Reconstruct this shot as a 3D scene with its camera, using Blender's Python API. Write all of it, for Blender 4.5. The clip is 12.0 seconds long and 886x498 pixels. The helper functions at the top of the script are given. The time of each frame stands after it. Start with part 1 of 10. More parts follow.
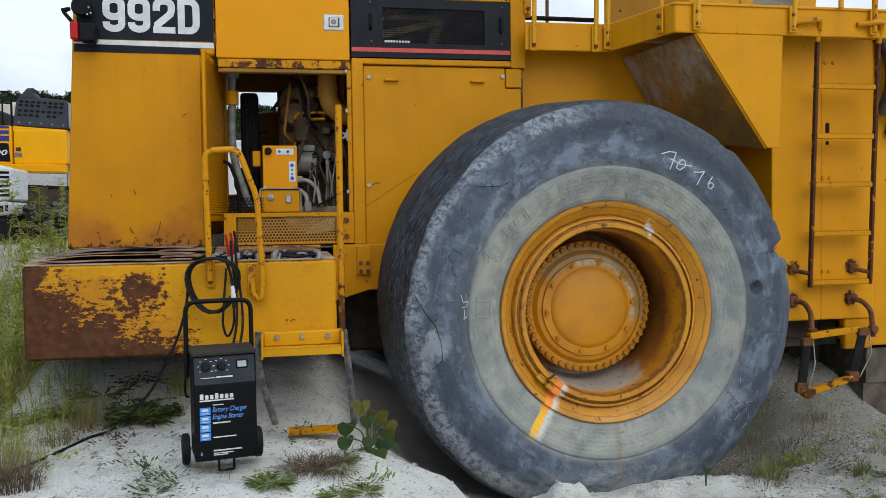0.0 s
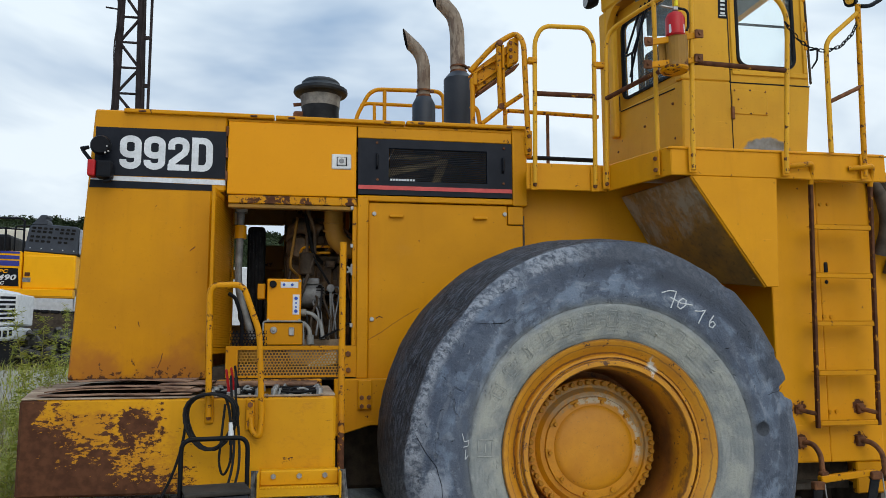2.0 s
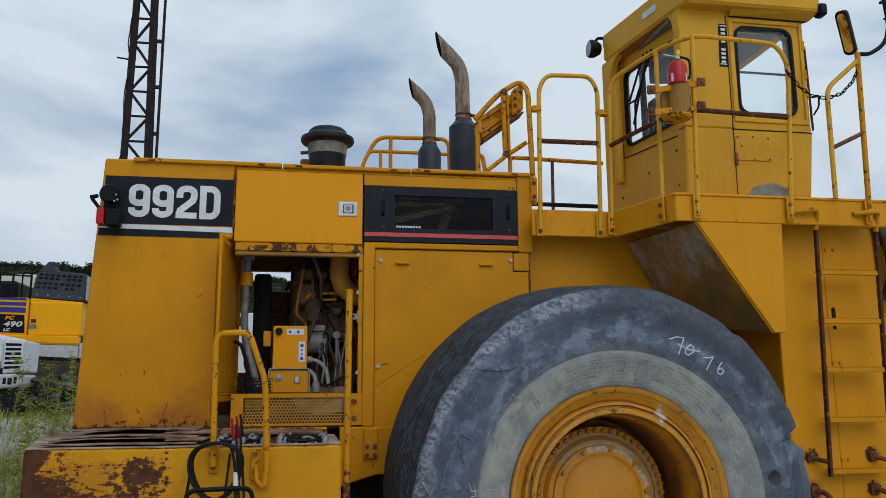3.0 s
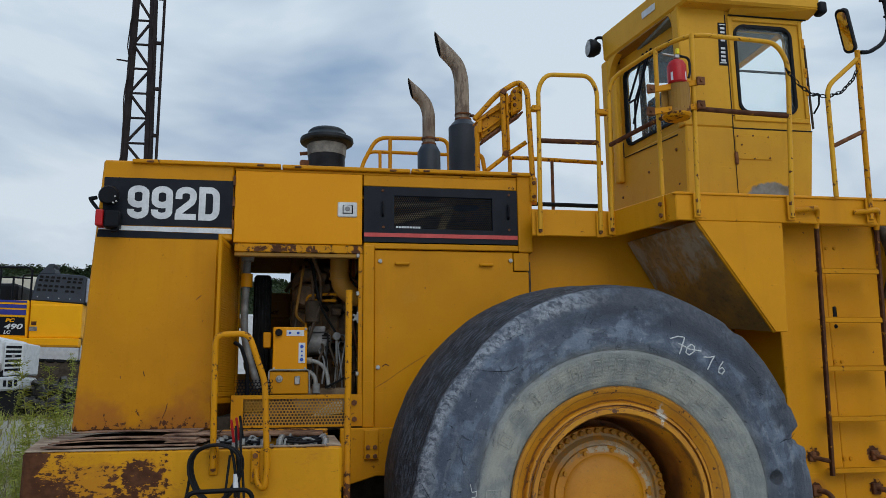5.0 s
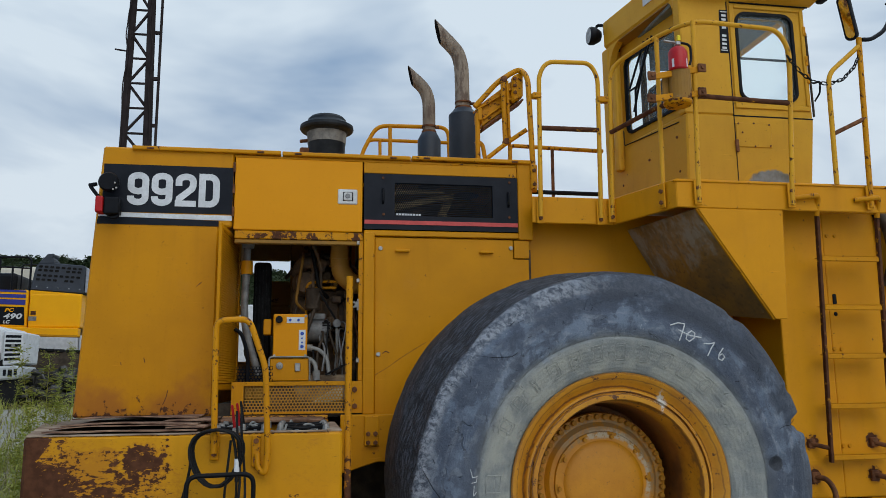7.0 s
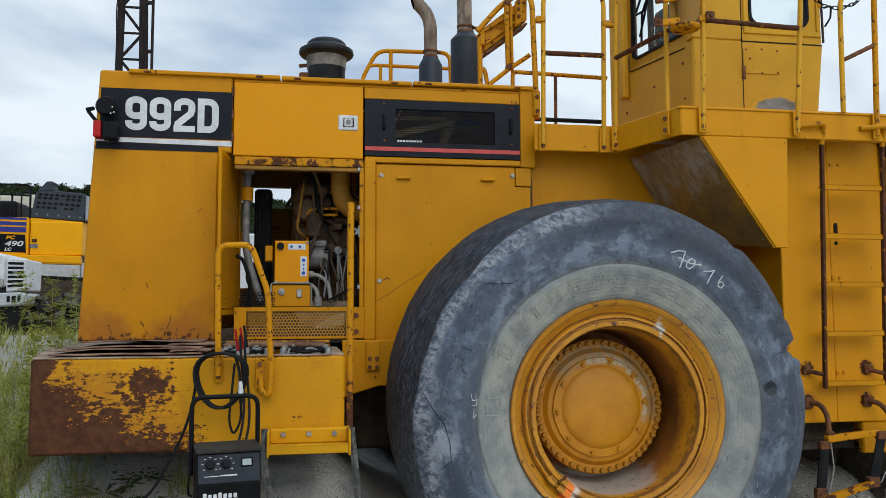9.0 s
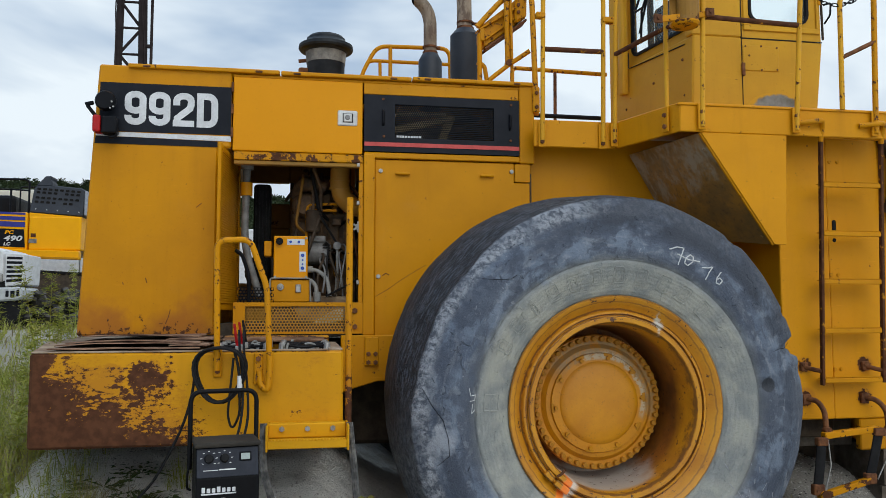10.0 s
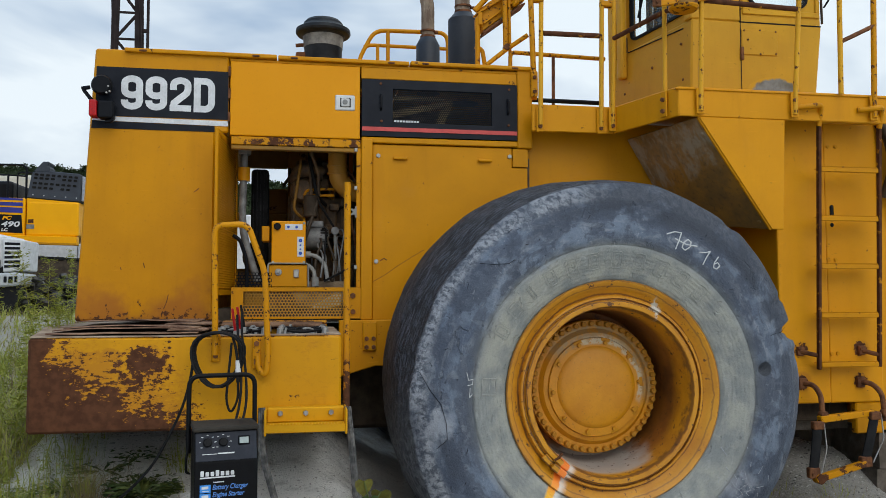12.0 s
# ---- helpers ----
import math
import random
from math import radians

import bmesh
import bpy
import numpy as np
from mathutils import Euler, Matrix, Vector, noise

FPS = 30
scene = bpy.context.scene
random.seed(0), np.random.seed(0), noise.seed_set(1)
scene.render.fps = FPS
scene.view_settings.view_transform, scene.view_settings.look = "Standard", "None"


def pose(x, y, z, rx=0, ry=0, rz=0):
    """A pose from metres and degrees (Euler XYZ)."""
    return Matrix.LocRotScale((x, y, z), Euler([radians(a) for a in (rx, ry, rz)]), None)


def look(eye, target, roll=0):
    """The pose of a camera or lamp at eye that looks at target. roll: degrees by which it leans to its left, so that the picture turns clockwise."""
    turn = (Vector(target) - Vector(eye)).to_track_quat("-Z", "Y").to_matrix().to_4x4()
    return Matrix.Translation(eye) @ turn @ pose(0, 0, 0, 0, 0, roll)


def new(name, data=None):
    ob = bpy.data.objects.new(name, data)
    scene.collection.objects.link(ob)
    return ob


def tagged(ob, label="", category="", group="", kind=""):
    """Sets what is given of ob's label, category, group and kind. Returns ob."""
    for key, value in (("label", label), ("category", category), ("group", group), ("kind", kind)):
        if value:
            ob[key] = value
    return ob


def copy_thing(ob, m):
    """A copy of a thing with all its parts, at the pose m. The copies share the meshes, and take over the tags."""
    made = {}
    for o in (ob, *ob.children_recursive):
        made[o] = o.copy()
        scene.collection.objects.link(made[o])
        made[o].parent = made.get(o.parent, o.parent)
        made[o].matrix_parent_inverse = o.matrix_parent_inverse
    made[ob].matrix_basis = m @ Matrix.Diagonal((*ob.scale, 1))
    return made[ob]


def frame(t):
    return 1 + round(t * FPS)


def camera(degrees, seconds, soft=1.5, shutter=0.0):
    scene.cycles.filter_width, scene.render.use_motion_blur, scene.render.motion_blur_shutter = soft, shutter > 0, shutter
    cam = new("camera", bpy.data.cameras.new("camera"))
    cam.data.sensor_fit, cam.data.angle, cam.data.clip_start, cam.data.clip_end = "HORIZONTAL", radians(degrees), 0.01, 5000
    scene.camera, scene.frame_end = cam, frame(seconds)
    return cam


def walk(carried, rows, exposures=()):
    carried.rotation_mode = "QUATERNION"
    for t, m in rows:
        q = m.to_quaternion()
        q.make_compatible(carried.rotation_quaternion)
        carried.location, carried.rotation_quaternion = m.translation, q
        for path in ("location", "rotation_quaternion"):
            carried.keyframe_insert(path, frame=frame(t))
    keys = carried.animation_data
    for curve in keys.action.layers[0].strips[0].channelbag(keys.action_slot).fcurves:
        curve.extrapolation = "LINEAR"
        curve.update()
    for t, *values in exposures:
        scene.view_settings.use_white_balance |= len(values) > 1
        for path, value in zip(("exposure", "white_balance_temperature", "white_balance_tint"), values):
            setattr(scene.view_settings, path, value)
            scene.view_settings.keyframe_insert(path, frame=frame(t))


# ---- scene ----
cam = camera(57.88, 12.0, soft=0.45)
ROWS = [
    (0.0, -1.8562, -4.6136, 1.7718, 88.019, 0.85, -10.393),
    (0.5, -1.8518, -4.6167, 1.782, 89.344, 0.873, -10.521),
    (1.0, -1.8479, -4.6265, 1.8076, 91.478, 0.839, -10.462),
    (1.5, -1.8565, -4.6364, 1.8223, 94.373, 0.674, -10.258),
    (2.0, -1.8492, -4.6464, 1.8304, 97.035, 0.237, -10.122),
    (2.5, -1.8538, -4.6572, 1.8388, 98.987, 0.271, -9.769),
    (3.0, -1.8538, -4.6576, 1.8416, 100.239, 0.363, -9.698),
    (3.2, -1.8538, -4.6572, 1.8416, 100.42, 0.39, -9.69),
    (4.8, -1.8475, -4.6455, 1.8415, 100.30, 0.58, -9.63),
    (5.0, -1.8473, -4.6452, 1.8412, 100.291, 0.598, -9.623),
    (5.5, -1.8475, -4.6459, 1.8372, 100.331, 0.625, -9.576),
    (6.0, -1.8499, -4.6454, 1.8281, 100.369, 0.659, -9.462),
    (6.5, -1.8506, -4.6429, 1.8232, 100.313, 0.681, -9.477),
    (7.0, -1.856, -4.6362, 1.8098, 99.691, 0.548, -9.708),
    (7.2, -1.857, -4.634, 1.8065, 99.0, 0.51, -9.72),
    (8.8, -1.8628, -4.625, 1.788, 94.92, 0.34, -9.72),
    (9.0, -1.8628, -4.624, 1.7874, 94.731, 0.278, -9.744),
    (9.5, -1.8611, -4.6307, 1.7836, 94.658, 0.045, -9.873),
    (10.0, -1.8631, -4.6291, 1.782, 94.474, 0.086, -9.831),
    (10.5, -1.863, -4.6358, 1.7837, 94.155, -0.183, -9.941),
    (11.0, -1.8608, -4.6408, 1.7813, 94.073, -0.333, -9.987),
    (11.5, -1.8603, -4.6374, 1.7771, 93.918, -0.178, -9.992),
    (12.0, -1.8597, -4.6304, 1.7763, 93.456, 0.129, -9.946),
]
EXPOSURES = [(0.0, 0.23, 6680, 10), (1.0, 0.20, 6650, 10), (2.0, 0.12, 6600, 10), (2.5, -0.11, 6500, 10), (3.0, -0.23, 6430, 10), (5.5, -0.27, 6360, 10), (7.0, -0.20, 6400, 10), (9.0, 0.07, 6600, 10), (12.0, 0.10, 6650, 10)]
walk(cam, [(t, pose(x, y, z, rx, ry, rz)) for t, x, y, z, rx, ry, rz in ROWS], EXPOSURES)

# ---- world and sun: bright overcast ----
world = bpy.data.worlds.new("overcast_sky")
scene.world = world
world.use_nodes = True
wn, wl = world.node_tree.nodes, world.node_tree.links
wn.clear()
w_out = wn.new("ShaderNodeOutputWorld")
w_bg = wn.new("ShaderNodeBackground")
w_sky = wn.new("ShaderNodeTexSky")
w_sky.sky_type, w_sky.sun_disc = "NISHITA", False
w_sky.sun_elevation, w_sky.sun_rotation = radians(40), radians(172)
w_tc = wn.new("ShaderNodeTexCoord")
w_sep = wn.new("ShaderNodeSeparateXYZ")
wl.new(w_tc.outputs["Generated"], w_sep.inputs[0])
# flat cloud layer: direction divided by its height
w_add = wn.new("ShaderNodeMath"); w_add.operation = "ADD"; w_add.inputs[1].default_value = 0.22
wl.new(w_sep.outputs["Z"], w_add.inputs[0])
w_div = wn.new("ShaderNodeVectorMath"); w_div.operation = "DIVIDE"
w_cmb = wn.new("ShaderNodeCombineXYZ")
for k in range(3):
    wl.new(w_add.outputs[0], w_cmb.inputs[k])
wl.new(w_tc.outputs["Generated"], w_div.inputs[0])
wl.new(w_cmb.outputs[0], w_div.inputs[1])
w_noise = wn.new("ShaderNodeTexNoise")
w_noise.inputs["Scale"].default_value, w_noise.inputs["Detail"].default_value = 1.25, 5.0
w_noise.inputs["Roughness"].default_value, w_noise.inputs["Distortion"].default_value = 0.52, 0.35
wl.new(w_div.outputs[0], w_noise.inputs["Vector"])
w_ramp = wn.new("ShaderNodeValToRGB")
w_ramp.color_ramp.elements[0].position, w_ramp.color_ramp.elements[0].color = 0.425, (0.335, 0.505, 0.745, 1)
w_ramp.color_ramp.elements[1].position, w_ramp.color_ramp.elements[1].color = 0.615, (0.95, 1.085, 1.19, 1)
w_side = wn.new("ShaderNodeMath"); w_side.operation = "MULTIPLY_ADD"
w_side.inputs[1].default_value, w_side.inputs[2].default_value = 0.21, -0.015
wl.new(w_sep.outputs["X"], w_side.inputs[0])
w_sum = wn.new("ShaderNodeMath"); w_sum.operation = "ADD"
wl.new(w_noise.outputs[0], w_sum.inputs[0])
wl.new(w_side.outputs[0], w_sum.inputs[1])
# a thinner, bluer stretch between the cloud banks
w_dot = wn.new("ShaderNodeVectorMath"); w_dot.operation = "DOT_PRODUCT"
w_dot.inputs[1].default_value = (-0.03, 0.877, 0.479)
wl.new(w_tc.outputs["Generated"], w_dot.inputs[0])
w_gap = wn.new("ShaderNodeMapRange"); w_gap.interpolation_type = "SMOOTHSTEP"
for key, val in (("From Min", 0.978), ("From Max", 0.998), ("To Min", 0.035), ("To Max", -0.075)):
    w_gap.inputs[key].default_value = val
wl.new(w_dot.outputs["Value"], w_gap.inputs["Value"])
w_sum2 = wn.new("ShaderNodeMath"); w_sum2.operation = "ADD"
wl.new(w_sum.outputs[0], w_sum2.inputs[0])
wl.new(w_gap.outputs[0], w_sum2.inputs[1])
wl.new(w_sum2.outputs[0], w_ramp.inputs[0])
# paler towards the horizon, brighter towards the zenith
w_hor = wn.new("ShaderNodeMapRange")
w_hor.inputs["From Min"].default_value, w_hor.inputs["From Max"].default_value = 0.0, 0.42
w_hor.inputs["To Min"].default_value, w_hor.inputs["To Max"].default_value = 0.80, 0.0
wl.new(w_sep.outputs["Z"], w_hor.inputs["Value"])
w_mixh = wn.new("ShaderNodeMix"); w_mixh.data_type = "RGBA"
w_mixh.inputs["B"].default_value = (0.99, 1.065, 1.115, 1)
wl.new(w_hor.outputs[0], w_mixh.inputs["Factor"])
wl.new(w_ramp.outputs[0], w_mixh.inputs["A"])
w_zen = wn.new("ShaderNodeMapRange")
w_zen.inputs["From Min"].default_value, w_zen.inputs["From Max"].default_value = 0.5, 0.95
w_zen.inputs["To Min"].default_value, w_zen.inputs["To Max"].default_value = 1.0, 1.78
wl.new(w_sep.outputs["Z"], w_zen.inputs["Value"])
w_scl = wn.new("ShaderNodeVectorMath"); w_scl.operation = "SCALE"
wl.new(w_mixh.outputs["Result"], w_scl.inputs[0])
wl.new(w_zen.outputs[0], w_scl.inputs["Scale"])
w_sk = wn.new("ShaderNodeVectorMath"); w_sk.operation = "SCALE"; w_sk.inputs["Scale"].default_value = 0.06
wl.new(w_sky.outputs[0], w_sk.inputs[0])
w_mix = wn.new("ShaderNodeMix"); w_mix.data_type = "RGBA"; w_mix.inputs["Factor"].default_value = 0.88
wl.new(w_sk.outputs[0], w_mix.inputs["A"])
wl.new(w_scl.outputs[0], w_mix.inputs["B"])
wl.new(w_mix.outputs["Result"], w_bg.inputs["Color"])
w_bg.inputs["Strength"].default_value = 0.89
wl.new(w_bg.outputs[0], w_out.inputs[0])

sun = new("sun", bpy.data.lights.new("sun", "SUN"))
sun.data.energy, sun.data.angle, sun.data.color = 1.0, radians(50), (1.0, 0.96, 0.9)
sun.matrix_basis = look((2, -15, 12.5), (0, 0, 0))


# ---- materials ----
def shader(name):
    m = bpy.data.materials.new(name)
    m.use_nodes = True
    n = m.node_tree.nodes
    b = n["Principled BSDF"]
    tc = n.new("ShaderNodeTexCoord")
    return m, n, m.node_tree.links, b, tc.outputs["Object"]


def noise_tex(n, l, vec, scale, detail=4.0, rough=0.55, stretch=None, dist=0.0):
    t = n.new("ShaderNodeTexNoise")
    t.inputs["Scale"].default_value, t.inputs["Detail"].default_value = scale, detail
    t.inputs["Roughness"].default_value, t.inputs["Distortion"].default_value = rough, dist
    if stretch:
        mp = n.new("ShaderNodeMapping")
        mp.inputs["Scale"].default_value = stretch
        l.new(vec, mp.inputs["Vector"])
        vec = mp.outputs[0]
    l.new(vec, t.inputs["Vector"])
    return t.outputs[0]


def mix_col(n, l, fac, a, b):
    m = n.new("ShaderNodeMix")
    m.data_type = "RGBA"
    for sock, v in (("Factor", fac), ("A", a), ("B", b)):
        if isinstance(v, (int, float)):
            m.inputs[sock].default_value = v
        elif isinstance(v, tuple):
            m.inputs[sock].default_value = (*v[:3], 1)
        else:
            l.new(v, m.inputs[sock])
    return m.outputs["Result"]


def ramp(n, l, val, lo, hi, a=0.0, b=1.0):
    m = n.new("ShaderNodeMapRange")
    m.interpolation_type = "SMOOTHSTEP"
    for k, v in (("From Min", lo), ("From Max", hi), ("To Min", a), ("To Max", b)):
        m.inputs[k].default_value = v
    l.new(val, m.inputs["Value"])
    return m.outputs[0]


def calc(n, l, op, a, b=0.0, c=None):
    m = n.new("ShaderNodeMath")
    m.operation = op
    for k, v in enumerate((a, b, c)):
        if v is None:
            continue
        if isinstance(v, (int, float)):
            m.inputs[k].default_value = v
        else:
            l.new(v, m.inputs[k])
    return m.outputs[0]


def bump(n, l, b, height, strength=0.3, distance=0.01):
    k = n.new("ShaderNodeBump")
    k.inputs["Strength"].default_value, k.inputs["Distance"].default_value = strength, distance
    l.new(height, k.inputs["Height"])
    l.new(k.outputs[0], b.inputs["Normal"])


RUST = (0.066, 0.025, 0.012)
RUST_PALE = (0.104, 0.041, 0.019)


def rust_colour(n, l, vec, scale=22.0):
    return mix_col(n, l, ramp(n, l, noise_tex(n, l, vec, scale, 6), 0.35, 0.68), RUST, RUST_PALE)


def painted(name, col, dull=None, chips=0.0, chip_scale=14.0, rough=0.42, streaks=0.22, rust_where=None, dust=0.045, chip_stretch=None, nicks=0.8, halo_amount=0.5):
    """Weathered paint: cloudy fading, runs of dirt, rust where it has chipped."""
    m, n, l, b, v = shader(name)
    dull = dull or (col[0] * 0.84, col[1] * 0.83, col[2] * 0.8 + 0.002)
    cloud = noise_tex(n, l, v, 1.7, 5, 0.6)
    c = mix_col(n, l, ramp(n, l, cloud, 0.3, 0.75), col, dull)
    run = noise_tex(n, l, v, 1.0, 4, 0.6, (9.0, 9.0, 0.9))
    c = mix_col(n, l, ramp(n, l, run, 0.5, 0.82, 0, streaks), c, (col[0] * 0.50, col[1] * 0.42, col[2] * 0.5))
    spot = noise_tex(n, l, v, 55, 3, 0.6)
    c = mix_col(n, l, ramp(n, l, spot, 0.60, 0.76, 0, 0.30), c, (col[0] * 0.5, col[1] * 0.4, 0.006))
    # scattered pin rust and small nicks
    nick = noise_tex(n, l, v, 17, 2, 0.5)
    c = mix_col(n, l, ramp(n, l, nick, 0.775, 0.79, 0, nicks), c, (0.10, 0.035, 0.012))
    scrape = noise_tex(n, l, v, 1.0, 3, 0.6, (4.0, 4.0, 60.0))
    c = mix_col(n, l, ramp(n, l, scrape, 0.68, 0.76, 0, 0.3), c, tuple(min(1.0, x * 1.25 + 0.02) for x in col))
    pale = noise_tex(n, l, v, 4.2, 7, 0.7)
    c = mix_col(n, l, ramp(n, l, pale, 0.55, 0.85, 0, dust), c, (0.42, 0.36, 0.26))
    rgh = ramp(n, l, cloud, 0.2, 0.8, rough - 0.07, rough + 0.12)
    fine = noise_tex(n, l, v, 160, 3)
    if chips > 0 or rust_where:
        chip = noise_tex(n, l, v, chip_scale, 10, 0.70, chip_stretch)
        lo = 0.685 - 0.17 * chips
        mask = ramp(n, l, chip, lo, lo + 0.025)
        if rust_where:
            bias = rust_where(n, l, v)
            mask = calc(n, l, "MAXIMUM", mask, ramp(n, l, calc(n, l, "ADD", calc(n, l, "MULTIPLY", chip, 0.9), bias), 0.5, 0.53))
            halo = ramp(n, l, calc(n, l, "ADD", calc(n, l, "MULTIPLY", noise_tex(n, l, v, 3.5, 6), 0.9), bias), 0.27, 0.52, 0, halo_amount)
            c = mix_col(n, l, halo, c, (0.36, 0.125, 0.014))
        c = mix_col(n, l, mask, c, rust_colour(n, l, v))
        rgh = calc(n, l, "MAXIMUM", rgh, calc(n, l, "MULTIPLY", mask, 0.85))
        fine = calc(n, l, "SUBTRACT", fine, calc(n, l, "MULTIPLY", mask, 1.2))
    l.new(c, b.inputs["Base Color"])
    l.new(rgh, b.inputs["Roughness"])
    b.inputs["Specular IOR Level"].default_value = 0.15
    bump(n, l, b, fine, 0.12, 0.004)
    return m


def plain(name, col, rough=0.5, metal=0.0, vary=0.3, scale=8.0, bump_scale=90.0, bump_amt=0.15, second=None, spec=None):
    m, n, l, b, v = shader(name)
    second = second or tuple(c * (1 - vary) for c in col)
    f = noise_tex(n, l, v, scale, 6, 0.6)
    f2 = noise_tex(n, l, v, scale * 9, 4, 0.6)
    c = mix_col(n, l, ramp(n, l, f, 0.32, 0.68), col, second)
    c = mix_col(n, l, ramp(n, l, f2, 0.45, 0.8, 0, 0.4), c, tuple(x * 0.6 for x in second))
    l.new(c, b.inputs["Base Color"])
    l.new(ramp(n, l, f, 0.2, 0.8, rough * 0.85, min(1, rough * 1.2)), b.inputs["Roughness"])
    b.inputs["Metallic"].default_value = metal
    b.inputs["Specular IOR Level"].default_value = spec if spec is not None else (0.12 if max(col) < 0.05 else 0.28)
    bump(n, l, b, noise_tex(n, l, v, bump_scale, 4), bump_amt, 0.005)
    return m


def axis_value(n, l, v, k):
    s = n.new("ShaderNodeSeparateXYZ")
    l.new(v, s.inputs[0])
    return s.outputs[k]


def bumper_rust(n, l, v):
    """Bare rust up the rear end and along the foot, a rusted patch in the paint, flecks between."""
    x, z = axis_value(n, l, v, 0), axis_value(n, l, v, 2)
    steep = calc(n, l, "MULTIPLY_ADD", x, -0.548, 1.436 - 0.548 * 3.17)
    flat = calc(n, l, "MULTIPLY_ADD", x, -0.37, 1.246 - 0.37 * 2.823)
    level = calc(n, l, "SUBTRACT", calc(n, l, "MAXIMUM", steep, flat), ramp(n, l, x, -2.52, -2.2, 0.0, 0.20))
    wave = noise_tex(n, l, v, 5.0, 3, 0.6)
    level = calc(n, l, "ADD", level, calc(n, l, "MULTIPLY_ADD", wave, 0.30, -0.115))
    foot = calc(n, l, "MULTIPLY_ADD", calc(n, l, "SUBTRACT", level, z), 1.05, 0.03)
    end = ramp(n, l, calc(n, l, "ADD", x, calc(n, l, "MULTIPLY_ADD", wave, 0.5, -0.25)), -3.10, -3.32, -0.25, 0.30)
    px = calc(n, l, "POWER", calc(n, l, "SUBTRACT", x, -2.695), 2.0)
    pz = calc(n, l, "POWER", calc(n, l, "SUBTRACT", z, 1.415), 2.0)
    spot = ramp(n, l, calc(n, l, "ADD", calc(n, l, "ADD", px, pz), calc(n, l, "MULTIPLY_ADD", noise_tex(n, l, v, 11, 4, 0.65), 0.060, -0.030)), 0.022, 0.002, -0.24, 0.17)
    for qx, qz, wide, low in ((-2.775, 1.305, 0.016, 0.13), (-2.90, 1.41, 0.010, 0.03), (-2.62, 1.24, 0.012, 0.05), (-2.45, 1.17, 0.008, 0.03)):
        dx2 = calc(n, l, "POWER", calc(n, l, "SUBTRACT", x, qx), 2.0)
        dz2 = calc(n, l, "POWER", calc(n, l, "SUBTRACT", z, qz), 2.0)
        more = ramp(n, l, calc(n, l, "ADD", calc(n, l, "ADD", dx2, dz2), calc(n, l, "MULTIPLY_ADD", wave, 0.03, -0.015)), wide, 0.0, -0.25, low)
        spot = calc(n, l, "MAXIMUM", spot, more)
    # a long scrape below the top edge
    line = calc(n, l, "ABSOLUTE", calc(n, l, "ADD", calc(n, l, "SUBTRACT", z, 1.468), calc(n, l, "MULTIPLY_ADD", wave, 0.06, -0.03)))
    scrape = calc(n, l, "ADD", ramp(n, l, line, 0.022, 0.003, -0.3, 0.06), calc(n, l, "MULTIPLY", ramp(n, l, x, -2.85, -2.70), -0.4))
    edge = calc(n, l, "MAXIMUM", scrape, ramp(n, l, z, 1.538, 1.566, -0.3, 0.08))
    fl = noise_tex(n, l, v, 46, 7, 0.74, (0.6, 1.0, 1.1))
    worst = calc(n, l, "MAXIMUM", calc(n, l, "MAXIMUM", foot, end), calc(n, l, "MAXIMUM", spot, edge))
    return calc(n, l, "ADD", worst, calc(n, l, "MULTIPLY_ADD", fl, 1.0, -0.50))


def low_rust(level, gain=0.5):
    def f(n, l, v):
        z = axis_value(n, l, v, 2)
        return calc(n, l, "ADD", calc(n, l, "MULTIPLY_ADD", z, -gain, gain * level), -0.21)
    return f


YEL = (0.578, 0.240, 0.0006)
M_YEL = painted("yellow_paint", YEL, chips=0.10)
M_YEL_LOW = painted("yellow_paint_rusting_low", YEL, rust_where=low_rust(1.92, 0.90), halo_amount=0.9)
M_YEL_CHIP = painted("yellow_paint_chipped", YEL, chips=0.70, chip_scale=28)
M_FADE = painted("faded_yellow_paint", (0.65, 0.275, 0.004), (0.56, 0.232, 0.005), chips=0.16, dust=0.04)
M_CABY = painted("cab_yellow_paint", (0.63, 0.325, 0.020), (0.53, 0.265, 0.020), chips=0.14, dust=0.05, streaks=0.22)
M_RAIL = painted("handrail_paint", (0.64, 0.325, 0.018), (0.55, 0.27, 0.018), chips=0.50, chip_scale=19, streaks=0.1, nicks=0.3)
M_HEAD = painted("rust_scabbed_paint", YEL, chips=1.1, chip_scale=9)
M_BAY = painted("grimy_bay_and_soffit_shade", (0.34, 0.17, 0.025), (0.20, 0.11, 0.03), chips=0.5, chip_scale=8, dust=0.3)
M_YEL_EDGE = painted("yellow_paint_edge", YEL, chips=0.42, chip_scale=16)
M_YEL_NEW = painted("fresh_yellow_paint", (0.70, 0.278, 0.0002), (0.66, 0.258, 0.0002), rough=0.36, streaks=0.05, dust=0.0, nicks=0.0)
M_STEP = painted("step_yellow_paint", (0.66, 0.32, 0.006), chips=0.1, streaks=0.1, dust=0.05)
M_BUMP = painted("bumper_paint", (0.62, 0.283, 0.005), rust_where=bumper_rust, chips=0.22, chip_scale=15, chip_stretch=(0.6, 1.0, 1.3))
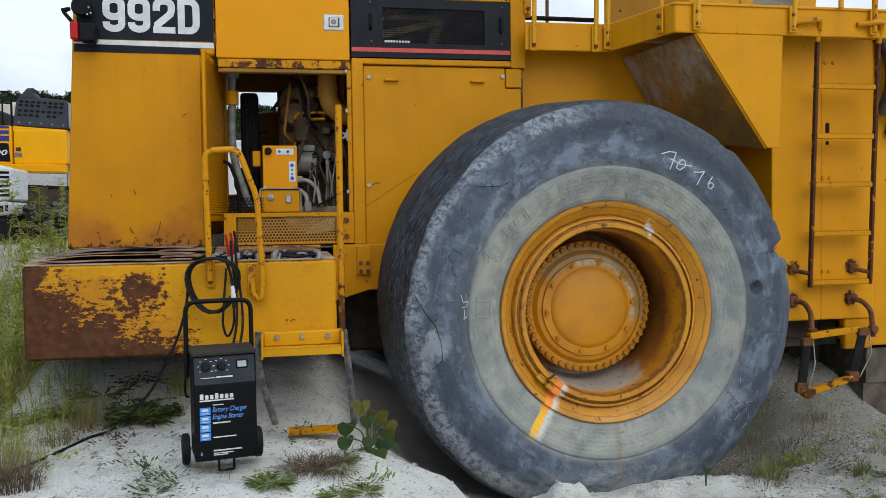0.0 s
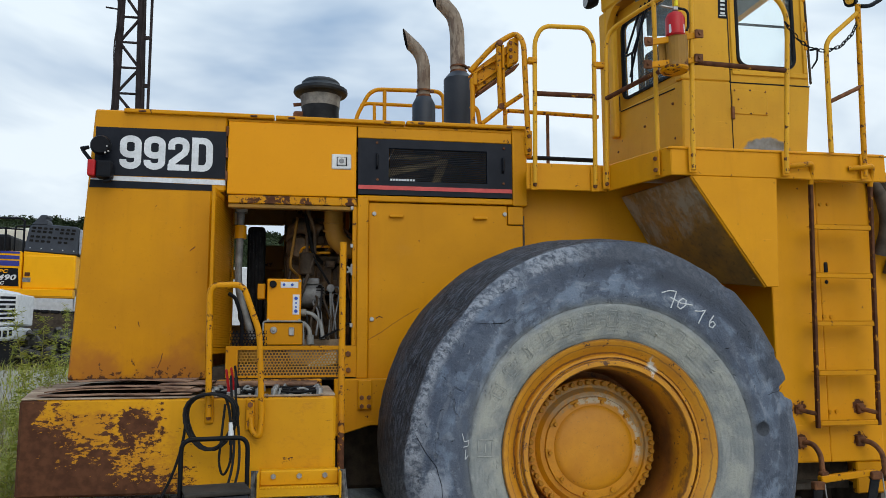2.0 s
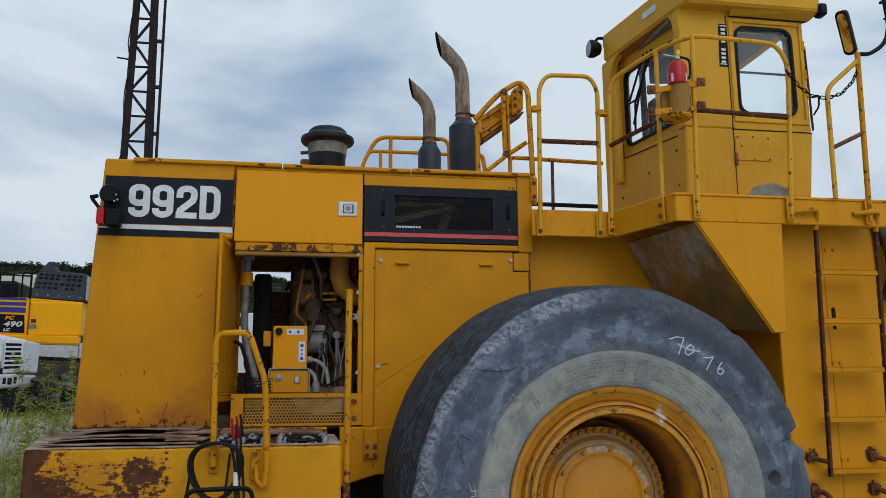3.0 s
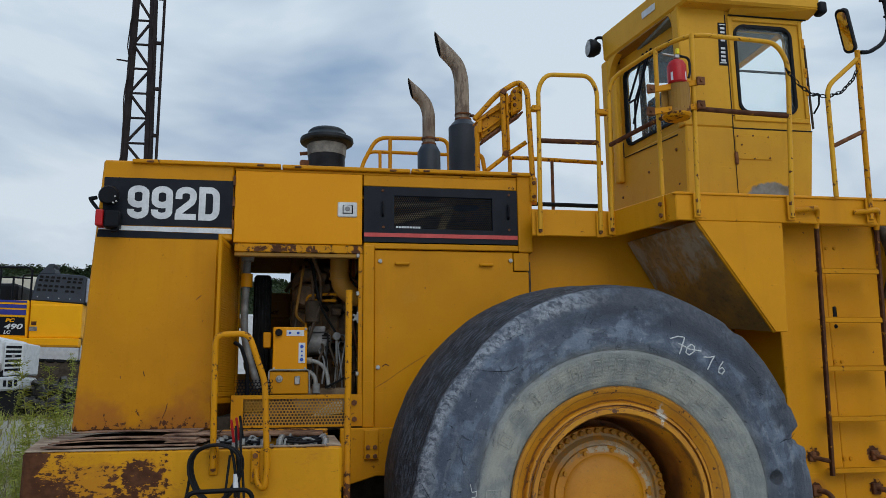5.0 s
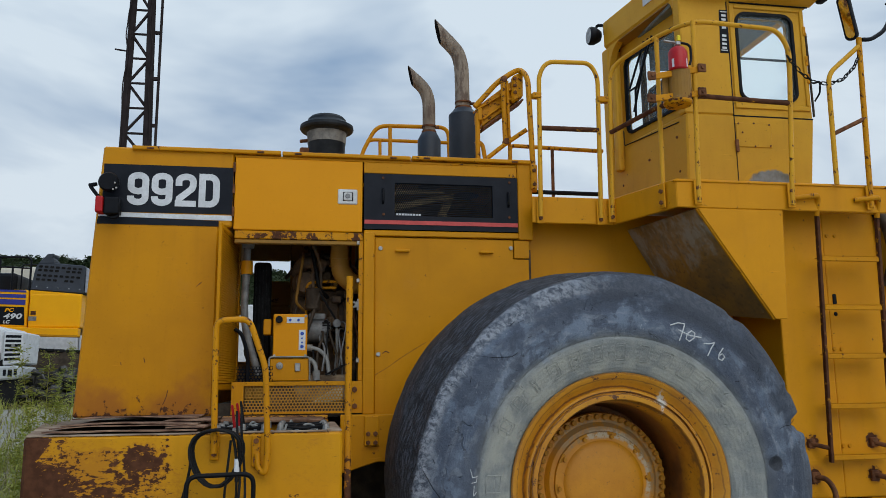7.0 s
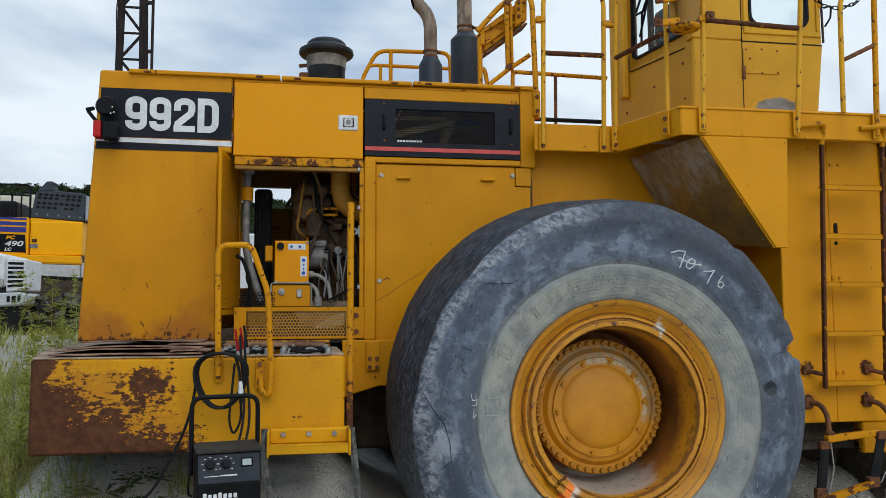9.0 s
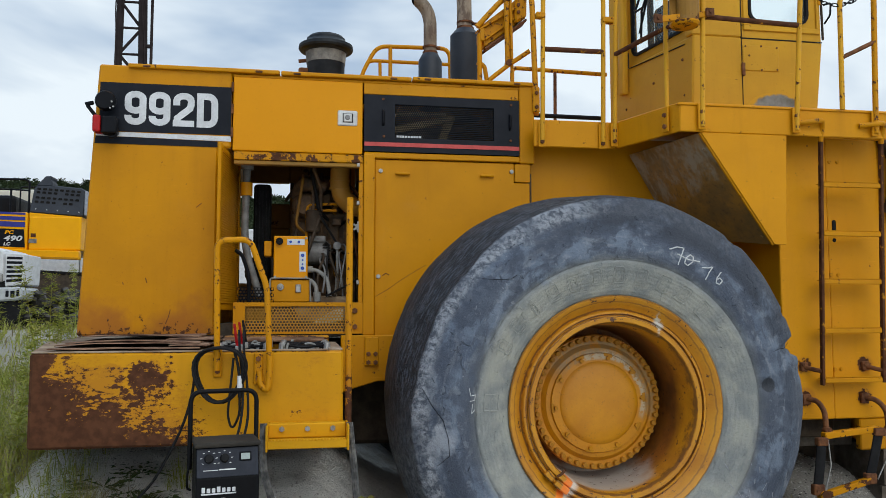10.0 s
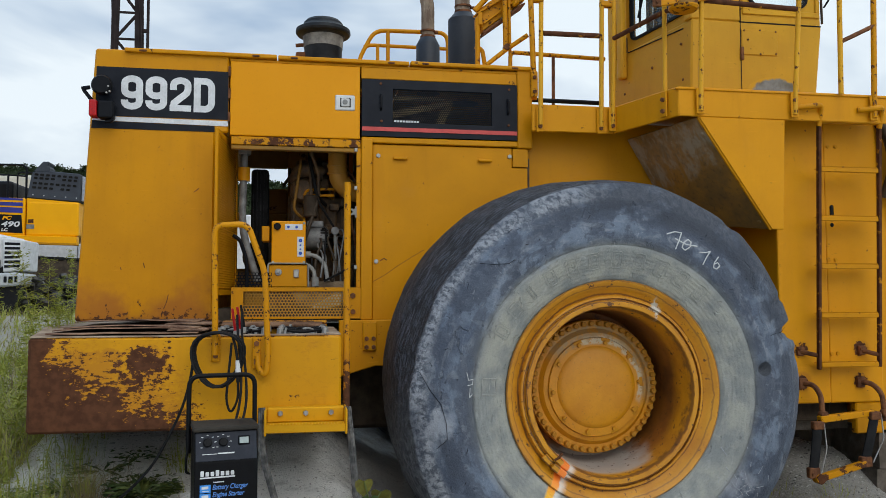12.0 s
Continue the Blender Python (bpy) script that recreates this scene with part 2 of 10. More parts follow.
def under_material():
    """Fender underside: mottled brown paint with a wiped grey patch."""
    m, n, l, b, v = shader("brown_mottled_underside")
    f = noise_tex(n, l, v, 3.0, 7, 0.68)
    c = mix_col(n, l, ramp(n, l, f, 0.35, 0.65), (0.34, 0.155, 0.018), (0.185, 0.100, 0.026))
    c = mix_col(n, l, ramp(n, l, noise_tex(n, l, v, 26, 6, 0.7), 0.52, 0.66, 0, 0.55), c, (0.08, 0.045, 0.02))
    x, z = axis_value(n, l, v, 0), axis_value(n, l, v, 2)
    d = calc(n, l, "ADD", calc(n, l, "ABSOLUTE", calc(n, l, "SUBTRACT", x, 0.80)), calc(n, l, "MULTIPLY", calc(n, l, "ABSOLUTE", calc(n, l, "SUBTRACT", z, 2.86)), 0.8))
    w = noise_tex(n, l, v, 1.0, 7, 0.7, (7.0, 7.0, 3.0), 0.2)
    grey = calc(n, l, "MULTIPLY", ramp(n, l, calc(n, l, "ADD", d, calc(n, l, "MULTIPLY_ADD", w, -0.7, 0.35)), 0.34, 0.08), ramp(n, l, w, 0.42, 0.62, 0.15, 0.75))
    c = mix_col(n, l, calc(n, l, "MULTIPLY", grey, 0.85), c, (0.38, 0.35, 0.28))
    l.new(c, b.inputs["Base Color"])
    b.inputs["Roughness"].default_value = 0.75
    bump(n, l, b, noise_tex(n, l, v, 60, 5), 0.25, 0.004)
    return m


M_UNDER = under_material()
M_RUST = plain("rusted_steel", (0.20, 0.078, 0.028), 0.85, 0.0, 0.55, 14, 70, 0.5, (0.075, 0.030, 0.015))
M_PLANK = plain("rusted_plate", (0.40, 0.31, 0.22), 0.9, 0.0, 0.55, 5, 60, 0.6, (0.19, 0.12, 0.075))
M_BLACK = plain("black_paint", (0.007, 0.008, 0.011), 0.45, 0, 0.4, 4)
M_SCUFF = plain("scuffed_black_paint", (0.010, 0.012, 0.015), 0.5, 0, 0.4, 7, 70, 0.2, (0.026, 0.030, 0.034), spec=0.15)
M_LABEL = plain("black_decal", (0.007, 0.009, 0.014), 0.42, 0, 0.45, 6, second=(0.014, 0.016, 0.022))
M_WHITE = plain("white_decal", (0.66, 0.67, 0.68), 0.5, 0, 0.18, 9)
M_RED = plain("faded_red_decal", (0.60, 0.085, 0.075), 0.5, 0, 0.2, 5)
M_DARK = plain("grimy_dark_metal", (0.085, 0.062, 0.042), 0.7, 0.2, 0.5, 9, 50, 0.4)
M_GRIME = plain("oily_engine_metal", (0.17, 0.098, 0.045), 0.65, 0.0, 0.6, 10, 60, 0.4, (0.06, 0.042, 0.03))
M_GREY = plain("grey_cast_metal", (0.23, 0.23, 0.225), 0.55, 0.2, 0.45, 14)
M_PIPE = plain("pale_grey_hose", (0.31, 0.31, 0.29), 0.6, 0, 0.35, 12)
M_RUBBER = plain("black_rubber", (0.014, 0.014, 0.015), 0.6, 0, 0.4, 12)
M_STEEL = plain("worn_steel", (0.42, 0.41, 0.39), 0.45, 0.7, 0.4, 20)
def stack_material():
    """Heat-greyed pipe with rusty runs down its length."""
    m, n, l, b, v = shader("weathered_exhaust_steel")
    run = noise_tex(n, l, v, 1.0, 6, 0.65, (26.0, 26.0, 8.0), 0.6)
    c = mix_col(n, l, ramp(n, l, noise_tex(n, l, v, 5, 4), 0.35, 0.65), (0.26, 0.205, 0.15), (0.155, 0.115, 0.080))
    c = mix_col(n, l, ramp(n, l, run, 0.46, 0.60, 0, 0.75), c, (0.085, 0.05, 0.032))
    c = mix_col(n, l, ramp(n, l, run, 0.40, 0.30, 0, 0.4), c, (0.40, 0.34, 0.27))
    l.new(c, b.inputs["Base Color"])
    b.inputs["Roughness"].default_value = 0.75
    bump(n, l, b, run, 0.4, 0.006)
    return m


M_STACK = stack_material()
M_SOOT = plain("sooty_steel", (0.02, 0.018, 0.017), 0.85, 0.1, 0.4, 9)
M_WOOD = plain("weathered_timber", (0.15, 0.125, 0.10), 0.85, 0, 0.5, 6, 40, 0.5, (0.07, 0.055, 0.042))
M_REDPL = plain("red_plastic", (0.42, 0.008, 0.010), 0.35, 0, 0.15, 8)
M_CABLE = plain("black_cable", (0.012, 0.012, 0.013), 0.5, 0, 0.3, 30)


# ---- mesh helpers ----
def world_of(ob):
    return (world_of(ob.parent) @ ob.matrix_parent_inverse if ob.parent else Matrix()) @ ob.matrix_basis


def thing(name, at, label, category, group="", rz=0.0):
    e = new(name)
    e.empty_display_size = 0.2
    e.matrix_basis = pose(*at, 0, 0, rz)
    return tagged(e, label, category, group)


def link(name, me, mat, parent, label="", local=False):
    me.materials.append(mat)
    ob = new(name, me)
    if parent:
        ob.parent = parent
        if not local:
            ob.matrix_parent_inverse = world_of(parent).inverted()
    if label:
        ob["label"] = label
    return ob


LOOSE = {"small_print", "bolt", "rivet", "hinge", "hinge_tab", "cover_bolt", "moulded_mark", "curled_plate", "label_dot", "clip", "clamp", "dial_tick", "panel_lip", "pivot_boss", "wiper", "hydraulic_hose", "fuel_line", "door_frame", "handle", "gate_latch"}


def islands(bm):
    """Splits a mesh into its separate pieces."""
    seen, out = set(), []
    for v0 in bm.verts:
        if v0 in seen:
            continue
        grp, todo = [], [v0]
        seen.add(v0)
        while todo:
            v = todo.pop()
            grp.append(v)
            for e in v.link_edges:
                o = e.other_vert(v)
                if o not in seen:
                    seen.add(o)
                    todo.append(o)
        t = bmesh.new()
        m = {v: t.verts.new(v.co) for v in grp}
        for f in {f for v in grp for f in v.link_faces}:
            t.faces.new([m[v] for v in f.verts])
        out.append(t)
    return out


def part(name, bm, mat, parent, label="", smooth=False, local=False):
    if name in LOOSE:
        pieces = islands(bm)
        if len(pieces) > 1:
            bm.free()
            for t in pieces[1:]:
                one_part(name, t, mat, parent, label, smooth, local)
            bm = pieces[0]
    return one_part(name, bm, mat, parent, label, smooth, local)


def one_part(name, bm, mat, parent, label="", smooth=False, local=False):
    bmesh.ops.recalc_face_normals(bm, faces=bm.faces[:])
    me = bpy.data.meshes.new(name)
    bm.to_mesh(me)
    bm.free()
    if smooth:
        me.polygons.foreach_set("use_smooth", [True] * len(me.polygons))
        me.set_sharp_from_angle(angle=radians(smooth if smooth is not True else 40))
    return link(name, me, mat, parent, label, local)


def join(bm, other, m=None):
    me = bpy.data.meshes.new("tmp")
    if m is not None:
        bmesh.ops.transform(other, matrix=m, verts=other.verts[:])
    other.to_mesh(me)
    other.free()
    bm.from_mesh(me)
    bpy.data.meshes.remove(me)
    return bm


def box(bm, x0, x1, y0, y1, z0, z1, bev=0.005, segs=1, m=None):
    t = bmesh.new()
    bmesh.ops.create_cube(t, size=1.0)
    bmesh.ops.transform(t, matrix=Matrix.Translation(((x0 + x1) / 2, (y0 + y1) / 2, (z0 + z1) / 2)) @ Matrix.Diagonal((abs(x1 - x0), abs(y1 - y0), abs(z1 - z0), 1)), verts=t.verts[:])
    if bev:
        bmesh.ops.bevel(t, geom=t.edges[:], offset=bev, segments=segs, affect="EDGES", profile=0.5)
    return join(bm, t, m)


def prism(bm, outline, d0, d1, axis="y", bev=0.005):
    """A flat outline pushed through from d0 to d1. Outline: (x, z) for axis y, (x, y) for z, (y, z) for x."""
    put = {"y": lambda a, c, d: (a, d, c), "z": lambda a, c, d: (a, c, d), "x": lambda a, c, d: (d, a, c)}[axis]
    t = bmesh.new()
    lo = [t.verts.new(put(a, c, d0)) for a, c in outline]
    hi = [t.verts.new(put(a, c, d1)) for a, c in outline]
    t.faces.new(lo), t.faces.new(hi[::-1])
    k = len(lo)
    for i in range(k):
        t.faces.new((lo[i], hi[i], hi[(i + 1) % k], lo[(i + 1) % k]))
    bmesh.ops.recalc_face_normals(t, faces=t.faces[:])
    if bev:
        bmesh.ops.bevel(t, geom=t.edges[:], offset=bev, segments=1, affect="EDGES", profile=0.5)
    return join(bm, t)


def slab(bm, quad, thick, bev=0.004):
    """A plate on four corners, thickened against its normal."""
    q = [Vector(p) for p in quad]
    nrm = (q[1] - q[0]).cross(q[3] - q[0]).normalized() * thick
    t = bmesh.new()
    lo, hi = [t.verts.new(p) for p in q], [t.verts.new(p - nrm) for p in q]
    t.faces.new(lo), t.faces.new(hi[::-1])
    for i in range(4):
        t.faces.new((lo[i], hi[i], hi[(i + 1) % 4], lo[(i + 1) % 4]))
    bmesh.ops.recalc_face_normals(t, faces=t.faces[:])
    if bev:
        bmesh.ops.bevel(t, geom=t.edges[:], offset=bev, segments=1, affect="EDGES", profile=0.5)
    return join(bm, t)


def rounded(pts, r, steps=5):
    p = [Vector(a) for a in pts]
    out = [p[0]]
    for a, b, c in zip(p, p[1:], p[2:]):
        k = min(r, (a - b).length * 0.49, (c - b).length * 0.49)
        s, e = b + (a - b).normalized() * k, b + (c - b).normalized() * k
        for i in range(steps + 1):
            u = i / steps
            out.append(s * (1 - u) ** 2 + b * 2 * u * (1 - u) + e * u * u)
    return out + [p[-1]]


def tube(bm, pts, r, n=10, fillet=0.0, caps=True, radii=None):
    p = rounded(pts, fillet) if fillet else [Vector(a) for a in pts]
    rings, side = [], None
    for i, c in enumerate(p):
        d = (p[min(i + 1, len(p) - 1)] - p[max(i - 1, 0)]).normalized()
        if side is None:
            side = d.cross(Vector((0.31, 0.17, 0.93)) if abs(d.z) < 0.9 else Vector((0.9, 0.3, 0.1))).normalized()
        side = (side - d * side.dot(d)).normalized()
        up = d.cross(side)
        rr = radii[i] if radii else r
        rings.append([bm.verts.new(c + (side * math.cos(a) + up * math.sin(a)) * rr) for a in [2 * math.pi * k / n for k in range(n)]])
    for a, b in zip(rings, rings[1:]):
        for k in range(n):
            bm.faces.new((a[k], a[(k + 1) % n], b[(k + 1) % n], b[k]))
    if caps:
        bm.faces.new(rings[0][::-1]), bm.faces.new(rings[-1])
    return bm


def lathe(bm, prof, centre, axis="y", n=64, warp=None):
    """Turns (distance along the axis, radius) round it."""
    rings = []
    cx, cy, cz = centre
    for d, r in prof:
        ring = []
        for k in range(n):
            a = 2 * math.pi * k / n
            dd, rr = warp(d, r, a) if warp else (d, r)
            c, s = rr * math.cos(a), rr * math.sin(a)
            ring.append(bm.verts.new({"y": (cx + c, cy + dd, cz + s), "z": (cx + c, cy + s, cz + dd), "x": (cx + dd, cy + c, cz + s)}[axis]))
        rings.append(ring)
    for a, b in zip(rings, rings[1:]):
        for k in range(n):
            bm.faces.new((a[k], a[(k + 1) % n], b[(k + 1) % n], b[k]))
    return bm


def disc_prof(y0, y1, r, ch=0.004):
    return [(y1, 0.0005), (y1, r), (y0 + ch, r), (y0, r - ch), (y0, 0.0005)]


def bolt(bm, x, y, z, r=0.014, h=0.014, axis="y"):
    """A hexagon head, its face towards -y (or -x, +z)."""
    t = bmesh.new()
    bmesh.ops.create_cone(t, cap_ends=True, segments=6, radius1=r, radius2=r * 0.9, depth=h)
    m = {"y": pose(x, y - h / 2, z, 90), "x": pose(x - h / 2, y, z, 0, -90), "z": pose(x, y, z + h / 2)}[axis]
    return join(bm, t, m)


def perforated(bm, x0, x1, z0, z1, y, pitch, hole, stagger=True):
    """A thin sheet with rows of round holes."""
    cols, rows = max(1, round((x1 - x0) / pitch)), max(1, round((z1 - z0) / (pitch * 0.9)))
    pw, ph = (x1 - x0) / cols, (z1 - z0) / rows
    for j in range(rows):
        off = pw / 2 if stagger and j % 2 else 0
        for i in range(cols - (1 if off else 0)):
            cx, cz = x0 + (i + 0.5) * pw + off, z0 + (j + 0.5) * ph
            o, q = [], []
            for k, (sx, sz) in enumerate(((1, 0), (1, 1), (0, 1), (-1, 1), (-1, 0), (-1, -1), (0, -1), (1, -1))):
                o.append(bm.verts.new((cx + sx * pw / 2, y, cz + sz * ph / 2)))
                a = math.pi / 4 * k
                q.append(bm.verts.new((cx + math.cos(a) * hole, y, cz + math.sin(a) * hole)))
            for k in range(8):
                bm.faces.new((o[k], o[(k + 1) % 8], q[(k + 1) % 8], q[k]))
    return bm


def letters(text, size, mat, name, parent, m, bold=0.0, deep=0.002, sx=1.0, label="", shear=0.0, local=False, fit=None):
    """Lettering laid along x; fit: (width, height) that it is brought to."""
    cu = bpy.data.curves.new("type", "FONT")
    cu.body, cu.size, cu.offset, cu.extrude, cu.align_x, cu.shear, cu.space_character = text, size, bold, deep, "LEFT", shear, 1.0 + 5 * bold
    ob = new("type", cu)
    me = bpy.data.meshes.new_from_object(ob.evaluated_get(bpy.context.evaluated_depsgraph_get()))
    bpy.data.objects.remove(ob)
    bpy.data.curves.remove(cu)
    if fit:
        co = np.empty(len(me.vertices) * 3)
        me.vertices.foreach_get("co", co)
        co = co.reshape(-1, 3)
        lo, hi = co.min(0), co.max(0)
        me.transform(Matrix.Diagonal((fit[0] / (hi[0] - lo[0]), fit[1] / (hi[1] - lo[1]), 1, 1)) @ Matrix.Translation((-lo[0], -lo[1], 0)))
    me.transform(m @ Matrix.Diagonal((sx, 1, 1, 1)))
    me.materials.clear()
    return link(name, me, mat, parent, label, local)


def ribbon(bm, pts, w, y, closed=False, thick=0.003):
    """A flat stroke of even width in the plane y, for block figures."""
    p = [Vector((a, c)) for a, c in pts]
    k = len(p)
    L, R = [], []
    for i in range(k):
        a = p[i - 1] if i or closed else p[0]
        c = p[(i + 1) % k] if i < k - 1 or closed else p[-1]
        d0, d1 = (p[i] - a), (c - p[i])
        d0 = d0.normalized() if d0.length > 1e-6 else d1.normalized()
        d1 = d1.normalized() if d1.length > 1e-6 else d0
        n0, n1 = Vector((-d0.y, d0.x)), Vector((-d1.y, d1.x))
        m = (n0 + n1).normalized()
        m *= w / 2 / max(0.35, m.dot(n0))
        L.append(bm.verts.new((p[i].x + m.x, y, p[i].y + m.y)))
        R.append(bm.verts.new((p[i].x - m.x, y, p[i].y - m.y)))
    for i in range(k if closed else k - 1):
        j = (i + 1) % k
        bm.faces.new((L[i], L[j], R[j], R[i]))
    return bm


def rounded_rect(x0, x1, z0, z1, r, steps=6):
    out = []
    for cx, cz, a0 in ((x1 - r, z1 - r, 0), (x0 + r, z1 - r, 90), (x0 + r, z0 + r, 180), (x1 - r, z0 + r, 270)):
        for i in range(steps + 1):
            a = radians(a0 + 90 * i / steps)
            out.append((cx + r * math.cos(a), cz + r * math.sin(a)))
    return out


def smooth_step(a, b, x):
    u = min(1.0, max(0.0, (x - a) / (b - a)))
    return u * u * (3 - 2 * u)


def ground_z(x, y):
    left = smooth_step(-0.75, -1.75, x) * (1 - 0.85 * smooth_step(-1.6, -3.6, y))
    h = 0.25 + 0.345 * left
    h -= 0.05 * math.exp(-((x - 0.2) / 0.9) ** 2 - ((y + 0.2) / 0.7) ** 2) * (1 - left)
    # crumbled stone heaped against the foot of the tyre
    ragged = 0.035 * noise.noise((x * 9, y * 9, 7)) + 0.02 * noise.noise((x * 23, y * 23, 8))
    h += (0.085 * math.exp(-((x + 0.37) / 0.105) ** 4) - 0.02 * math.exp(-((x + 0.08) / 0.11) ** 2) + 0.035 * math.exp(-((x - 0.34) / 0.24) ** 4) + ragged) * math.exp(-((y + 0.30) / 0.13) ** 2)
    h -= 0.11 * math.exp(-((x + 0.76) / 0.20) ** 4 - ((y + 0.30) / 0.38) ** 4)
    pit = math.exp(-((x - 0.1) / 1.30) ** 4 - ((y - 0.72) / 0.72) ** 4)
    h += (-0.08 - h) * pit
    h += (1.5 - h) * smooth_step(2.6, 10.5, y) * 0.97
    # spoil pushed up under the counterweight
    h += 0.26 * smooth_step(-0.15, 1.4, y) * smooth_step(-1.25, -1.9, x) * (1 - smooth_step(1.9, 3.2, y)) * smooth_step(-4.4, -3.4, x)
    # gravel banked under the side tank
    h += 0.36 * smooth_step(0.35, 1.15, y) * smooth_step(1.38, 1.75, x) * (1 - smooth_step(2.2, 2.6, x)) * (1 - smooth_step(2.0, 3.0, y))
    near = math.exp(-(x * x + y * y) / 300)
    h += near * (0.05 * noise.noise((x * 1.3, y * 1.3, 0)) + 0.022 * noise.noise((x * 5, y * 5, 3)) + 0.009 * noise.noise((x * 17, y * 17, 5)))
    return h


# ---- ground: one sheet of pale crushed stone reaching the horizon ----
def graded(lo, hi, step, far, grow=1.22):
    v = list(np.arange(lo, hi, step))
    s, a, b = step, lo, hi
    while b < far:
        s *= grow
        a, b = a - s, b + s
        v = [a] + v + [b]
    return v


def sand_material():
    m, n, l, b, v = shader("pale_crushed_stone")
    big = noise_tex(n, l, v, 0.9, 6, 0.62)
    mid = noise_tex(n, l, v, 7, 6, 0.65)
    fine = noise_tex(n, l, v, 70, 4, 0.7)
    grain = n.new("ShaderNodeTexVoronoi")
    grain.inputs["Scale"].default_value = 95
    l.new(v, grain.inputs["Vector"])
    c = mix_col(n, l, ramp(n, l, big, 0.35, 0.68), (0.82, 0.80, 0.75), (0.68, 0.655, 0.60))
    c = mix_col(n, l, ramp(n, l, mid, 0.50, 0.74, 0, 0.5), c, (0.40, 0.38, 0.335))
    c = mix_col(n, l, ramp(n, l, fine, 0.56, 0.70, 0, 0.75), c, (0.16, 0.15, 0.13))
    # soil and dead litter away from the worked bank
    y = axis_value(n, l, v, 1)
    x = axis_value(n, l, v, 0)
    wide = noise_tex(n, l, v, 0.16, 4, 0.6)
    back = calc(n, l, "ADD", ramp(n, l, y, 1.5, 5.0), calc(n, l, "MULTIPLY", ramp(n, l, x, -3.3, -4.6), ramp(n, l, y, -1.6, 0.6)))
    back = calc(n, l, "ADD", back, ramp(n, l, wide, 0.52, 0.62, 0, 0.7))
    soil = ramp(n, l, calc(n, l, "ADD", calc(n, l, "MULTIPLY", back, 0.5), calc(n, l, "MULTIPLY", mid, 0.8)), 0.45, 0.8, 0, 0.7)
    c = mix_col(n, l, soil, c, (0.185, 0.168, 0.115))
    grit = ramp(n, l, calc(n, l, "ADD", calc(n, l, "MULTIPLY", ramp(n, l, calc(n, l, "ADD", calc(n, l, "ABSOLUTE", calc(n, l, "SUBTRACT", x, 2.0)), calc(n, l, "MULTIPLY", calc(n, l, "ABSOLUTE", calc(n, l, "SUBTRACT", y, 0.5)), 0.6)), 2.4, 0.6), 0.45), calc(n, l, "MULTIPLY", mid, 0.7)), 0.38, 0.72, 0, 0.85)
    c = mix_col(n, l, grit, c, (0.31, 0.29, 0.25))
    # grey gravel of the yard behind the crest of the dumped white stone
    yard = calc(n, l, "MULTIPLY", ramp(n, l, calc(n, l, "ADD", y, calc(n, l, "MULTIPLY_ADD", mid, 0.5, -0.25)), -0.22, 0.02), ramp(n, l, calc(n, l, "ADD", x, calc(n, l, "MULTIPLY_ADD", mid, 0.7, -0.35)), -1.75, -1.35))
    c = mix_col(n, l, calc(n, l, "MULTIPLY", yard, 0.58), c, mix_col(n, l, ramp(n, l, fine, 0.4, 0.65), (0.27, 0.25, 0.22), (0.12, 0.11, 0.095)))
    l.new(c, b.inputs["Base Color"])
    b.inputs["Roughness"].default_value = 0.95
    h = calc(n, l, "ADD", calc(n, l, "MULTIPLY", grain.outputs["Distance"], 0.5), calc(n, l, "ADD", fine, mid))
    bump(n, l, b, h, 0.8, 0.03)
    return m


M_SAND = sand_material()
gx, gy = graded(-5.2, 4.2, 0.036, 2500), graded(-3.2, 4.2, 0.036, 2500)
g_verts = [(x, y, ground_z(x, y)) for y in gy for x in gx]
g_w = len(gx)
g_faces = [(j * g_w + i, j * g_w + i + 1, (j + 1) * g_w + i + 1, (j + 1) * g_w + i) for j in range(len(gy) - 1) for i in range(g_w - 1)]
g_me = bpy.data.meshes.new("ground")
g_me.from_pydata(g_verts, [], g_faces)
g_me.polygons.foreach_set("use_smooth", [True] * len(g_faces))
ground = link("ground", g_me, M_SAND, None)
tagged(ground, "pale crushed stone ground heaped into a low bank", "ground", kind="structure")

# ---- the loader ----
H, HF = 1.21, 3.30
loader = thing("wheel_loader", (0.0, 2.2, 0.0), "large weathered yellow wheel loader with chipped, rusting paint", "wheel loader")

# rear radiator housing with its sloping back
bm = prism(bmesh.new(), [(-3.297, 3.522), (-2.39, 3.522), (-2.39, 2.953), (-2.482, 2.953), (-2.482, 1.62), (-3.392, 1.62)], H, HF, bev=0.012)
housing = part("radiator_housing", bm, M_YEL_LOW, loader, "yellow radiator housing with rust bleeding along its foot")
bm = box(bmesh.new(), -3.286, -2.392, H - 0.004, H + 0.003, 3.045, 3.393, 0)
part("model_decal", bm, M_LABEL, housing, "black decal panel with white model number")
bm = prism(bmesh.new(), [(-3.306, 3.012), (-2.392, 2.998), (-2.392, 3.036), (-3.304, 3.042)], H - 0.0045, H + 0.002, bev=0)
part("white_stripe", bm, M_WHITE, housing)
bm = prism(bmesh.new(), [(-3.313, 2.957), (-2.484, 2.955), (-2.484, 2.996), (-3.306, 3.010)], H - 0.0045, H + 0.002, bev=0)
part("black_stripe", bm, M_LABEL, housing)
def arc(cx, cz, rx, rz, a0, a1, n=8):
    return [(cx + rx * math.cos(radians(a0 + (a1 - a0) * i / n)), cz + rz * math.sin(radians(a0 + (a1 - a0) * i / n))) for i in range(n + 1)]


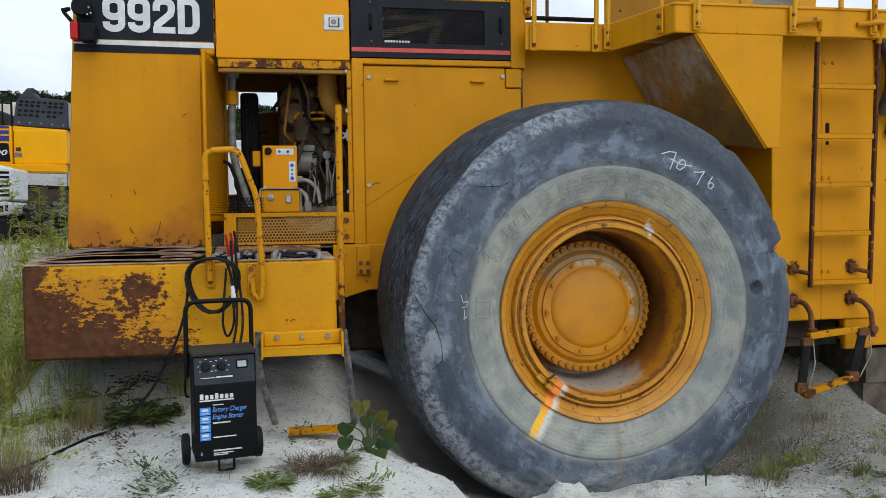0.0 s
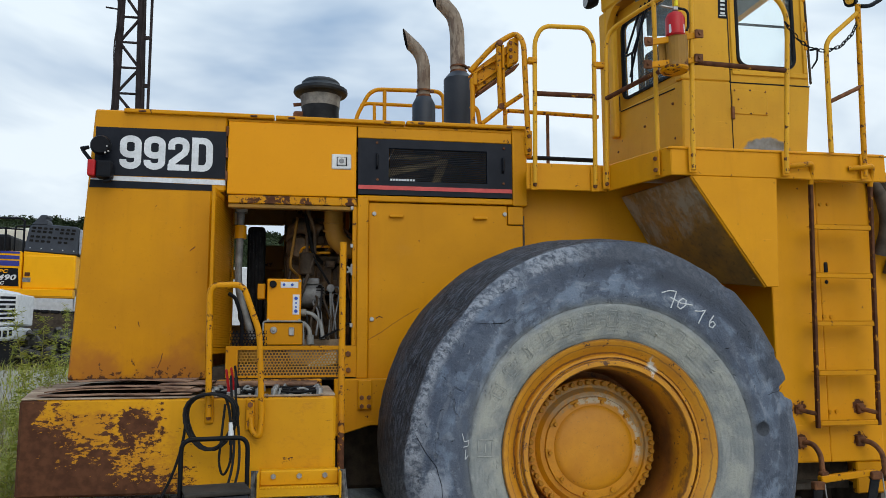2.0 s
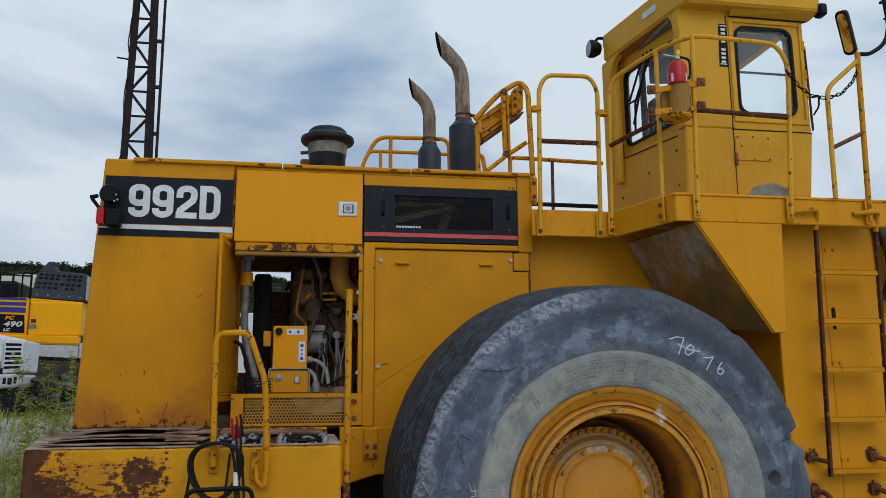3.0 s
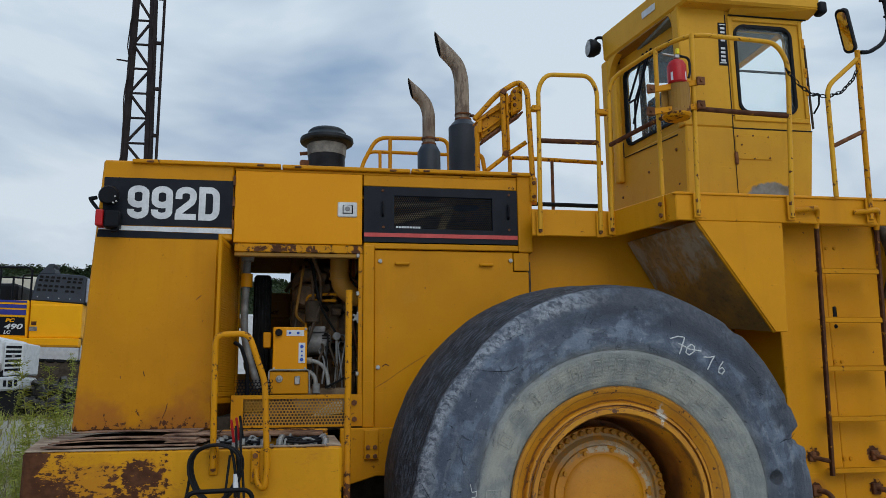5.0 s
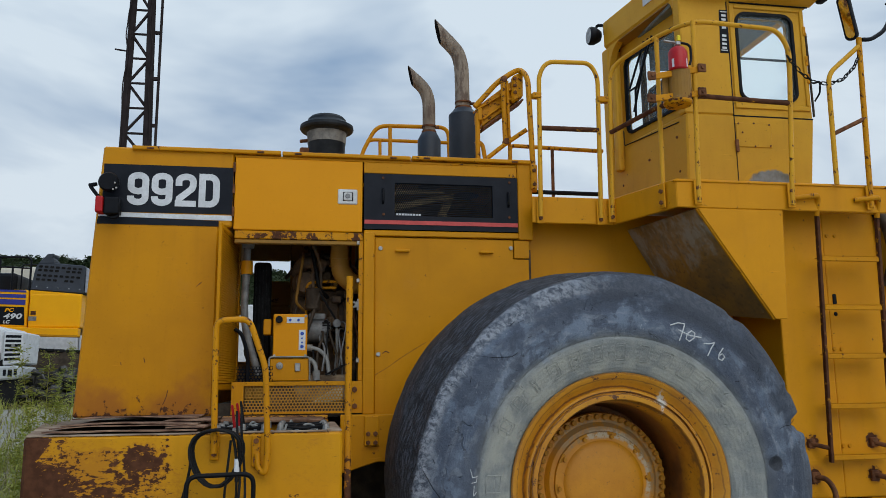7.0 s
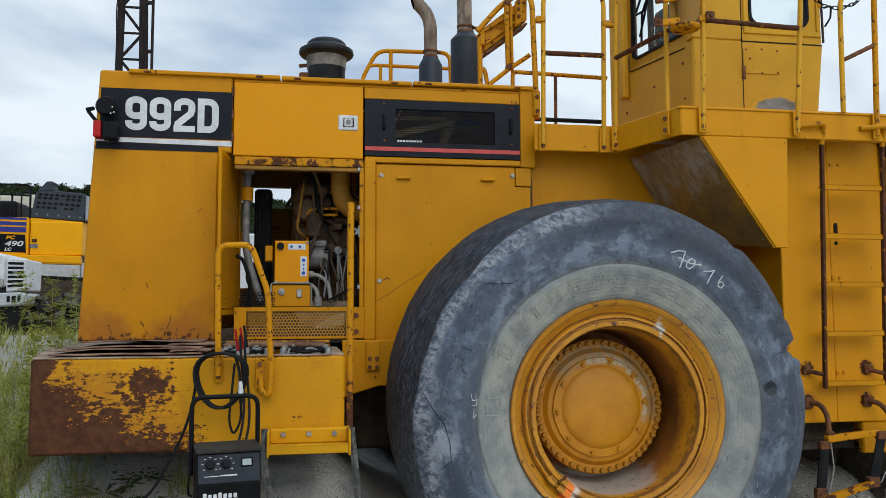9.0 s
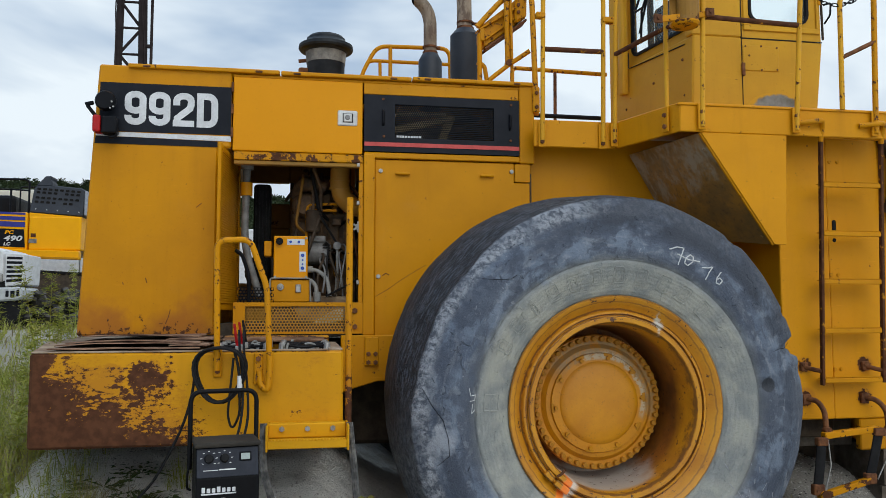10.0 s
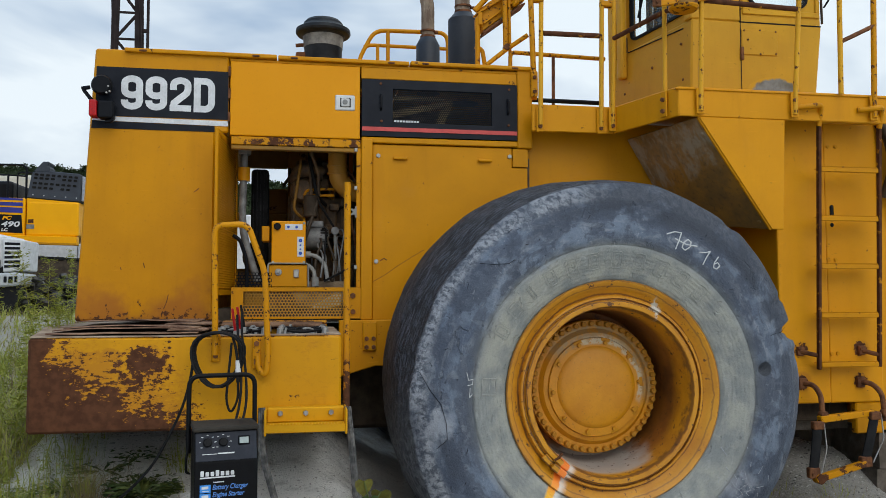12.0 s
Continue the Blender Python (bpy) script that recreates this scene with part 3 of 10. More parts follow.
# heavy condensed figures, drawn as strokes
SW, GW, GH, RZ = 0.047, 0.146, 0.244, 0.034
num_bm = bmesh.new()
gz = 3.094
for gx0 in (-3.120, -2.957):
    xl, xr, zt, zm, zb = gx0 + SW / 2, gx0 + GW - SW / 2, gz + GH - SW / 2, gz + 0.080 + SW / 2, gz + SW / 2
    mid, q = (xl + xr) / 2, (xr - xl) / 2
    ribbon(num_bm, arc(mid, zt - RZ, q, RZ, 180, 0) + arc(mid, zm + RZ, q, RZ, 0, -180), SW, H - 0.0060, closed=True)
    ribbon(num_bm, [(xr, zm + RZ + 0.05), (xr, zb + RZ)] + arc(mid, zb + RZ, q, RZ, 0, -180)[1:] + [(xl, zb + RZ + 0.012)], SW, H - 0.0064)
gx0 = -2.793
xl, xr, zt, zb = gx0 + SW / 2, gx0 + GW - SW / 2, gz + GH - SW / 2, gz + SW / 2
mid, q = (xl + xr) / 2, (xr - xl) / 2
ribbon(num_bm, [(xl, zt - RZ - 0.035), (xl, zt - RZ)] + arc(mid, zt - RZ, q, RZ, 180, 0)[1:] + [(xr, zt - RZ - 0.03), (xr - 0.008, zt - RZ - 0.055), (xl + 0.006, zb + 0.035), (xl + 0.002, zb + 0.002)], SW, H - 0.0060)
ribbon(num_bm, [(gx0, gz + 0.022), (gx0 + GW, gz + 0.022)], 0.044, H - 0.0064)
gx0 = -2.630
xl, xr = gx0 + SW / 2, gx0 + GW - SW / 2
ribbon(num_bm, [(xl, zb - 0.002), (xl, zt + 0.002)] + [(xr - 0.045, zt + 0.002)] + arc(xr - 0.045, zt - 0.048, 0.045, 0.05, 80, 0, 5) + arc(xr - 0.045, zb + 0.048, 0.045, 0.05, 0, -80, 5) + [(xr - 0.045, zb - 0.002)], SW, H - 0.0060, closed=True)
part("model_number", num_bm, M_WHITE, housing, "white model number 992D")

for pts in ([(-2.78, 1.80), (-2.79, 1.75), (-2.81, 1.70)], [(-2.62, 2.52), (-2.585, 2.55)], [(-2.95, 2.02), (-2.94, 1.985)], [(-3.10, 1.99), (-3.095, 1.97)]):
    part("gouge", tube(bmesh.new(), [(a, H - 0.0005, c) for a, c in pts], 0.0030, 5), M_RUST, housing)

# louvred return beside the engine bay
LA, LB = Vector((-2.437, 0.955)), Vector((-2.362, 1.66))


def lou(u, d, z):
    """A place on the screen: share of its width, metres proud of it, height."""
    q = LA + (LB - LA) * u + Vector((LB.y - LA.y, LA.x - LB.x)).normalized() * d
    return (q.x, q.y, z)


louvre = part("louvre_panel", slab(bmesh.new(), [lou(0, -0.009, 1.80), lou(1, -0.009, 1.80), lou(1, -0.009, 2.925), lou(0, -0.009, 2.925)], 0.004, 0), M_YEL, loader, "louvred yellow side screen of the radiator")
for za, zb in ((1.795, 1.835), (2.895, 2.93)):
    part("louvre_rail", slab(bmesh.new(), [lou(0, 0.006, za), lou(1, 0.006, za), lou(1, 0.006, zb), lou(0, 0.006, zb)], 0.02), M_YEL, louvre)
for ua, ub in ((-0.02, 0.07), (0.95, 1.02)):
    part("louvre_stile", slab(bmesh.new(), [lou(ua, 0.008, 1.79), lou(ub, 0.008, 1.79), lou(ub, 0.008, 2.935), lou(ua, 0.008, 2.935)], 0.022), M_YEL, louvre)
part("screen_edge", box(bmesh.new(), LA.x - 0.012, LA.x + 0.008, LA.y - 0.012, LA.y + 0.012, 1.79, 2.938, 0.004), M_YEL_EDGE, louvre)
slat = slab(bmesh.new(), [lou(0.07, -0.002, 0.0160), lou(0.95, -0.002, 0.0160), lou(0.95, 0.004, 0.002), lou(0.07, 0.004, 0.002)], 0.002, 0)
# slats get a lighter yellow to stand in for light falling on them
slat_ob = part("slat", slat, M_FADE, louvre)
slat_ob.matrix_basis = pose(0, 0, 1.842)
for k in range(1, 62):
    s = slat_ob.copy()
    scene.collection.objects.link(s)
    s.matrix_basis = pose(0, 0, 1.842 + k * 0.0171)
for ub, zb in ((0.93, 2.36), (0.93, 1.90)):
    part("screen_hinge", slab(bmesh.new(), [lou(ub, 0.014, zb), lou(ub + 0.12, 0.014, zb), lou(ub + 0.12, 0.014, zb + 0.07), lou(ub, 0.014, zb + 0.07)], 0.01, 0.002), M_YEL_EDGE, louvre)
bm = box(bmesh.new(), -2.425, -2.405, 1.36, 1.42, 2.28, 2.36, 0.004)
part("latch", bm, M_STEEL, louvre, "dull steel latch")

# roof sheets with lipped edges
for xa, xb, z in ((-3.10, -2.055, 3.500), (-2.045, -1.09, 3.497), (-1.08, -0.150, 3.502)):
    bm = box(bmesh.new(), xa, xb, H - 0.03, HF + 0.03, z, z + 0.03, 0.008, 2)
    roof = part("hood_roof_sheet", bm, M_YEL_EDGE, loader)
    bm = bmesh.new()
    for u in (0.12, 0.86):
        box(bm, xa + u * (xb - xa) - 0.026, xa + u * (xb - xa) + 0.026, H - 0.036, H + 0.02, z + 0.004, z + 0.02, 0.005)
    part("hinge_tab", bm, M_RUST, roof, "rusted hinge tabs")
bm = prism(bmesh.new(), [(-2.385, 3.475), (-0.14, 3.475), (-0.14, 3.496), (-2.385, 3.496)], H + 0.004, H + 0.05, bev=0.004)
part("hood_eave", bm, M_YEL_EDGE, loader)

# upper doors
bm = box(bmesh.new(), -2.380, -1.452, H - 0.008, H + 0.03, 2.936, 3.474, 0.008, 2)
door = part("hood_door", bm, M_YEL_NEW, loader, "freshly painted plain yellow hood door")
bm = box(bmesh.new(), -1.635, -1.490, H - 0.016, H, 3.143, 3.258, 0.01, 2)
M_CHROME = plain("dull_chrome", (0.62, 0.62, 0.60), 0.4, 0.15, 0.2, 12)
latch = part("paddle_latch", bm, M_CHROME, door, "square chromed paddle latch")
bm = box(bmesh.new(), -1.600, -1.520, H - 0.0185, H - 0.010, 3.165, 3.236, 0.004)
part("latch_pocket", bm, M_BLACK, latch)
bm = box(bmesh.new(), -1.592, -1.530, H - 0.026, H - 0.012, 3.170, 3.231, 0.006)
paddle = part("latch_paddle", bm, M_CHROME, latch)
part("lock_barrel", lathe(bmesh.new(), disc_prof(-0.006, 0.004, 0.019), (-1.563, H - 0.026, 3.203), "y", 18), M_GREY, paddle)
bm = bmesh.new()
for z in (3.03, 3.20, 3.36):
    tube(bm, [(-2.385, H - 0.014, z), (-2.385, H - 0.014, z + 0.07)], 0.009, 8)
part("hinge", bm, M_RUST, door)

bm = bmesh.new()
X0, X1, Z0, Z1 = -1.440, -0.262, 2.962, 3.386
wx0, wx1, wz0, wz1 = -1.212, -0.458, 3.068, 3.320
for a in ((X0, wx0, Z0, Z1), (wx1, X1, Z0, Z1), (wx0, wx1, Z0, wz0), (wx0, wx1, wz1, Z1)):
    box(bm, a[0], a[1], H - 0.012, H + 0.02, a[2], a[3], 0)
vent = part("vent_door", bm, M_LABEL, loader, "black vented hood door with a perforated screen")
part("perforated_screen", perforated(bmesh.new(), wx0, wx1, wz0, wz1, H - 0.001, 0.0155, 0.0055), M_BLACK, vent)
bm = box(bmesh.new(), X0 + 0.002, X1 - 0.002, H - 0.0165, H - 0.011, 3.000, 3.030, 0)
part("red_stripe", bm, M_RED, vent, "faded red stripe")
bm = bmesh.new()
for k in range(9):
    box(bm, -1.200 + k * 0.021, -1.185 + k * 0.021, H - 0.016, H - 0.011, 3.070, 3.084, 0)
part("small_sign", bm, M_WHITE, vent, "small unreadable white sign")
for x in (-1.300, -0.335):
    part("handle", tube(bmesh.new(), [(x, H - 0.01, 3.16), (x, H - 0.035, 3.17), (x, H - 0.035, 3.26), (x, H - 0.01, 3.27)], 0.009, 8, 0.01), M_BLACK, vent)
bm = bmesh.new()
for x, z in ((-1.30, 3.355), (-1.295, 3.075), (-0.33, 3.075), (-0.325, 3.35)):
    bolt(bm, x, H - 0.012, z, 0.011, 0.007)
part("bolt", bm, M_RUST, vent)
# worn strip above the vent door and frame round it
bm = prism(bmesh.new(), [(-1.443, 3.39), (-0.262, 3.39), (-0.262, 3.474), (-1.443, 3.474)], H - 0.004, H + 0.03, bev=0.004)
part("hood_top_rail", bm, M_YEL_EDGE, loader)
bm = box(bmesh.new(), -0.258, -0.140, H - 0.006, H + 0.08, 2.905, 3.515, 0.01, 2)
part("hood_corner_post", bm, M_YEL, loader)
bm = box(bmesh.new(), -1.44, -0.258, H - 0.01, H + 0.05, 2.912, 2.955, 0.006)
part("hood_lower_rail", bm, M_YEL, loader)
# front wall of the hood and its far side
bm = box(bmesh.new(), -0.20, -0.142, H + 0.09, HF, 2.905, 3.50, 0.004)
part("hood_front_wall", bm, M_YEL, loader)
bm = box(bmesh.new(), -1.43, -0.2, HF - 0.03, HF, 2.9, 3.5, 0.004)
box(bm, -2.39, -1.43, HF - 0.03, HF, 3.05, 3.5, 0.004)
part("hood_far_side", bm, M_YEL, loader)
M_STRUT = plain("dusty_tan_strut", (0.52, 0.36, 0.15), 0.7, 0, 0.4, 9)
bm = box(bmesh.new(), -1.1, -0.75, 2.0, 2.5, 2.9, 3.35, 0.03, 2)
tube(bm, [(-1.35, 1.7, 3.28), (-0.9, 1.75, 3.22), (-0.5, 1.6, 3.05)], 0.035, 10, 0.1)
tube(bm, [(-1.3, 1.55, 3.0), (-1.0, 1.6, 3.2), (-0.6, 1.6, 3.25)], 0.03, 10, 0.1)
part("vent_brace", slab(bmesh.new(), [(-1.22, 1.42, 3.14), (-0.72, 1.42, 3.27), (-0.72, 1.42, 3.31), (-1.22, 1.42, 3.20)], 0.03), M_STRUT, loader)
part("vent_brace", slab(bmesh.new(), [(-1.18, 1.36, 3.275), (-0.80, 1.36, 3.285), (-0.80, 1.36, 3.31), (-1.18, 1.36, 3.31)], 0.03), M_STRUT, loader)
part("vent_brace", slab(bmesh.new(), [(-0.86, 1.5, 3.06), (-0.80, 1.5, 3.06), (-0.70, 1.5, 3.30), (-0.78, 1.5, 3.30)], 0.03), M_STRUT, loader)
part("vent_floor", box(bmesh.new(), -1.43, -0.2, H + 0.06, HF - 0.03, 2.84, 2.88, 0.004), M_DARK, loader)
part("intake_pipework", bm, M_GRIME, loader, smooth=True)

# engine bay frame
bm = box(bmesh.new(), -2.37, -1.445, H - 0.004, H + 0.06, 2.872, 2.932, 0.005)
part("bay_header", bm, M_HEAD, loader, "chipped header rail over the engine bay")
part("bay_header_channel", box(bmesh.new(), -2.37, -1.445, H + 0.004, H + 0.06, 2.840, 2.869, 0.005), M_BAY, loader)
bm = box(bmesh.new(), -1.442, -1.360, H - 0.022, H + 0.05, 1.615, 2.936, 0.008, 2)
post = part("bay_post", bm, M_YEL, loader)
bm = box(bmesh.new(), -1.476, -1.443, H + 0.0, H + 0.03, 1.85, 2.87, 0.004)
part("bay_jamb", bm, M_YEL_EDGE, post)
bm = bmesh.new()
for z in (2.84, 2.56, 1.98):
    box(bm, -1.492, -1.47, H - 0.014, H + 0.004, z, z + 0.03, 0.003)
part("clip", bm, M_STEEL, post)
bm = bmesh.new()
for a in ((-2.354, -2.272, 1.626, 1.85), (-1.568, -1.443, 1.626, 1.85), (-2.272, -1.568, 1.822, 1.85), (-2.272, -1.568, 1.626, 1.640)):
    box(bm, a[0], a[1], H - 0.012, H + 0.02, a[2], a[3], 0)
sill = part("bay_guard", bm, M_YEL_EDGE, loader, "yellow lower guard with a perforated screen")
part("perforated_screen", perforated(bmesh.new(), -2.272, -1.568, 1.640, 1.822, H + 0.004, 0.0225, 0.0086), painted("worn_screen_paint", (0.45, 0.22, 0.03), chips=0.3, dust=0.3), sill)
bm = bmesh.new()
bolt(bm, -1.500, H - 0.012, 1.79, 0.022, 0.012), bolt(bm, -1.498, H - 0.012, 1.675, 0.02, 0.014)
part("bolt", bm, M_RUST, sill)

part("engine_inner_wall", box(bmesh.new(), -1.36, -0.15, H + 0.055, H + 0.075, 1.3, 2.84, 0.003), M_DARK, loader)
# engine side panels towards the front
bm = prism(bmesh.new(), [(-1.358, 2.905), (-0.30, 2.905), (-0.30, 2.755), (-0.178, 2.755), (-0.178, 1.30), (-1.358, 1.30)], H + 0.008, H + 0.04, bev=0.006)
pan = part("engine_side_panel", bm, M_YEL, loader, "large yellow engine side panel")
bm = bmesh.new()
for x in (-1.207, -0.567):
    box(bm, x, x + 0.108, H - 0.020, H + 0.01, 2.792, 2.814, 0.008, 3)
part("panel_lip", bm, M_YEL_EDGE, pan)
bm = bmesh.new()
for x, z in ((-1.316, 2.82), (-1.33, 2.04), (-0.32, 2.84)):
    bolt(bm, x, H + 0.008, z, 0.018, 0.012)
part("bolt", bm, M_STEEL, pan)
part("scratch", tube(bmesh.new(), [(-1.352, H + 0.0085, 1.892), (-1.26, H + 0.0085, 1.945), (-1.175, H + 0.0085, 2.006), (-1.07, H + 0.0085, 2.072), (-0.98, H + 0.0085, 2.125)], 0.002, 5), M_RUST, pan, "long rusty scratch")
part("scratch", tube(bmesh.new(), [(-1.30, H + 0.0085, 2.045), (-1.275, H + 0.0085, 2.062), (-1.25, H + 0.0085, 2.05)], 0.004, 5), M_RUST, pan)
bm = prism(bmesh.new(), [(-0.295, 2.90), (-0.175, 2.90), (-0.175, 2.762), (-0.295, 2.762)], H + 0.002, H + 0.03, bev=0.004)
part("panel_corner_piece", bm, M_YEL, loader)
bm = box(bmesh.new(), -0.172, 1.60, H + 0.078, H + 0.12, 1.30, 3.14, 0.004)
part("frame_side_wall", bm, M_YEL, loader, "yellow side wall behind the rear wheel")
bm = prism(bmesh.new(), [(-1.60, 1.615), (-1.60, 1.215), (-1.345, 1.29), (-0.9, 1.29), (-0.9, 1.615)], H - 0.10, H + 0.0, bev=0.006)
part("frame_gusset", bm, M_YEL_EDGE, loader)
bm = box(bmesh.new(), -1.435, -1.335, H - 0.125, H - 0.10, 1.40, 1.605, 0.006)
brk = part("frame_bracket", bm, M_YEL_EDGE, loader)
bm = bmesh.new()
for x in (-1.408, -1.358):
    for z in (1.425, 1.485):
        bolt(bm, x, H - 0.125, z, 0.017, 0.014)
part("bolt", bm, M_RUST, brk)
bm = box(bmesh.new(), -3.2, 2.6, 1.75, 2.85, 0.75, 1.55, 0.03)
part("main_frame", bm, M_DARK, loader)

# counterweight bumper with an open battery box
bx0, bx1, by0, by1, bz0, bz1 = -3.312, -1.636, 0.03, 1.20, 1.045, 1.563
bm = prism(bmesh.new(), [(bx0, by0), (bx1, by0), (bx1, by1), (bx1 - 0.05, by1), (bx1 - 0.05, by0 + 0.05), (-2.40, by0 + 0.05), (-2.40, 4.37), (bx0, 4.37), (-3.73, 2.65), (-3.73, 1.75)], bz0, bz1 - 0.002, "z", 0.014)
bumper = part("counterweight", bm, M_BUMP, loader, "yellow counterweight, half rusted bare along its rear end")
M_SCALE0 = plain("rusted_lip", (0.30, 0.17, 0.10), 0.9, 0.0, 0.5, 9, 60, 0.6, (0.10, 0.05, 0.03))
bm = bmesh.new()
slab(bm, [(-2.40, 0.98, 1.60), (-1.72, 0.98, 1.595), (-1.72, 1.12, 1.615), (-2.40, 1.12, 1.62)], 0.02)
part("battery_tray_lip", bm, M_SCALE0, bumper)
part("battery_box_back", box(bmesh.new(), -2.399, bx1 - 0.051, by1 - 0.12, by1, bz0, bz1 + 0.055, 0.010, 2), M_BUMP, bumper)
part("battery_box_floor", box(bmesh.new(), -2.399, bx1 - 0.051, by0 + 0.051, by1 - 0.121, bz0 + 0.002, 1.245, 0.0), M_DARK, bumper)
part("top_plate", prism(bmesh.new(), [(bx0 + 0.004, by0 + 0.004), (-2.403, by0 + 0.004), (-2.403, 4.36), (bx0, 4.36), (-3.724, 2.65), (-3.724, 1.75)], bz1 - 0.003, bz1 + 0.004, "z", 0.002), M_PLANK, bumper, "rusted scaling top plate")
# curled, delaminating deck plates on the counterweight
bm = bmesh.new()
rnd = random.Random(5)
M_SCALE = plain("flaking_rust_scale", (0.36, 0.225, 0.145), 0.9, 0.0, 0.55, 9, 60, 0.7, (0.10, 0.048, 0.032))
for k, (ya, yb, xa, xb, up, curl) in enumerate(((0.10, 1.17, -3.25, -2.44, 0.010, 0.000), (0.20, 1.17, -3.24, -2.40, 0.024, 0.014), (0.24, 1.16, -3.20, -2.46, 0.034, 0.016), (0.62, 1.17, -3.24, -2.52, 0.058, 0.014), (0.16, 0.70, -2.62, -2.41, 0.024, 0.004), (0.45, 1.1, -2.68, -2.405, 0.046, 0.006))):
    t = bmesh.new()
    xs, ys = np.linspace(xa, xb, 31), np.linspace(ya, yb, 7)
    grid = []
    for dz4 in (0.006, 0.0):
        rows4 = []
        for yi, y4 in enumerate(ys):
            row = []
            for x4 in xs:
                front = (1 - yi / 6) ** 2
                rag = 0.035 * noise.noise((x4 * 5, k * 3.7, 7)) + 0.014 * noise.noise((x4 * 21, k, 7))
                lift = curl * front * math.sin(math.pi * min(1, max(0, (x4 - xa) / (xb - xa))) ** 0.8)
                row.append(t.verts.new((x4 + 0.015 * noise.noise((y4 * 9, k, 2)) * (x4 in (xs[0], xs[-1])), y4 + rag * (yi in (0, 6)), bz1 + 0.003 + up + lift + dz4 + 0.005 * noise.noise((x4 * 4, y4 * 4, k)) + 0.0)))
            rows4.append(row)
        grid.append(rows4)
    for g, flip in ((grid[0], 1), (grid[1], -1)):
        for a in range(6):
            for i in range(30):
                t.faces.new((g[a][i], g[a][i + 1], g[a + 1][i + 1], g[a + 1][i])[::flip])
    for a in range(6):
        for i in (0, 30):
            t.faces.new((grid[0][a][i], grid[1][a][i], grid[1][a + 1][i], grid[0][a + 1][i]))
    for i in range(30):
        for a in (0, 6):
            t.faces.new((grid[0][a][i], grid[0][a][i + 1], grid[1][a][i + 1], grid[1][a][i]))
    join(bm, t)
part("curled_plate", bm, M_SCALE, bumper, "rusted deck plate curling off the counterweight")
# rusted lip round the battery box
bm = box(bmesh.new(), bx1 - 0.085, bx1 - 0.004, by0 + 0.02, by1 - 0.12, bz1 - 0.002, bz1 + 0.010, 0.003)
part("battery_box_lip", bm, M_PLANK, bumper)
bm = box(bmesh.new(), -2.40, bx1 - 0.09, by0 + 0.004, by0 + 0.05, bz1 - 0.002, bz1 + 0.008, 0.003)
part("battery_box_lip", bm, M_PLANK, bumper)

# ---- rear wheel ----
AX, AZ = 0.0, 1.202
wheel = new("wheel")
wheel.parent, wheel.matrix_parent_inverse = loader, world_of(loader).inverted()
wheel["label"] = "worn smooth loader tyre on a yellow rim"


def radial(n, l, v):
    """Distance from the wheel's axle, and the place across the tyre."""
    s = n.new("ShaderNodeSeparateXYZ")
    l.new(v, s.inputs[0])
    dz = calc(n, l, "SUBTRACT", s.outputs[2], AZ)
    r2 = calc(n, l, "ADD", calc(n, l, "MULTIPLY", s.outputs[0], s.outputs[0]), calc(n, l, "MULTIPLY", dz, dz))
    return calc(n, l, "SQRT", r2), s.outputs[1], s.outputs[0], dz


def spray(n, l, x, dz, c, v):
    """A sprayed orange and white mark across rim and sidewall."""
    # along and across a line from (-0.27, -0.39) to (-0.54, -0.78)
    u = calc(n, l, "ADD", calc(n, l, "MULTIPLY_ADD", x, -0.57, -0.57 * 0.27), calc(n, l, "MULTIPLY_ADD", dz, -0.82, -0.82 * 0.39))
    w = calc(n, l, "ADD", calc(n, l, "MULTIPLY_ADD", x, 0.82, 0.82 * 0.27), calc(n, l, "MULTIPLY_ADD", dz, -0.57, -0.57 * 0.39))
    rag = noise_tex(n, l, v, 30, 4)
    w = calc(n, l, "ADD", w, calc(n, l, "MULTIPLY_ADD", rag, 0.03, -0.015))
    along = calc(n, l, "MULTIPLY", ramp(n, l, u, -0.01, 0.02), ramp(n, l, u, 0.44, 0.36))
    halo = calc(n, l, "MULTIPLY", along, calc(n, l, "MULTIPLY", ramp(n, l, w, -0.05, 0.0), ramp(n, l, w, 0.07, 0.02)))
    core = calc(n, l, "MULTIPLY", along, calc(n, l, "MULTIPLY", ramp(n, l, w, -0.046, -0.030), ramp(n, l, w, 0.018, 0.004)))
    c = mix_col(n, l, calc(n, l, "MULTIPLY", halo, 0.75), c, (0.72, 0.68, 0.62))
    tint = mix_col(n, l, ramp(n, l, u, 0.12, 0.3), (0.88, 0.20, 0.008), (0.90, 0.47, 0.006))
    return mix_col(n, l, calc(n, l, "MULTIPLY", core, 0.95), c, tint)


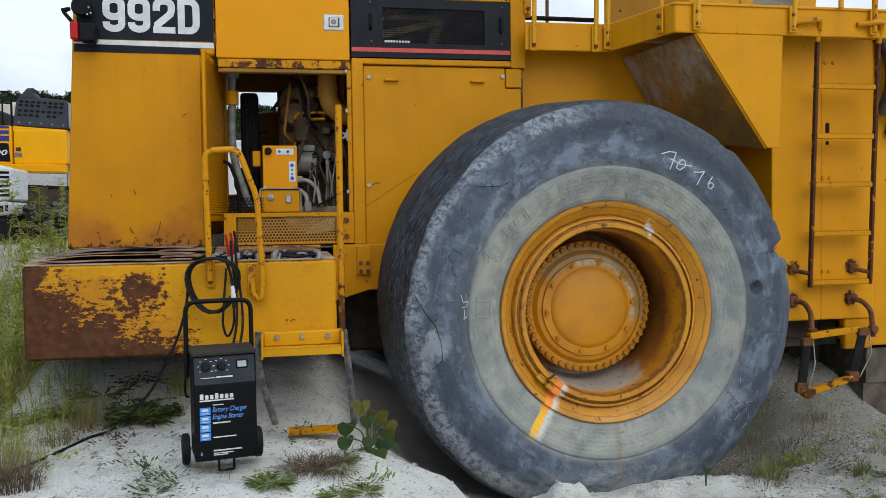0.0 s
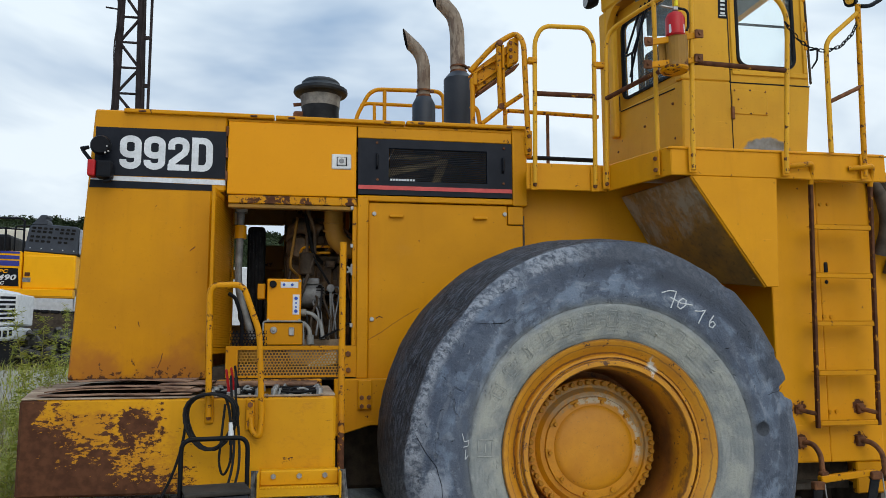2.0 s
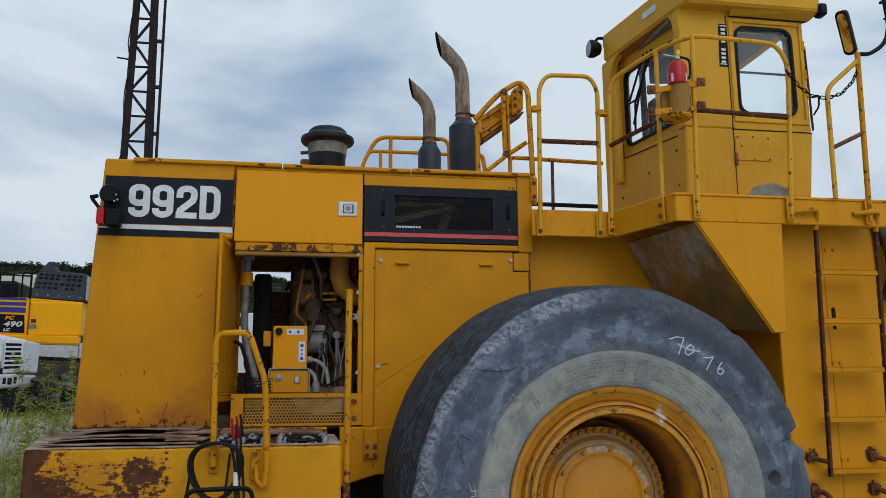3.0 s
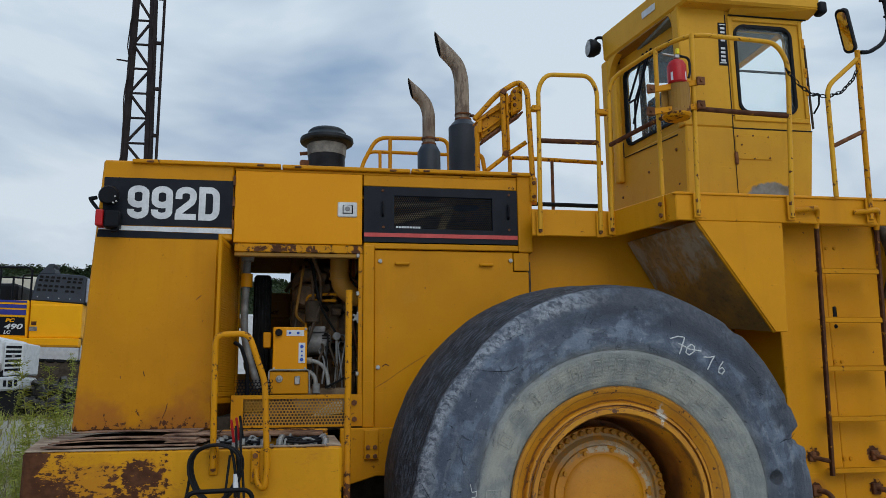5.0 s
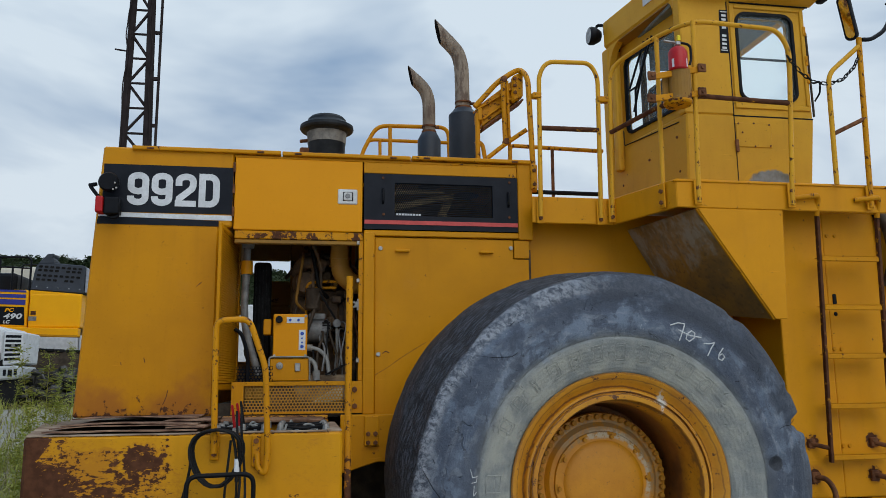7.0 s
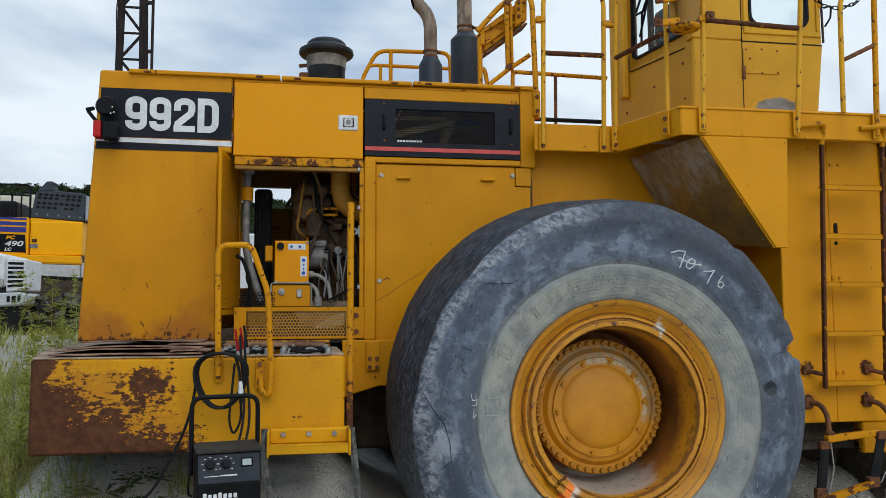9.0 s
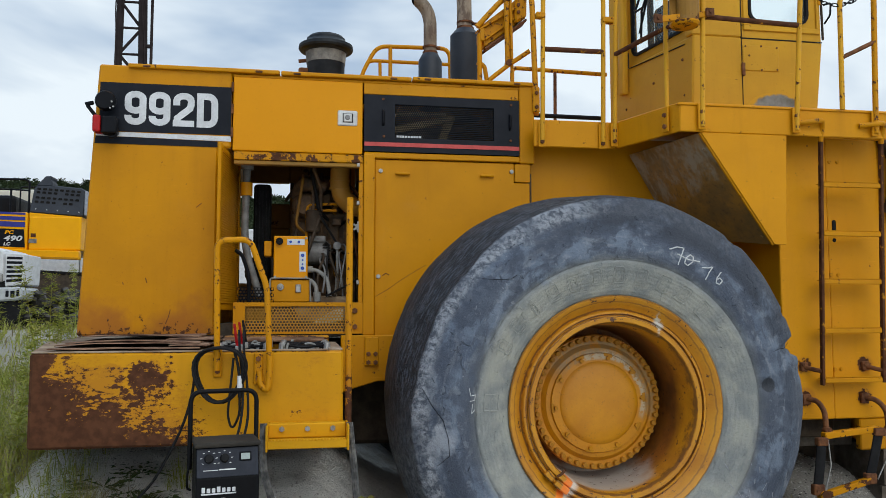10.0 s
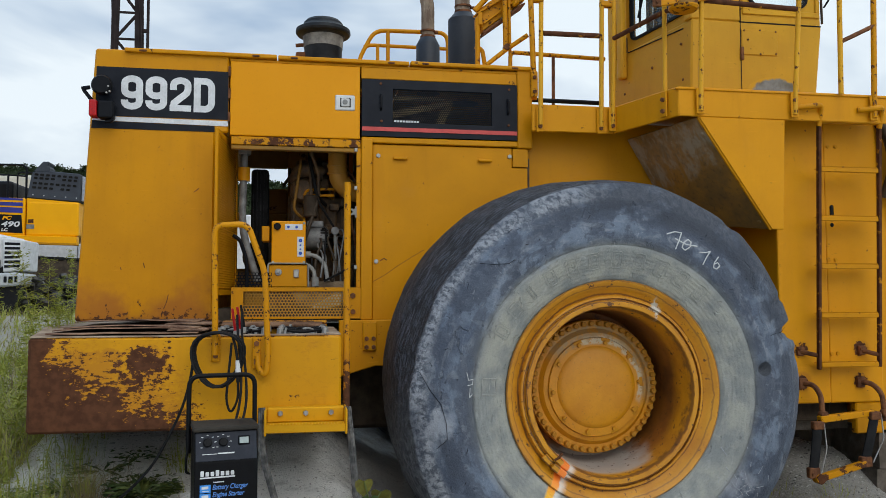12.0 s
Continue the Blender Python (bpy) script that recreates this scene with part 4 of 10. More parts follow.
def tyre_material():
    m, n, l, b, v = shader("weathered_tyre_rubber")
    r, y, x, dz = radial(n, l, v)
    # place along the circumference, distance from the axle, place across the tyre
    ang = calc(n, l, "ARCTAN2", dz, x)
    pv = n.new("ShaderNodeCombineXYZ")
    around = calc(n, l, "MULTIPLY", calc(n, l, "ARCTAN2", x, dz), 1.15)
    l.new(calc(n, l, "ABSOLUTE", around), pv.inputs[0])
    l.new(r, pv.inputs[1]), l.new(calc(n, l, "MULTIPLY_ADD", x, 0.6, y), pv.inputs[2])
    pv = pv.outputs[0]
    rv4 = n.new("ShaderNodeCombineXYZ")
    l.new(around, rv4.inputs[0]), l.new(r, rv4.inputs[1]), l.new(y, rv4.inputs[2])
    cloud = noise_tex(n, l, v, 2.2, 4, 0.55)
    mott = noise_tex(n, l, v, 5.5, 6, 0.60)
    streak = noise_tex(n, l, pv, 1.0, 6, 0.62, (3.2, 15.0, 9.0), 0.5)
    blot = noise_tex(n, l, pv, 1.0, 4, 0.55, (2.6, 5.0, 3.0))
    fine = noise_tex(n, l, v, 75, 5, 0.68)
    nicks = noise_tex(n, l, v, 1.0, 3, 0.55, (20.0, 20.0, 13.0), 1.2)
    rr = calc(n, l, "ADD", r, calc(n, l, "MULTIPLY_ADD", blot, 0.06, -0.03))
    # blue-grey outer wall
    c = mix_col(n, l, ramp(n, l, mott, 0.34, 0.64), (0.050, 0.070, 0.110), (0.140, 0.175, 0.230))
    c = mix_col(n, l, ramp(n, l, cloud, 0.52, 0.38, 0, 0.55), c, (0.052, 0.065, 0.094))
    c = mix_col(n, l, ramp(n, l, cloud, 0.54, 0.66, 0, 0.28), c, (0.200, 0.224, 0.262))
    c = mix_col(n, l, ramp(n, l, streak, 0.54, 0.64, 0, 0.50), c, (0.255, 0.280, 0.315))
    c = mix_col(n, l, ramp(n, l, streak, 0.45, 0.36, 0, 0.55), c, (0.040, 0.049, 0.068))
    c = mix_col(n, l, ramp(n, l, blot, 0.49, 0.57, 0, 0.68), c, (0.044, 0.054, 0.077))
    c = mix_col(n, l, ramp(n, l, nicks, 0.67, 0.71, 0, 0.55), c, (0.018, 0.022, 0.032))
    c = mix_col(n, l, ramp(n, l, nicks, 0.33, 0.28, 0, 0.40), c, (0.40, 0.42, 0.45))
    c = mix_col(n, l, ramp(n, l, fine, 0.58, 0.70, 0, 0.25), c, (0.30, 0.315, 0.34))
    # dark scuffed patches a hand wide, and a darker band inside the shoulder
    patch = noise_tex(n, l, v, 9.0, 7, 0.66, None, 0.5)
    c = mix_col(n, l, ramp(n, l, patch, 0.53, 0.60, 0, 0.60), c, (0.034, 0.045, 0.069))
    c = mix_col(n, l, ramp(n, l, patch, 0.42, 0.36, 0, 0.35), c, (0.23, 0.255, 0.29))
    band = calc(n, l, "MULTIPLY", ramp(n, l, rr, 1.00, 1.05), ramp(n, l, rr, 1.14, 1.10))
    c = mix_col(n, l, calc(n, l, "MULTIPLY", band, ramp(n, l, mott, 0.62, 0.46, 0.1, 0.6)), c, (0.036, 0.047, 0.072))
    # bare black stretch high on the wall
    crown = calc(n, l, "MULTIPLY", calc(n, l, "MULTIPLY", ramp(n, l, rr, 1.03, 1.11), ramp(n, l, ang, 0.15, 0.60, 0.35, 1.0)), ramp(n, l, ang, 2.1, 1.6))
    c = mix_col(n, l, calc(n, l, "MULTIPLY", crown, ramp(n, l, mott, 0.66, 0.46, 0.25, 0.97)), c, (0.020, 0.027, 0.043))
    # dust-paled inner wall inside the moulded ring
    dusty = mix_col(n, l, ramp(n, l, mott, 0.36, 0.62), (0.205, 0.218, 0.208), (0.340, 0.338, 0.288))
    dusty = mix_col(n, l, ramp(n, l, streak, 0.55, 0.68, 0, 0.35), dusty, (0.40, 0.405, 0.375))
    dusty = mix_col(n, l, ramp(n, l, streak, 0.44, 0.34, 0, 0.40), dusty, (0.19, 0.20, 0.20))
    dusty = mix_col(n, l, ramp(n, l, nicks, 0.69, 0.72, 0, 0.30), dusty, (0.10, 0.105, 0.10))
    c = mix_col(n, l, ramp(n, l, calc(n, l, "ADD", rr, calc(n, l, "MULTIPLY_ADD", mott, 0.16, -0.08)), 0.945, 0.845, 0, 0.93), c, dusty)
    # darker ring just outside the dust
    ring = calc(n, l, "MULTIPLY", ramp(n, l, rr, 0.885, 0.905), ramp(n, l, rr, 0.975, 0.93))
    c = mix_col(n, l, calc(n, l, "MULTIPLY", calc(n, l, "MULTIPLY", ring, ramp(n, l, mott, 0.66, 0.40)), 0.62), c, (0.050, 0.062, 0.088))
    # pale scuffed crest of the shoulder
    pits = noise_tex(n, l, pv, 1.0, 7, 0.72, (30.0, 26.0, 26.0), 0.4)
    scuffed = mix_col(n, l, ramp(n, l, pits, 0.38, 0.60), (0.052, 0.062, 0.080), (0.32, 0.335, 0.36))
    crest = calc(n, l, "MULTIPLY", ramp(n, l, rr, 1.135, 1.185), ramp(n, l, x, 0.05, -0.45, 0.10, 0.85))
    crest = calc(n, l, "MULTIPLY", crest, ramp(n, l, blot, 0.68, 0.50, 0.35, 1.0))
    c = mix_col(n, l, crest, c, scuffed)
    # torn pocket: dark torn rubber, with the hollow's shade painted in
    hole = calc(n, l, "ADD", calc(n, l, "POWER", calc(n, l, "SUBTRACT", x, 0.953), 2.0), calc(n, l, "POWER", calc(n, l, "SUBTRACT", dz, 0.131), 2.0))
    c = mix_col(n, l, ramp(n, l, calc(n, l, "ADD", hole, calc(n, l, "MULTIPLY_ADD", mott, 0.0022, -0.0011)), 0.0021, 0.0012, 0, 0.9), c, (0.02, 0.024, 0.032))
    # a scraped flake on the rearward wall and a scuffed place low in front
    for px0, pz0, wide in ((0.77, -0.58, 0.20), (-1.10, -0.16, 0.22), (-1.12, -0.05, 0.16)):
        sp = calc(n, l, "ADD", calc(n, l, "ABSOLUTE", calc(n, l, "SUBTRACT", x, px0)), calc(n, l, "ABSOLUTE", calc(n, l, "SUBTRACT", dz, pz0)))
        c = mix_col(n, l, calc(n, l, "MULTIPLY", ramp(n, l, sp, wide, 0.04), ramp(n, l, mott, 0.46, 0.58, 0, 0.5)), c, (0.36, 0.375, 0.40))
    # worn tread: near black, finely ribbed round its run, greyer low down
    rib = noise_tex(n, l, rv4.outputs[0], 1.0, 6, 0.68, (16.0, 8.0, 85.0), 0.3)
    tread = ramp(n, l, calc(n, l, "ADD", y, calc(n, l, "MULTIPLY_ADD", blot, 0.06, -0.03)), 0.008, 0.040)
    tr_c = mix_col(n, l, ramp(n, l, rib, 0.46, 0.62), (0.004, 0.005, 0.008), (0.060, 0.069, 0.088))
    tr_c = mix_col(n, l, ramp(n, l, mott, 0.58, 0.70, 0, 0.30), tr_c, (0.10, 0.11, 0.13))
    tr_c = mix_col(n, l, ramp(n, l, pits, 0.57, 0.67, 0, 0.25), tr_c, (0.14, 0.155, 0.18))
    tr_c = mix_col(n, l, ramp(n, l, dz, 0.15, -0.45, 0, 0.65), tr_c, mix_col(n, l, ramp(n, l, pits, 0.4, 0.62), (0.05, 0.058, 0.072), (0.20, 0.215, 0.235)))
    c = mix_col(n, l, tread, c, tr_c)
    # stone dust on the foot, and a thin rusty run below the rim
    low = calc(n, l, "MULTIPLY", ramp(n, l, calc(n, l, "ADD", dz, calc(n, l, "MULTIPLY_ADD", mott, 0.3, -0.15)), -0.88, -1.06), ramp(n, l, streak, 0.38, 0.60, 0.1, 0.6))
    c = mix_col(n, l, low, c, (0.34, 0.345, 0.34))
    run = calc(n, l, "MULTIPLY", ramp(n, l, calc(n, l, "ABSOLUTE", calc(n, l, "SUBTRACT", x, 0.045)), 0.030, 0.006), ramp(n, l, dz, -0.62, -0.72))
    c = mix_col(n, l, calc(n, l, "MULTIPLY", calc(n, l, "MULTIPLY", run, ramp(n, l, dz, -1.06, -0.9)), 0.4), c, (0.22, 0.165, 0.09))
    c = spray(n, l, x, dz, c, v)
    l.new(c, b.inputs["Base Color"])
    l.new(ramp(n, l, mott, 0.3, 0.7, 0.58, 0.80), b.inputs["Roughness"])
    rings = n.new("ShaderNodeMath"); rings.operation = "SINE"
    l.new(calc(n, l, "MULTIPLY", r, 260.0), rings.inputs[0])
    h = calc(n, l, "ADD", calc(n, l, "MULTIPLY", mott, 1.2), calc(n, l, "MULTIPLY", fine, 0.6))
    h = calc(n, l, "ADD", h, calc(n, l, "MULTIPLY", streak, 0.7))
    h = calc(n, l, "SUBTRACT", h, calc(n, l, "MULTIPLY", ramp(n, l, nicks, 0.64, 0.70), 0.8))
    h = calc(n, l, "ADD", h, calc(n, l, "MULTIPLY", calc(n, l, "MULTIPLY", pits, crest), 1.4))
    h = calc(n, l, "ADD", h, calc(n, l, "MULTIPLY", calc(n, l, "MULTIPLY", rings.outputs[0], 0.05), ramp(n, l, r, 0.95, 0.88)))
    h = calc(n, l, "ADD", h, calc(n, l, "MULTIPLY", calc(n, l, "MULTIPLY", rib, 1.0), tread))
    bump(n, l, b, h, 0.75, 0.013)
    return m


def rim_material():
    m, n, l, b, v = shader("rusting_rim_paint")
    r, y, x, dz = radial(n, l, v)
    cloud = noise_tex(n, l, v, 3, 6, 0.62)
    c = mix_col(n, l, ramp(n, l, cloud, 0.3, 0.7), (0.60, 0.262, 0.004), (0.43, 0.165, 0.007))
    c = mix_col(n, l, ramp(n, l, noise_tex(n, l, v, 40, 4, 0.6), 0.55, 0.8, 0, 0.5), c, (0.25, 0.10, 0.02))
    # rust-brown barrel, its colour also darkened for the shade deep inside the rim
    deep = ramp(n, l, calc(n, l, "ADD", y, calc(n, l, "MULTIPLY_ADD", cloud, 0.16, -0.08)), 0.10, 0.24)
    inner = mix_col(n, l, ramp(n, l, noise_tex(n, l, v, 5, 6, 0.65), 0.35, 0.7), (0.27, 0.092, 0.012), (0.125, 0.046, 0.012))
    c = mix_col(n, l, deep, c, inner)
    settled = calc(n, l, "MULTIPLY", ramp(n, l, y, 0.05, 0.12), ramp(n, l, calc(n, l, "ADD", dz, calc(n, l, "MULTIPLY_ADD", cloud, 0.3, -0.15)), -0.36, -0.46))
    c = mix_col(n, l, calc(n, l, "MULTIPLY", settled, 0.85), c, (0.40, 0.37, 0.32))
    chip = ramp(n, l, noise_tex(n, l, v, 21, 9, 0.72), 0.595, 0.63)
    c = mix_col(n, l, chip, c, rust_colour(n, l, v))
    # rust weeping from the joints between the rings
    rag = calc(n, l, "ADD", r, calc(n, l, "MULTIPLY_ADD", noise_tex(n, l, v, 9, 6, 0.7), 0.030, -0.015))
    # the 0.674 ring also paints the shadow gap between rim and tyre
    for r0, half in ((0.592, 0.008), (0.562, 0.007), (0.548, 0.004), (0.512, 0.007), (0.674, 0.009), (0.640, 0.005)):
        near = ramp(n, l, calc(n, l, "ABSOLUTE", calc(n, l, "SUBTRACT", rag, r0)), half, half * 0.3, 0, 0.75 if r0 < 0.6 else 0.5)
        c = mix_col(n, l, near, c, (0.10, 0.036, 0.012))
    # bare pale scrape on the upper rim
    sp = calc(n, l, "ADD", calc(n, l, "ABSOLUTE", calc(n, l, "SUBTRACT", x, 0.28)), calc(n, l, "MULTIPLY", calc(n, l, "ABSOLUTE", calc(n, l, "SUBTRACT", dz, 0.50)), 0.6))
    c = mix_col(n, l, calc(n, l, "MULTIPLY", ramp(n, l, sp, 0.055, 0.02), ramp(n, l, noise_tex(n, l, v, 30, 5), 0.42, 0.52)), c, (0.55, 0.52, 0.45))
    c = spray(n, l, x, dz, c, v)
    l.new(c, b.inputs["Base Color"])
    l.new(ramp(n, l, cloud, 0.3, 0.7, 0.4, 0.6), b.inputs["Roughness"])
    bump(n, l, b, noise_tex(n, l, v, 90, 4), 0.15, 0.004)
    return m


# how far the shoulder stands out, by the angle round the wheel
CREST = ((-180, 0.0), (-165, 0.008), (-146, 0.028), (-100, 0.0), (-60, -0.012), (-32, -0.028), (-10, -0.006), (8, 0.002), (22, 0.012), (47, 0.052), (62, 0.040), (75, 0.050), (100, 0.026), (120, 0.005), (140, -0.016), (172, -0.024), (180, 0.0))


def tyre_warp(d, r, a):
    # lumpy wear, chunks torn from the shoulder
    w = max(0.0, (r - 1.0)) / 0.33
    deg0 = (math.degrees(a) + 180) % 360 - 180
    k = 0.010 * noise.noise((math.cos(a) * 3, math.sin(a) * 3, d * 4)) + 0.005 * noise.noise((math.cos(a) * 11, math.sin(a) * 11, d * 12))
    rr = r + k * w
    dd = d + 0.008 * w * noise.noise((math.cos(a) * 5 + 9, math.sin(a) * 5, d * 3))
    if d < 0.30 and r > 1.05:
        swell = np.interp(deg0, [p for p, _ in CREST], [q for _, q in CREST])
        rr += swell * smooth_step(1.05, 1.2, r) * (1 - smooth_step(0.08, 0.30, d))
    for deg, wide, deep, reach in ((16.5, 2.2, 0.060, 0.30), (18.5, 1.2, 0.045, 0.28), (10, 2.0, 0.012, 0.25), (52, 2.0, 0.018, 0.2), (27, 1.4, 0.016, 0.22), (137, 3, 0.010, 0.3), (160, 5, 0.010, 0.25), (-8, 4, 0.010, 0.2)):
        da = (deg0 - deg + 180) % 360 - 180
        if abs(da) < wide * 1.6 and d < reach and r > 1.1:
            f = math.exp(-(da / wide) ** 4) * (1 + 0.35 * noise.noise((da * 0.9, d * 30, 2)))
            rr -= deep * f * w
            dd += deep * 0.45 * f * w
    # the carcass stands higher on the rearward crown
    if d > 0.12:
        rr += 0.042 * math.exp(-(((math.degrees(a) + 360) % 360 - 126) / 40) ** 2) * min(1.0, (d - 0.12) / 0.25) * w
    # gouges in the outer wall
    for deg, rad, wide, deep in ((7.8, 0.962, 0.040, 0.035), (21, 1.10, 0.055, 0.020), (26, 1.17, 0.018, 0.03), (57, 1.16, 0.03, 0.012), (200, 1.08, 0.03, 0.010)):
        if d < 0.2:
            da = radians((deg0 - deg + 180) % 360 - 180) * r
            dd += deep * math.exp(-((da / wide) ** 2 + ((r - rad) / wide) ** 2) ** 2)
    # flat where it bears on the ground
    if math.sin(a) < -0.85:
        low = 1.24 / -math.sin(a)
        if rr > low:
            dd += (-0.05 if d < 0.57 else 0.05) * (rr - low) / 0.1
            rr = low
    return dd, rr


prof = [(0.045, 0.600), (-0.004, 0.674), (-0.022, 0.690), (-0.030, 0.72), (-0.046, 0.76), (-0.060, 0.80), (-0.070, 0.835), (-0.076, 0.862), (-0.078, 0.878), (-0.069, 0.889), (-0.080, 0.903), (-0.085, 0.93), (-0.087, 0.97), (-0.086, 1.01), (-0.082, 1.05), (-0.076, 1.085), (-0.066, 1.12), (-0.054, 1.15),
        (-0.038, 1.182), (-0.020, 1.210), (-0.004, 1.230), (0.012, 1.240), (0.045, 1.250), (0.085, 1.262), (0.130, 1.276), (0.18, 1.2920), (0.24, 1.3040), (0.31, 1.3130), (0.38, 1.3200), (0.45, 1.3250), (0.53, 1.3280), (0.60, 1.3280),
        (0.67, 1.3250), (0.74, 1.3200), (0.81, 1.302), (0.88, 1.292), (0.95, 1.277), (1.01, 1.25), (1.07, 1.22), (1.12, 1.16), (1.15, 1.08), (1.16, 0.95), (1.14, 0.82), (1.10, 0.70), (1.06, 0.60)]
M_TYRE = tyre_material()
part("tyre", lathe(bmesh.new(), prof, (AX, 0, AZ), "y", 288, tyre_warp), M_TYRE, wheel, "blue-grey worn tyre with cuts and chalk marks", smooth=60)
M_RIM = rim_material()
rprof = [(0.05, 0.600), (0.0, 0.655), (-0.022, 0.678), (-0.030, 0.672), (-0.026, 0.655), (0.010, 0.622), (0.034, 0.597), (0.036, 0.588), (0.012, 0.584), (0.004, 0.578), (0.004, 0.567), (0.020, 0.562), (0.020, 0.554), (-0.004, 0.550), (-0.010, 0.543), (-0.008, 0.520), (0.004, 0.512), (0.03, 0.508), (0.12, 0.500), (0.30, 0.492), (0.45, 0.488), (0.50, 0.47), (0.52, 0.38), (0.52, 0.05)]
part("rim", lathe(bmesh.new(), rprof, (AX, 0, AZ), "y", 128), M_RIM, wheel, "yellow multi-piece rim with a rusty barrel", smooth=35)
# lock ring gap with its driver block
bm = bmesh.new()
for deg, w in ((232, 0.05), (222, 0.03)):
    a = radians(deg)
    box(bm, -w, w, -0.022, 0.02, -0.022, 0.02, 0.006, 1, pose(0.575 * math.cos(a), 0, AZ + 0.575 * math.sin(a), 0, 90 - deg, 0))
part("lock_ring_driver", bm, M_RIM, wheel)
bm = bmesh.new()
tube(bm, [(-0.385, -0.03, 0.82), (-0.37, -0.045, 0.83), (-0.345, -0.05, 0.86)], 0.008, 8, 0.01)
part("valve", bm, M_RUST, wheel)
# planetary hub
hprof = [(0.52, 0.33), (0.40, 0.385), (0.395, 0.430), (0.365, 0.432), (0.345, 0.425), (0.345, 0.372), (0.338, 0.365), (0.318, 0.345), (0.314, 0.318), (0.300, 0.312), (0.296, 0.262), (0.286, 0.252), (0.276, 0.225), (0.268, 0.15), (0.264, 0.06), (0.263, 0.0005)]
M_HUB = painted("hub_paint", (0.50, 0.215, 0.010), (0.33, 0.15, 0.02), chips=0.45, chip_scale=30, streaks=0.1, dust=0.25)


def hub_material():
    m, n, l, b, v = shader("dusty_hub_paint")
    r, y, x, dz = radial(n, l, v)
    cloud = noise_tex(n, l, v, 4, 6, 0.65)
    c = mix_col(n, l, ramp(n, l, cloud, 0.3, 0.7), (0.60, 0.252, 0.002), (0.49, 0.190, 0.003))
    c = mix_col(n, l, ramp(n, l, noise_tex(n, l, v, 45, 4, 0.6), 0.58, 0.74, 0, 0.6), c, (0.22, 0.085, 0.015))
    rag = calc(n, l, "ADD", r, calc(n, l, "MULTIPLY_ADD", cloud, 0.10, -0.05))
    caked = calc(n, l, "MULTIPLY", calc(n, l, "MULTIPLY", ramp(n, l, rag, 0.285, 0.30), ramp(n, l, rag, 0.40, 0.375)), ramp(n, l, calc(n, l, "ADD", calc(n, l, "MULTIPLY", x, 0.45), dz), 0.0, 0.14))
    c = mix_col(n, l, calc(n, l, "MULTIPLY", calc(n, l, "MULTIPLY", caked, ramp(n, l, noise_tex(n, l, v, 22, 6, 0.7), 0.40, 0.52, 0.35, 1.0)), 0.85), c, (0.30, 0.195, 0.085))
    edge = calc(n, l, "MULTIPLY", calc(n, l, "MULTIPLY", ramp(n, l, rag, 0.274, 0.29), ramp(n, l, rag, 0.335, 0.305)), ramp(n, l, calc(n, l, "ADD", calc(n, l, "MULTIPLY", x, 0.9), dz), 0.12, 0.22))
    c = mix_col(n, l, calc(n, l, "MULTIPLY", calc(n, l, "MULTIPLY", edge, ramp(n, l, noise_tex(n, l, v, 26, 6, 0.7), 0.42, 0.52)), 0.85), c, (0.50, 0.42, 0.29))
    l.new(c, b.inputs["Base Color"])
    l.new(ramp(n, l, cloud, 0.3, 0.7, 0.4, 0.6), b.inputs["Roughness"])
    bump(n, l, b, noise_tex(n, l, v, 70, 5), 0.2, 0.004)
    return m


M_HUBC = hub_material()
hub = part("hub", lathe(bmesh.new(), hprof, (AX, 0, AZ), "y", 96), M_HUBC, wheel, "yellow domed planetary hub ringed with bolts", smooth=30)
bm = bmesh.new()
bolt(bm, 0, 0, 0, 0.0195, 0.032)
bmesh.ops.bevel(bm, geom=bm.edges[:], offset=0.003, segments=1, affect="EDGES")
b_ob = part("rim_bolt", bm, M_HUB, wheel)
for k in range(48):
    a = 2 * math.pi * (k + 0.3) / 48
    o = b_ob if k == 0 else b_ob.copy()
    if k:
        scene.collection.objects.link(o)
    o.matrix_basis = pose(0.404 * math.cos(a), 0.345, AZ + 0.404 * math.sin(a), 0, k * 17.0, 0)
bm = bmesh.new()
for k in range(10):
    a = 2 * math.pi * (k + 0.15) / 10
    c, s = 0.288 * math.cos(a), 0.288 * math.sin(a)
    bolt(bm, c, 0.298, AZ + s, 0.015, 0.016)
    box(bm, -0.03, 0.03, -0.004, 0.01, -0.012, 0.012, 0.003, 1, pose(c * 1.06, 0.302, AZ + s * 1.06, 0, 90 - math.degrees(a), 0))
part("cover_bolt", bm, M_HUB, wheel)

# raised maker's mark: plain blocks round the wall, and a square plate mark
def wall_y(r):
    for (d0, r0), (d1, r1) in zip(prof[2:], prof[3:]):
        if r0 <= r <= r1:
            return d0 + (d1 - d0) * (r - r0) / (r1 - r0)
    return -0.05


def wall_frame(deg, r):
    a = radians(deg)
    tilt = math.degrees(math.atan2(wall_y(r + 0.04) - wall_y(r - 0.04), 0.08))
    return pose(r * math.cos(a), wall_y(r), AZ + r * math.sin(a), 0, 90 - deg, 0) @ pose(0, 0, 0, -tilt, 0, 0)


M_MOULD = plain("dusty_raised_rubber", (0.36, 0.36, 0.325), 0.85, 0, 0.35, 14, 80, 0.2, (0.23, 0.24, 0.23))
bm = bmesh.new()
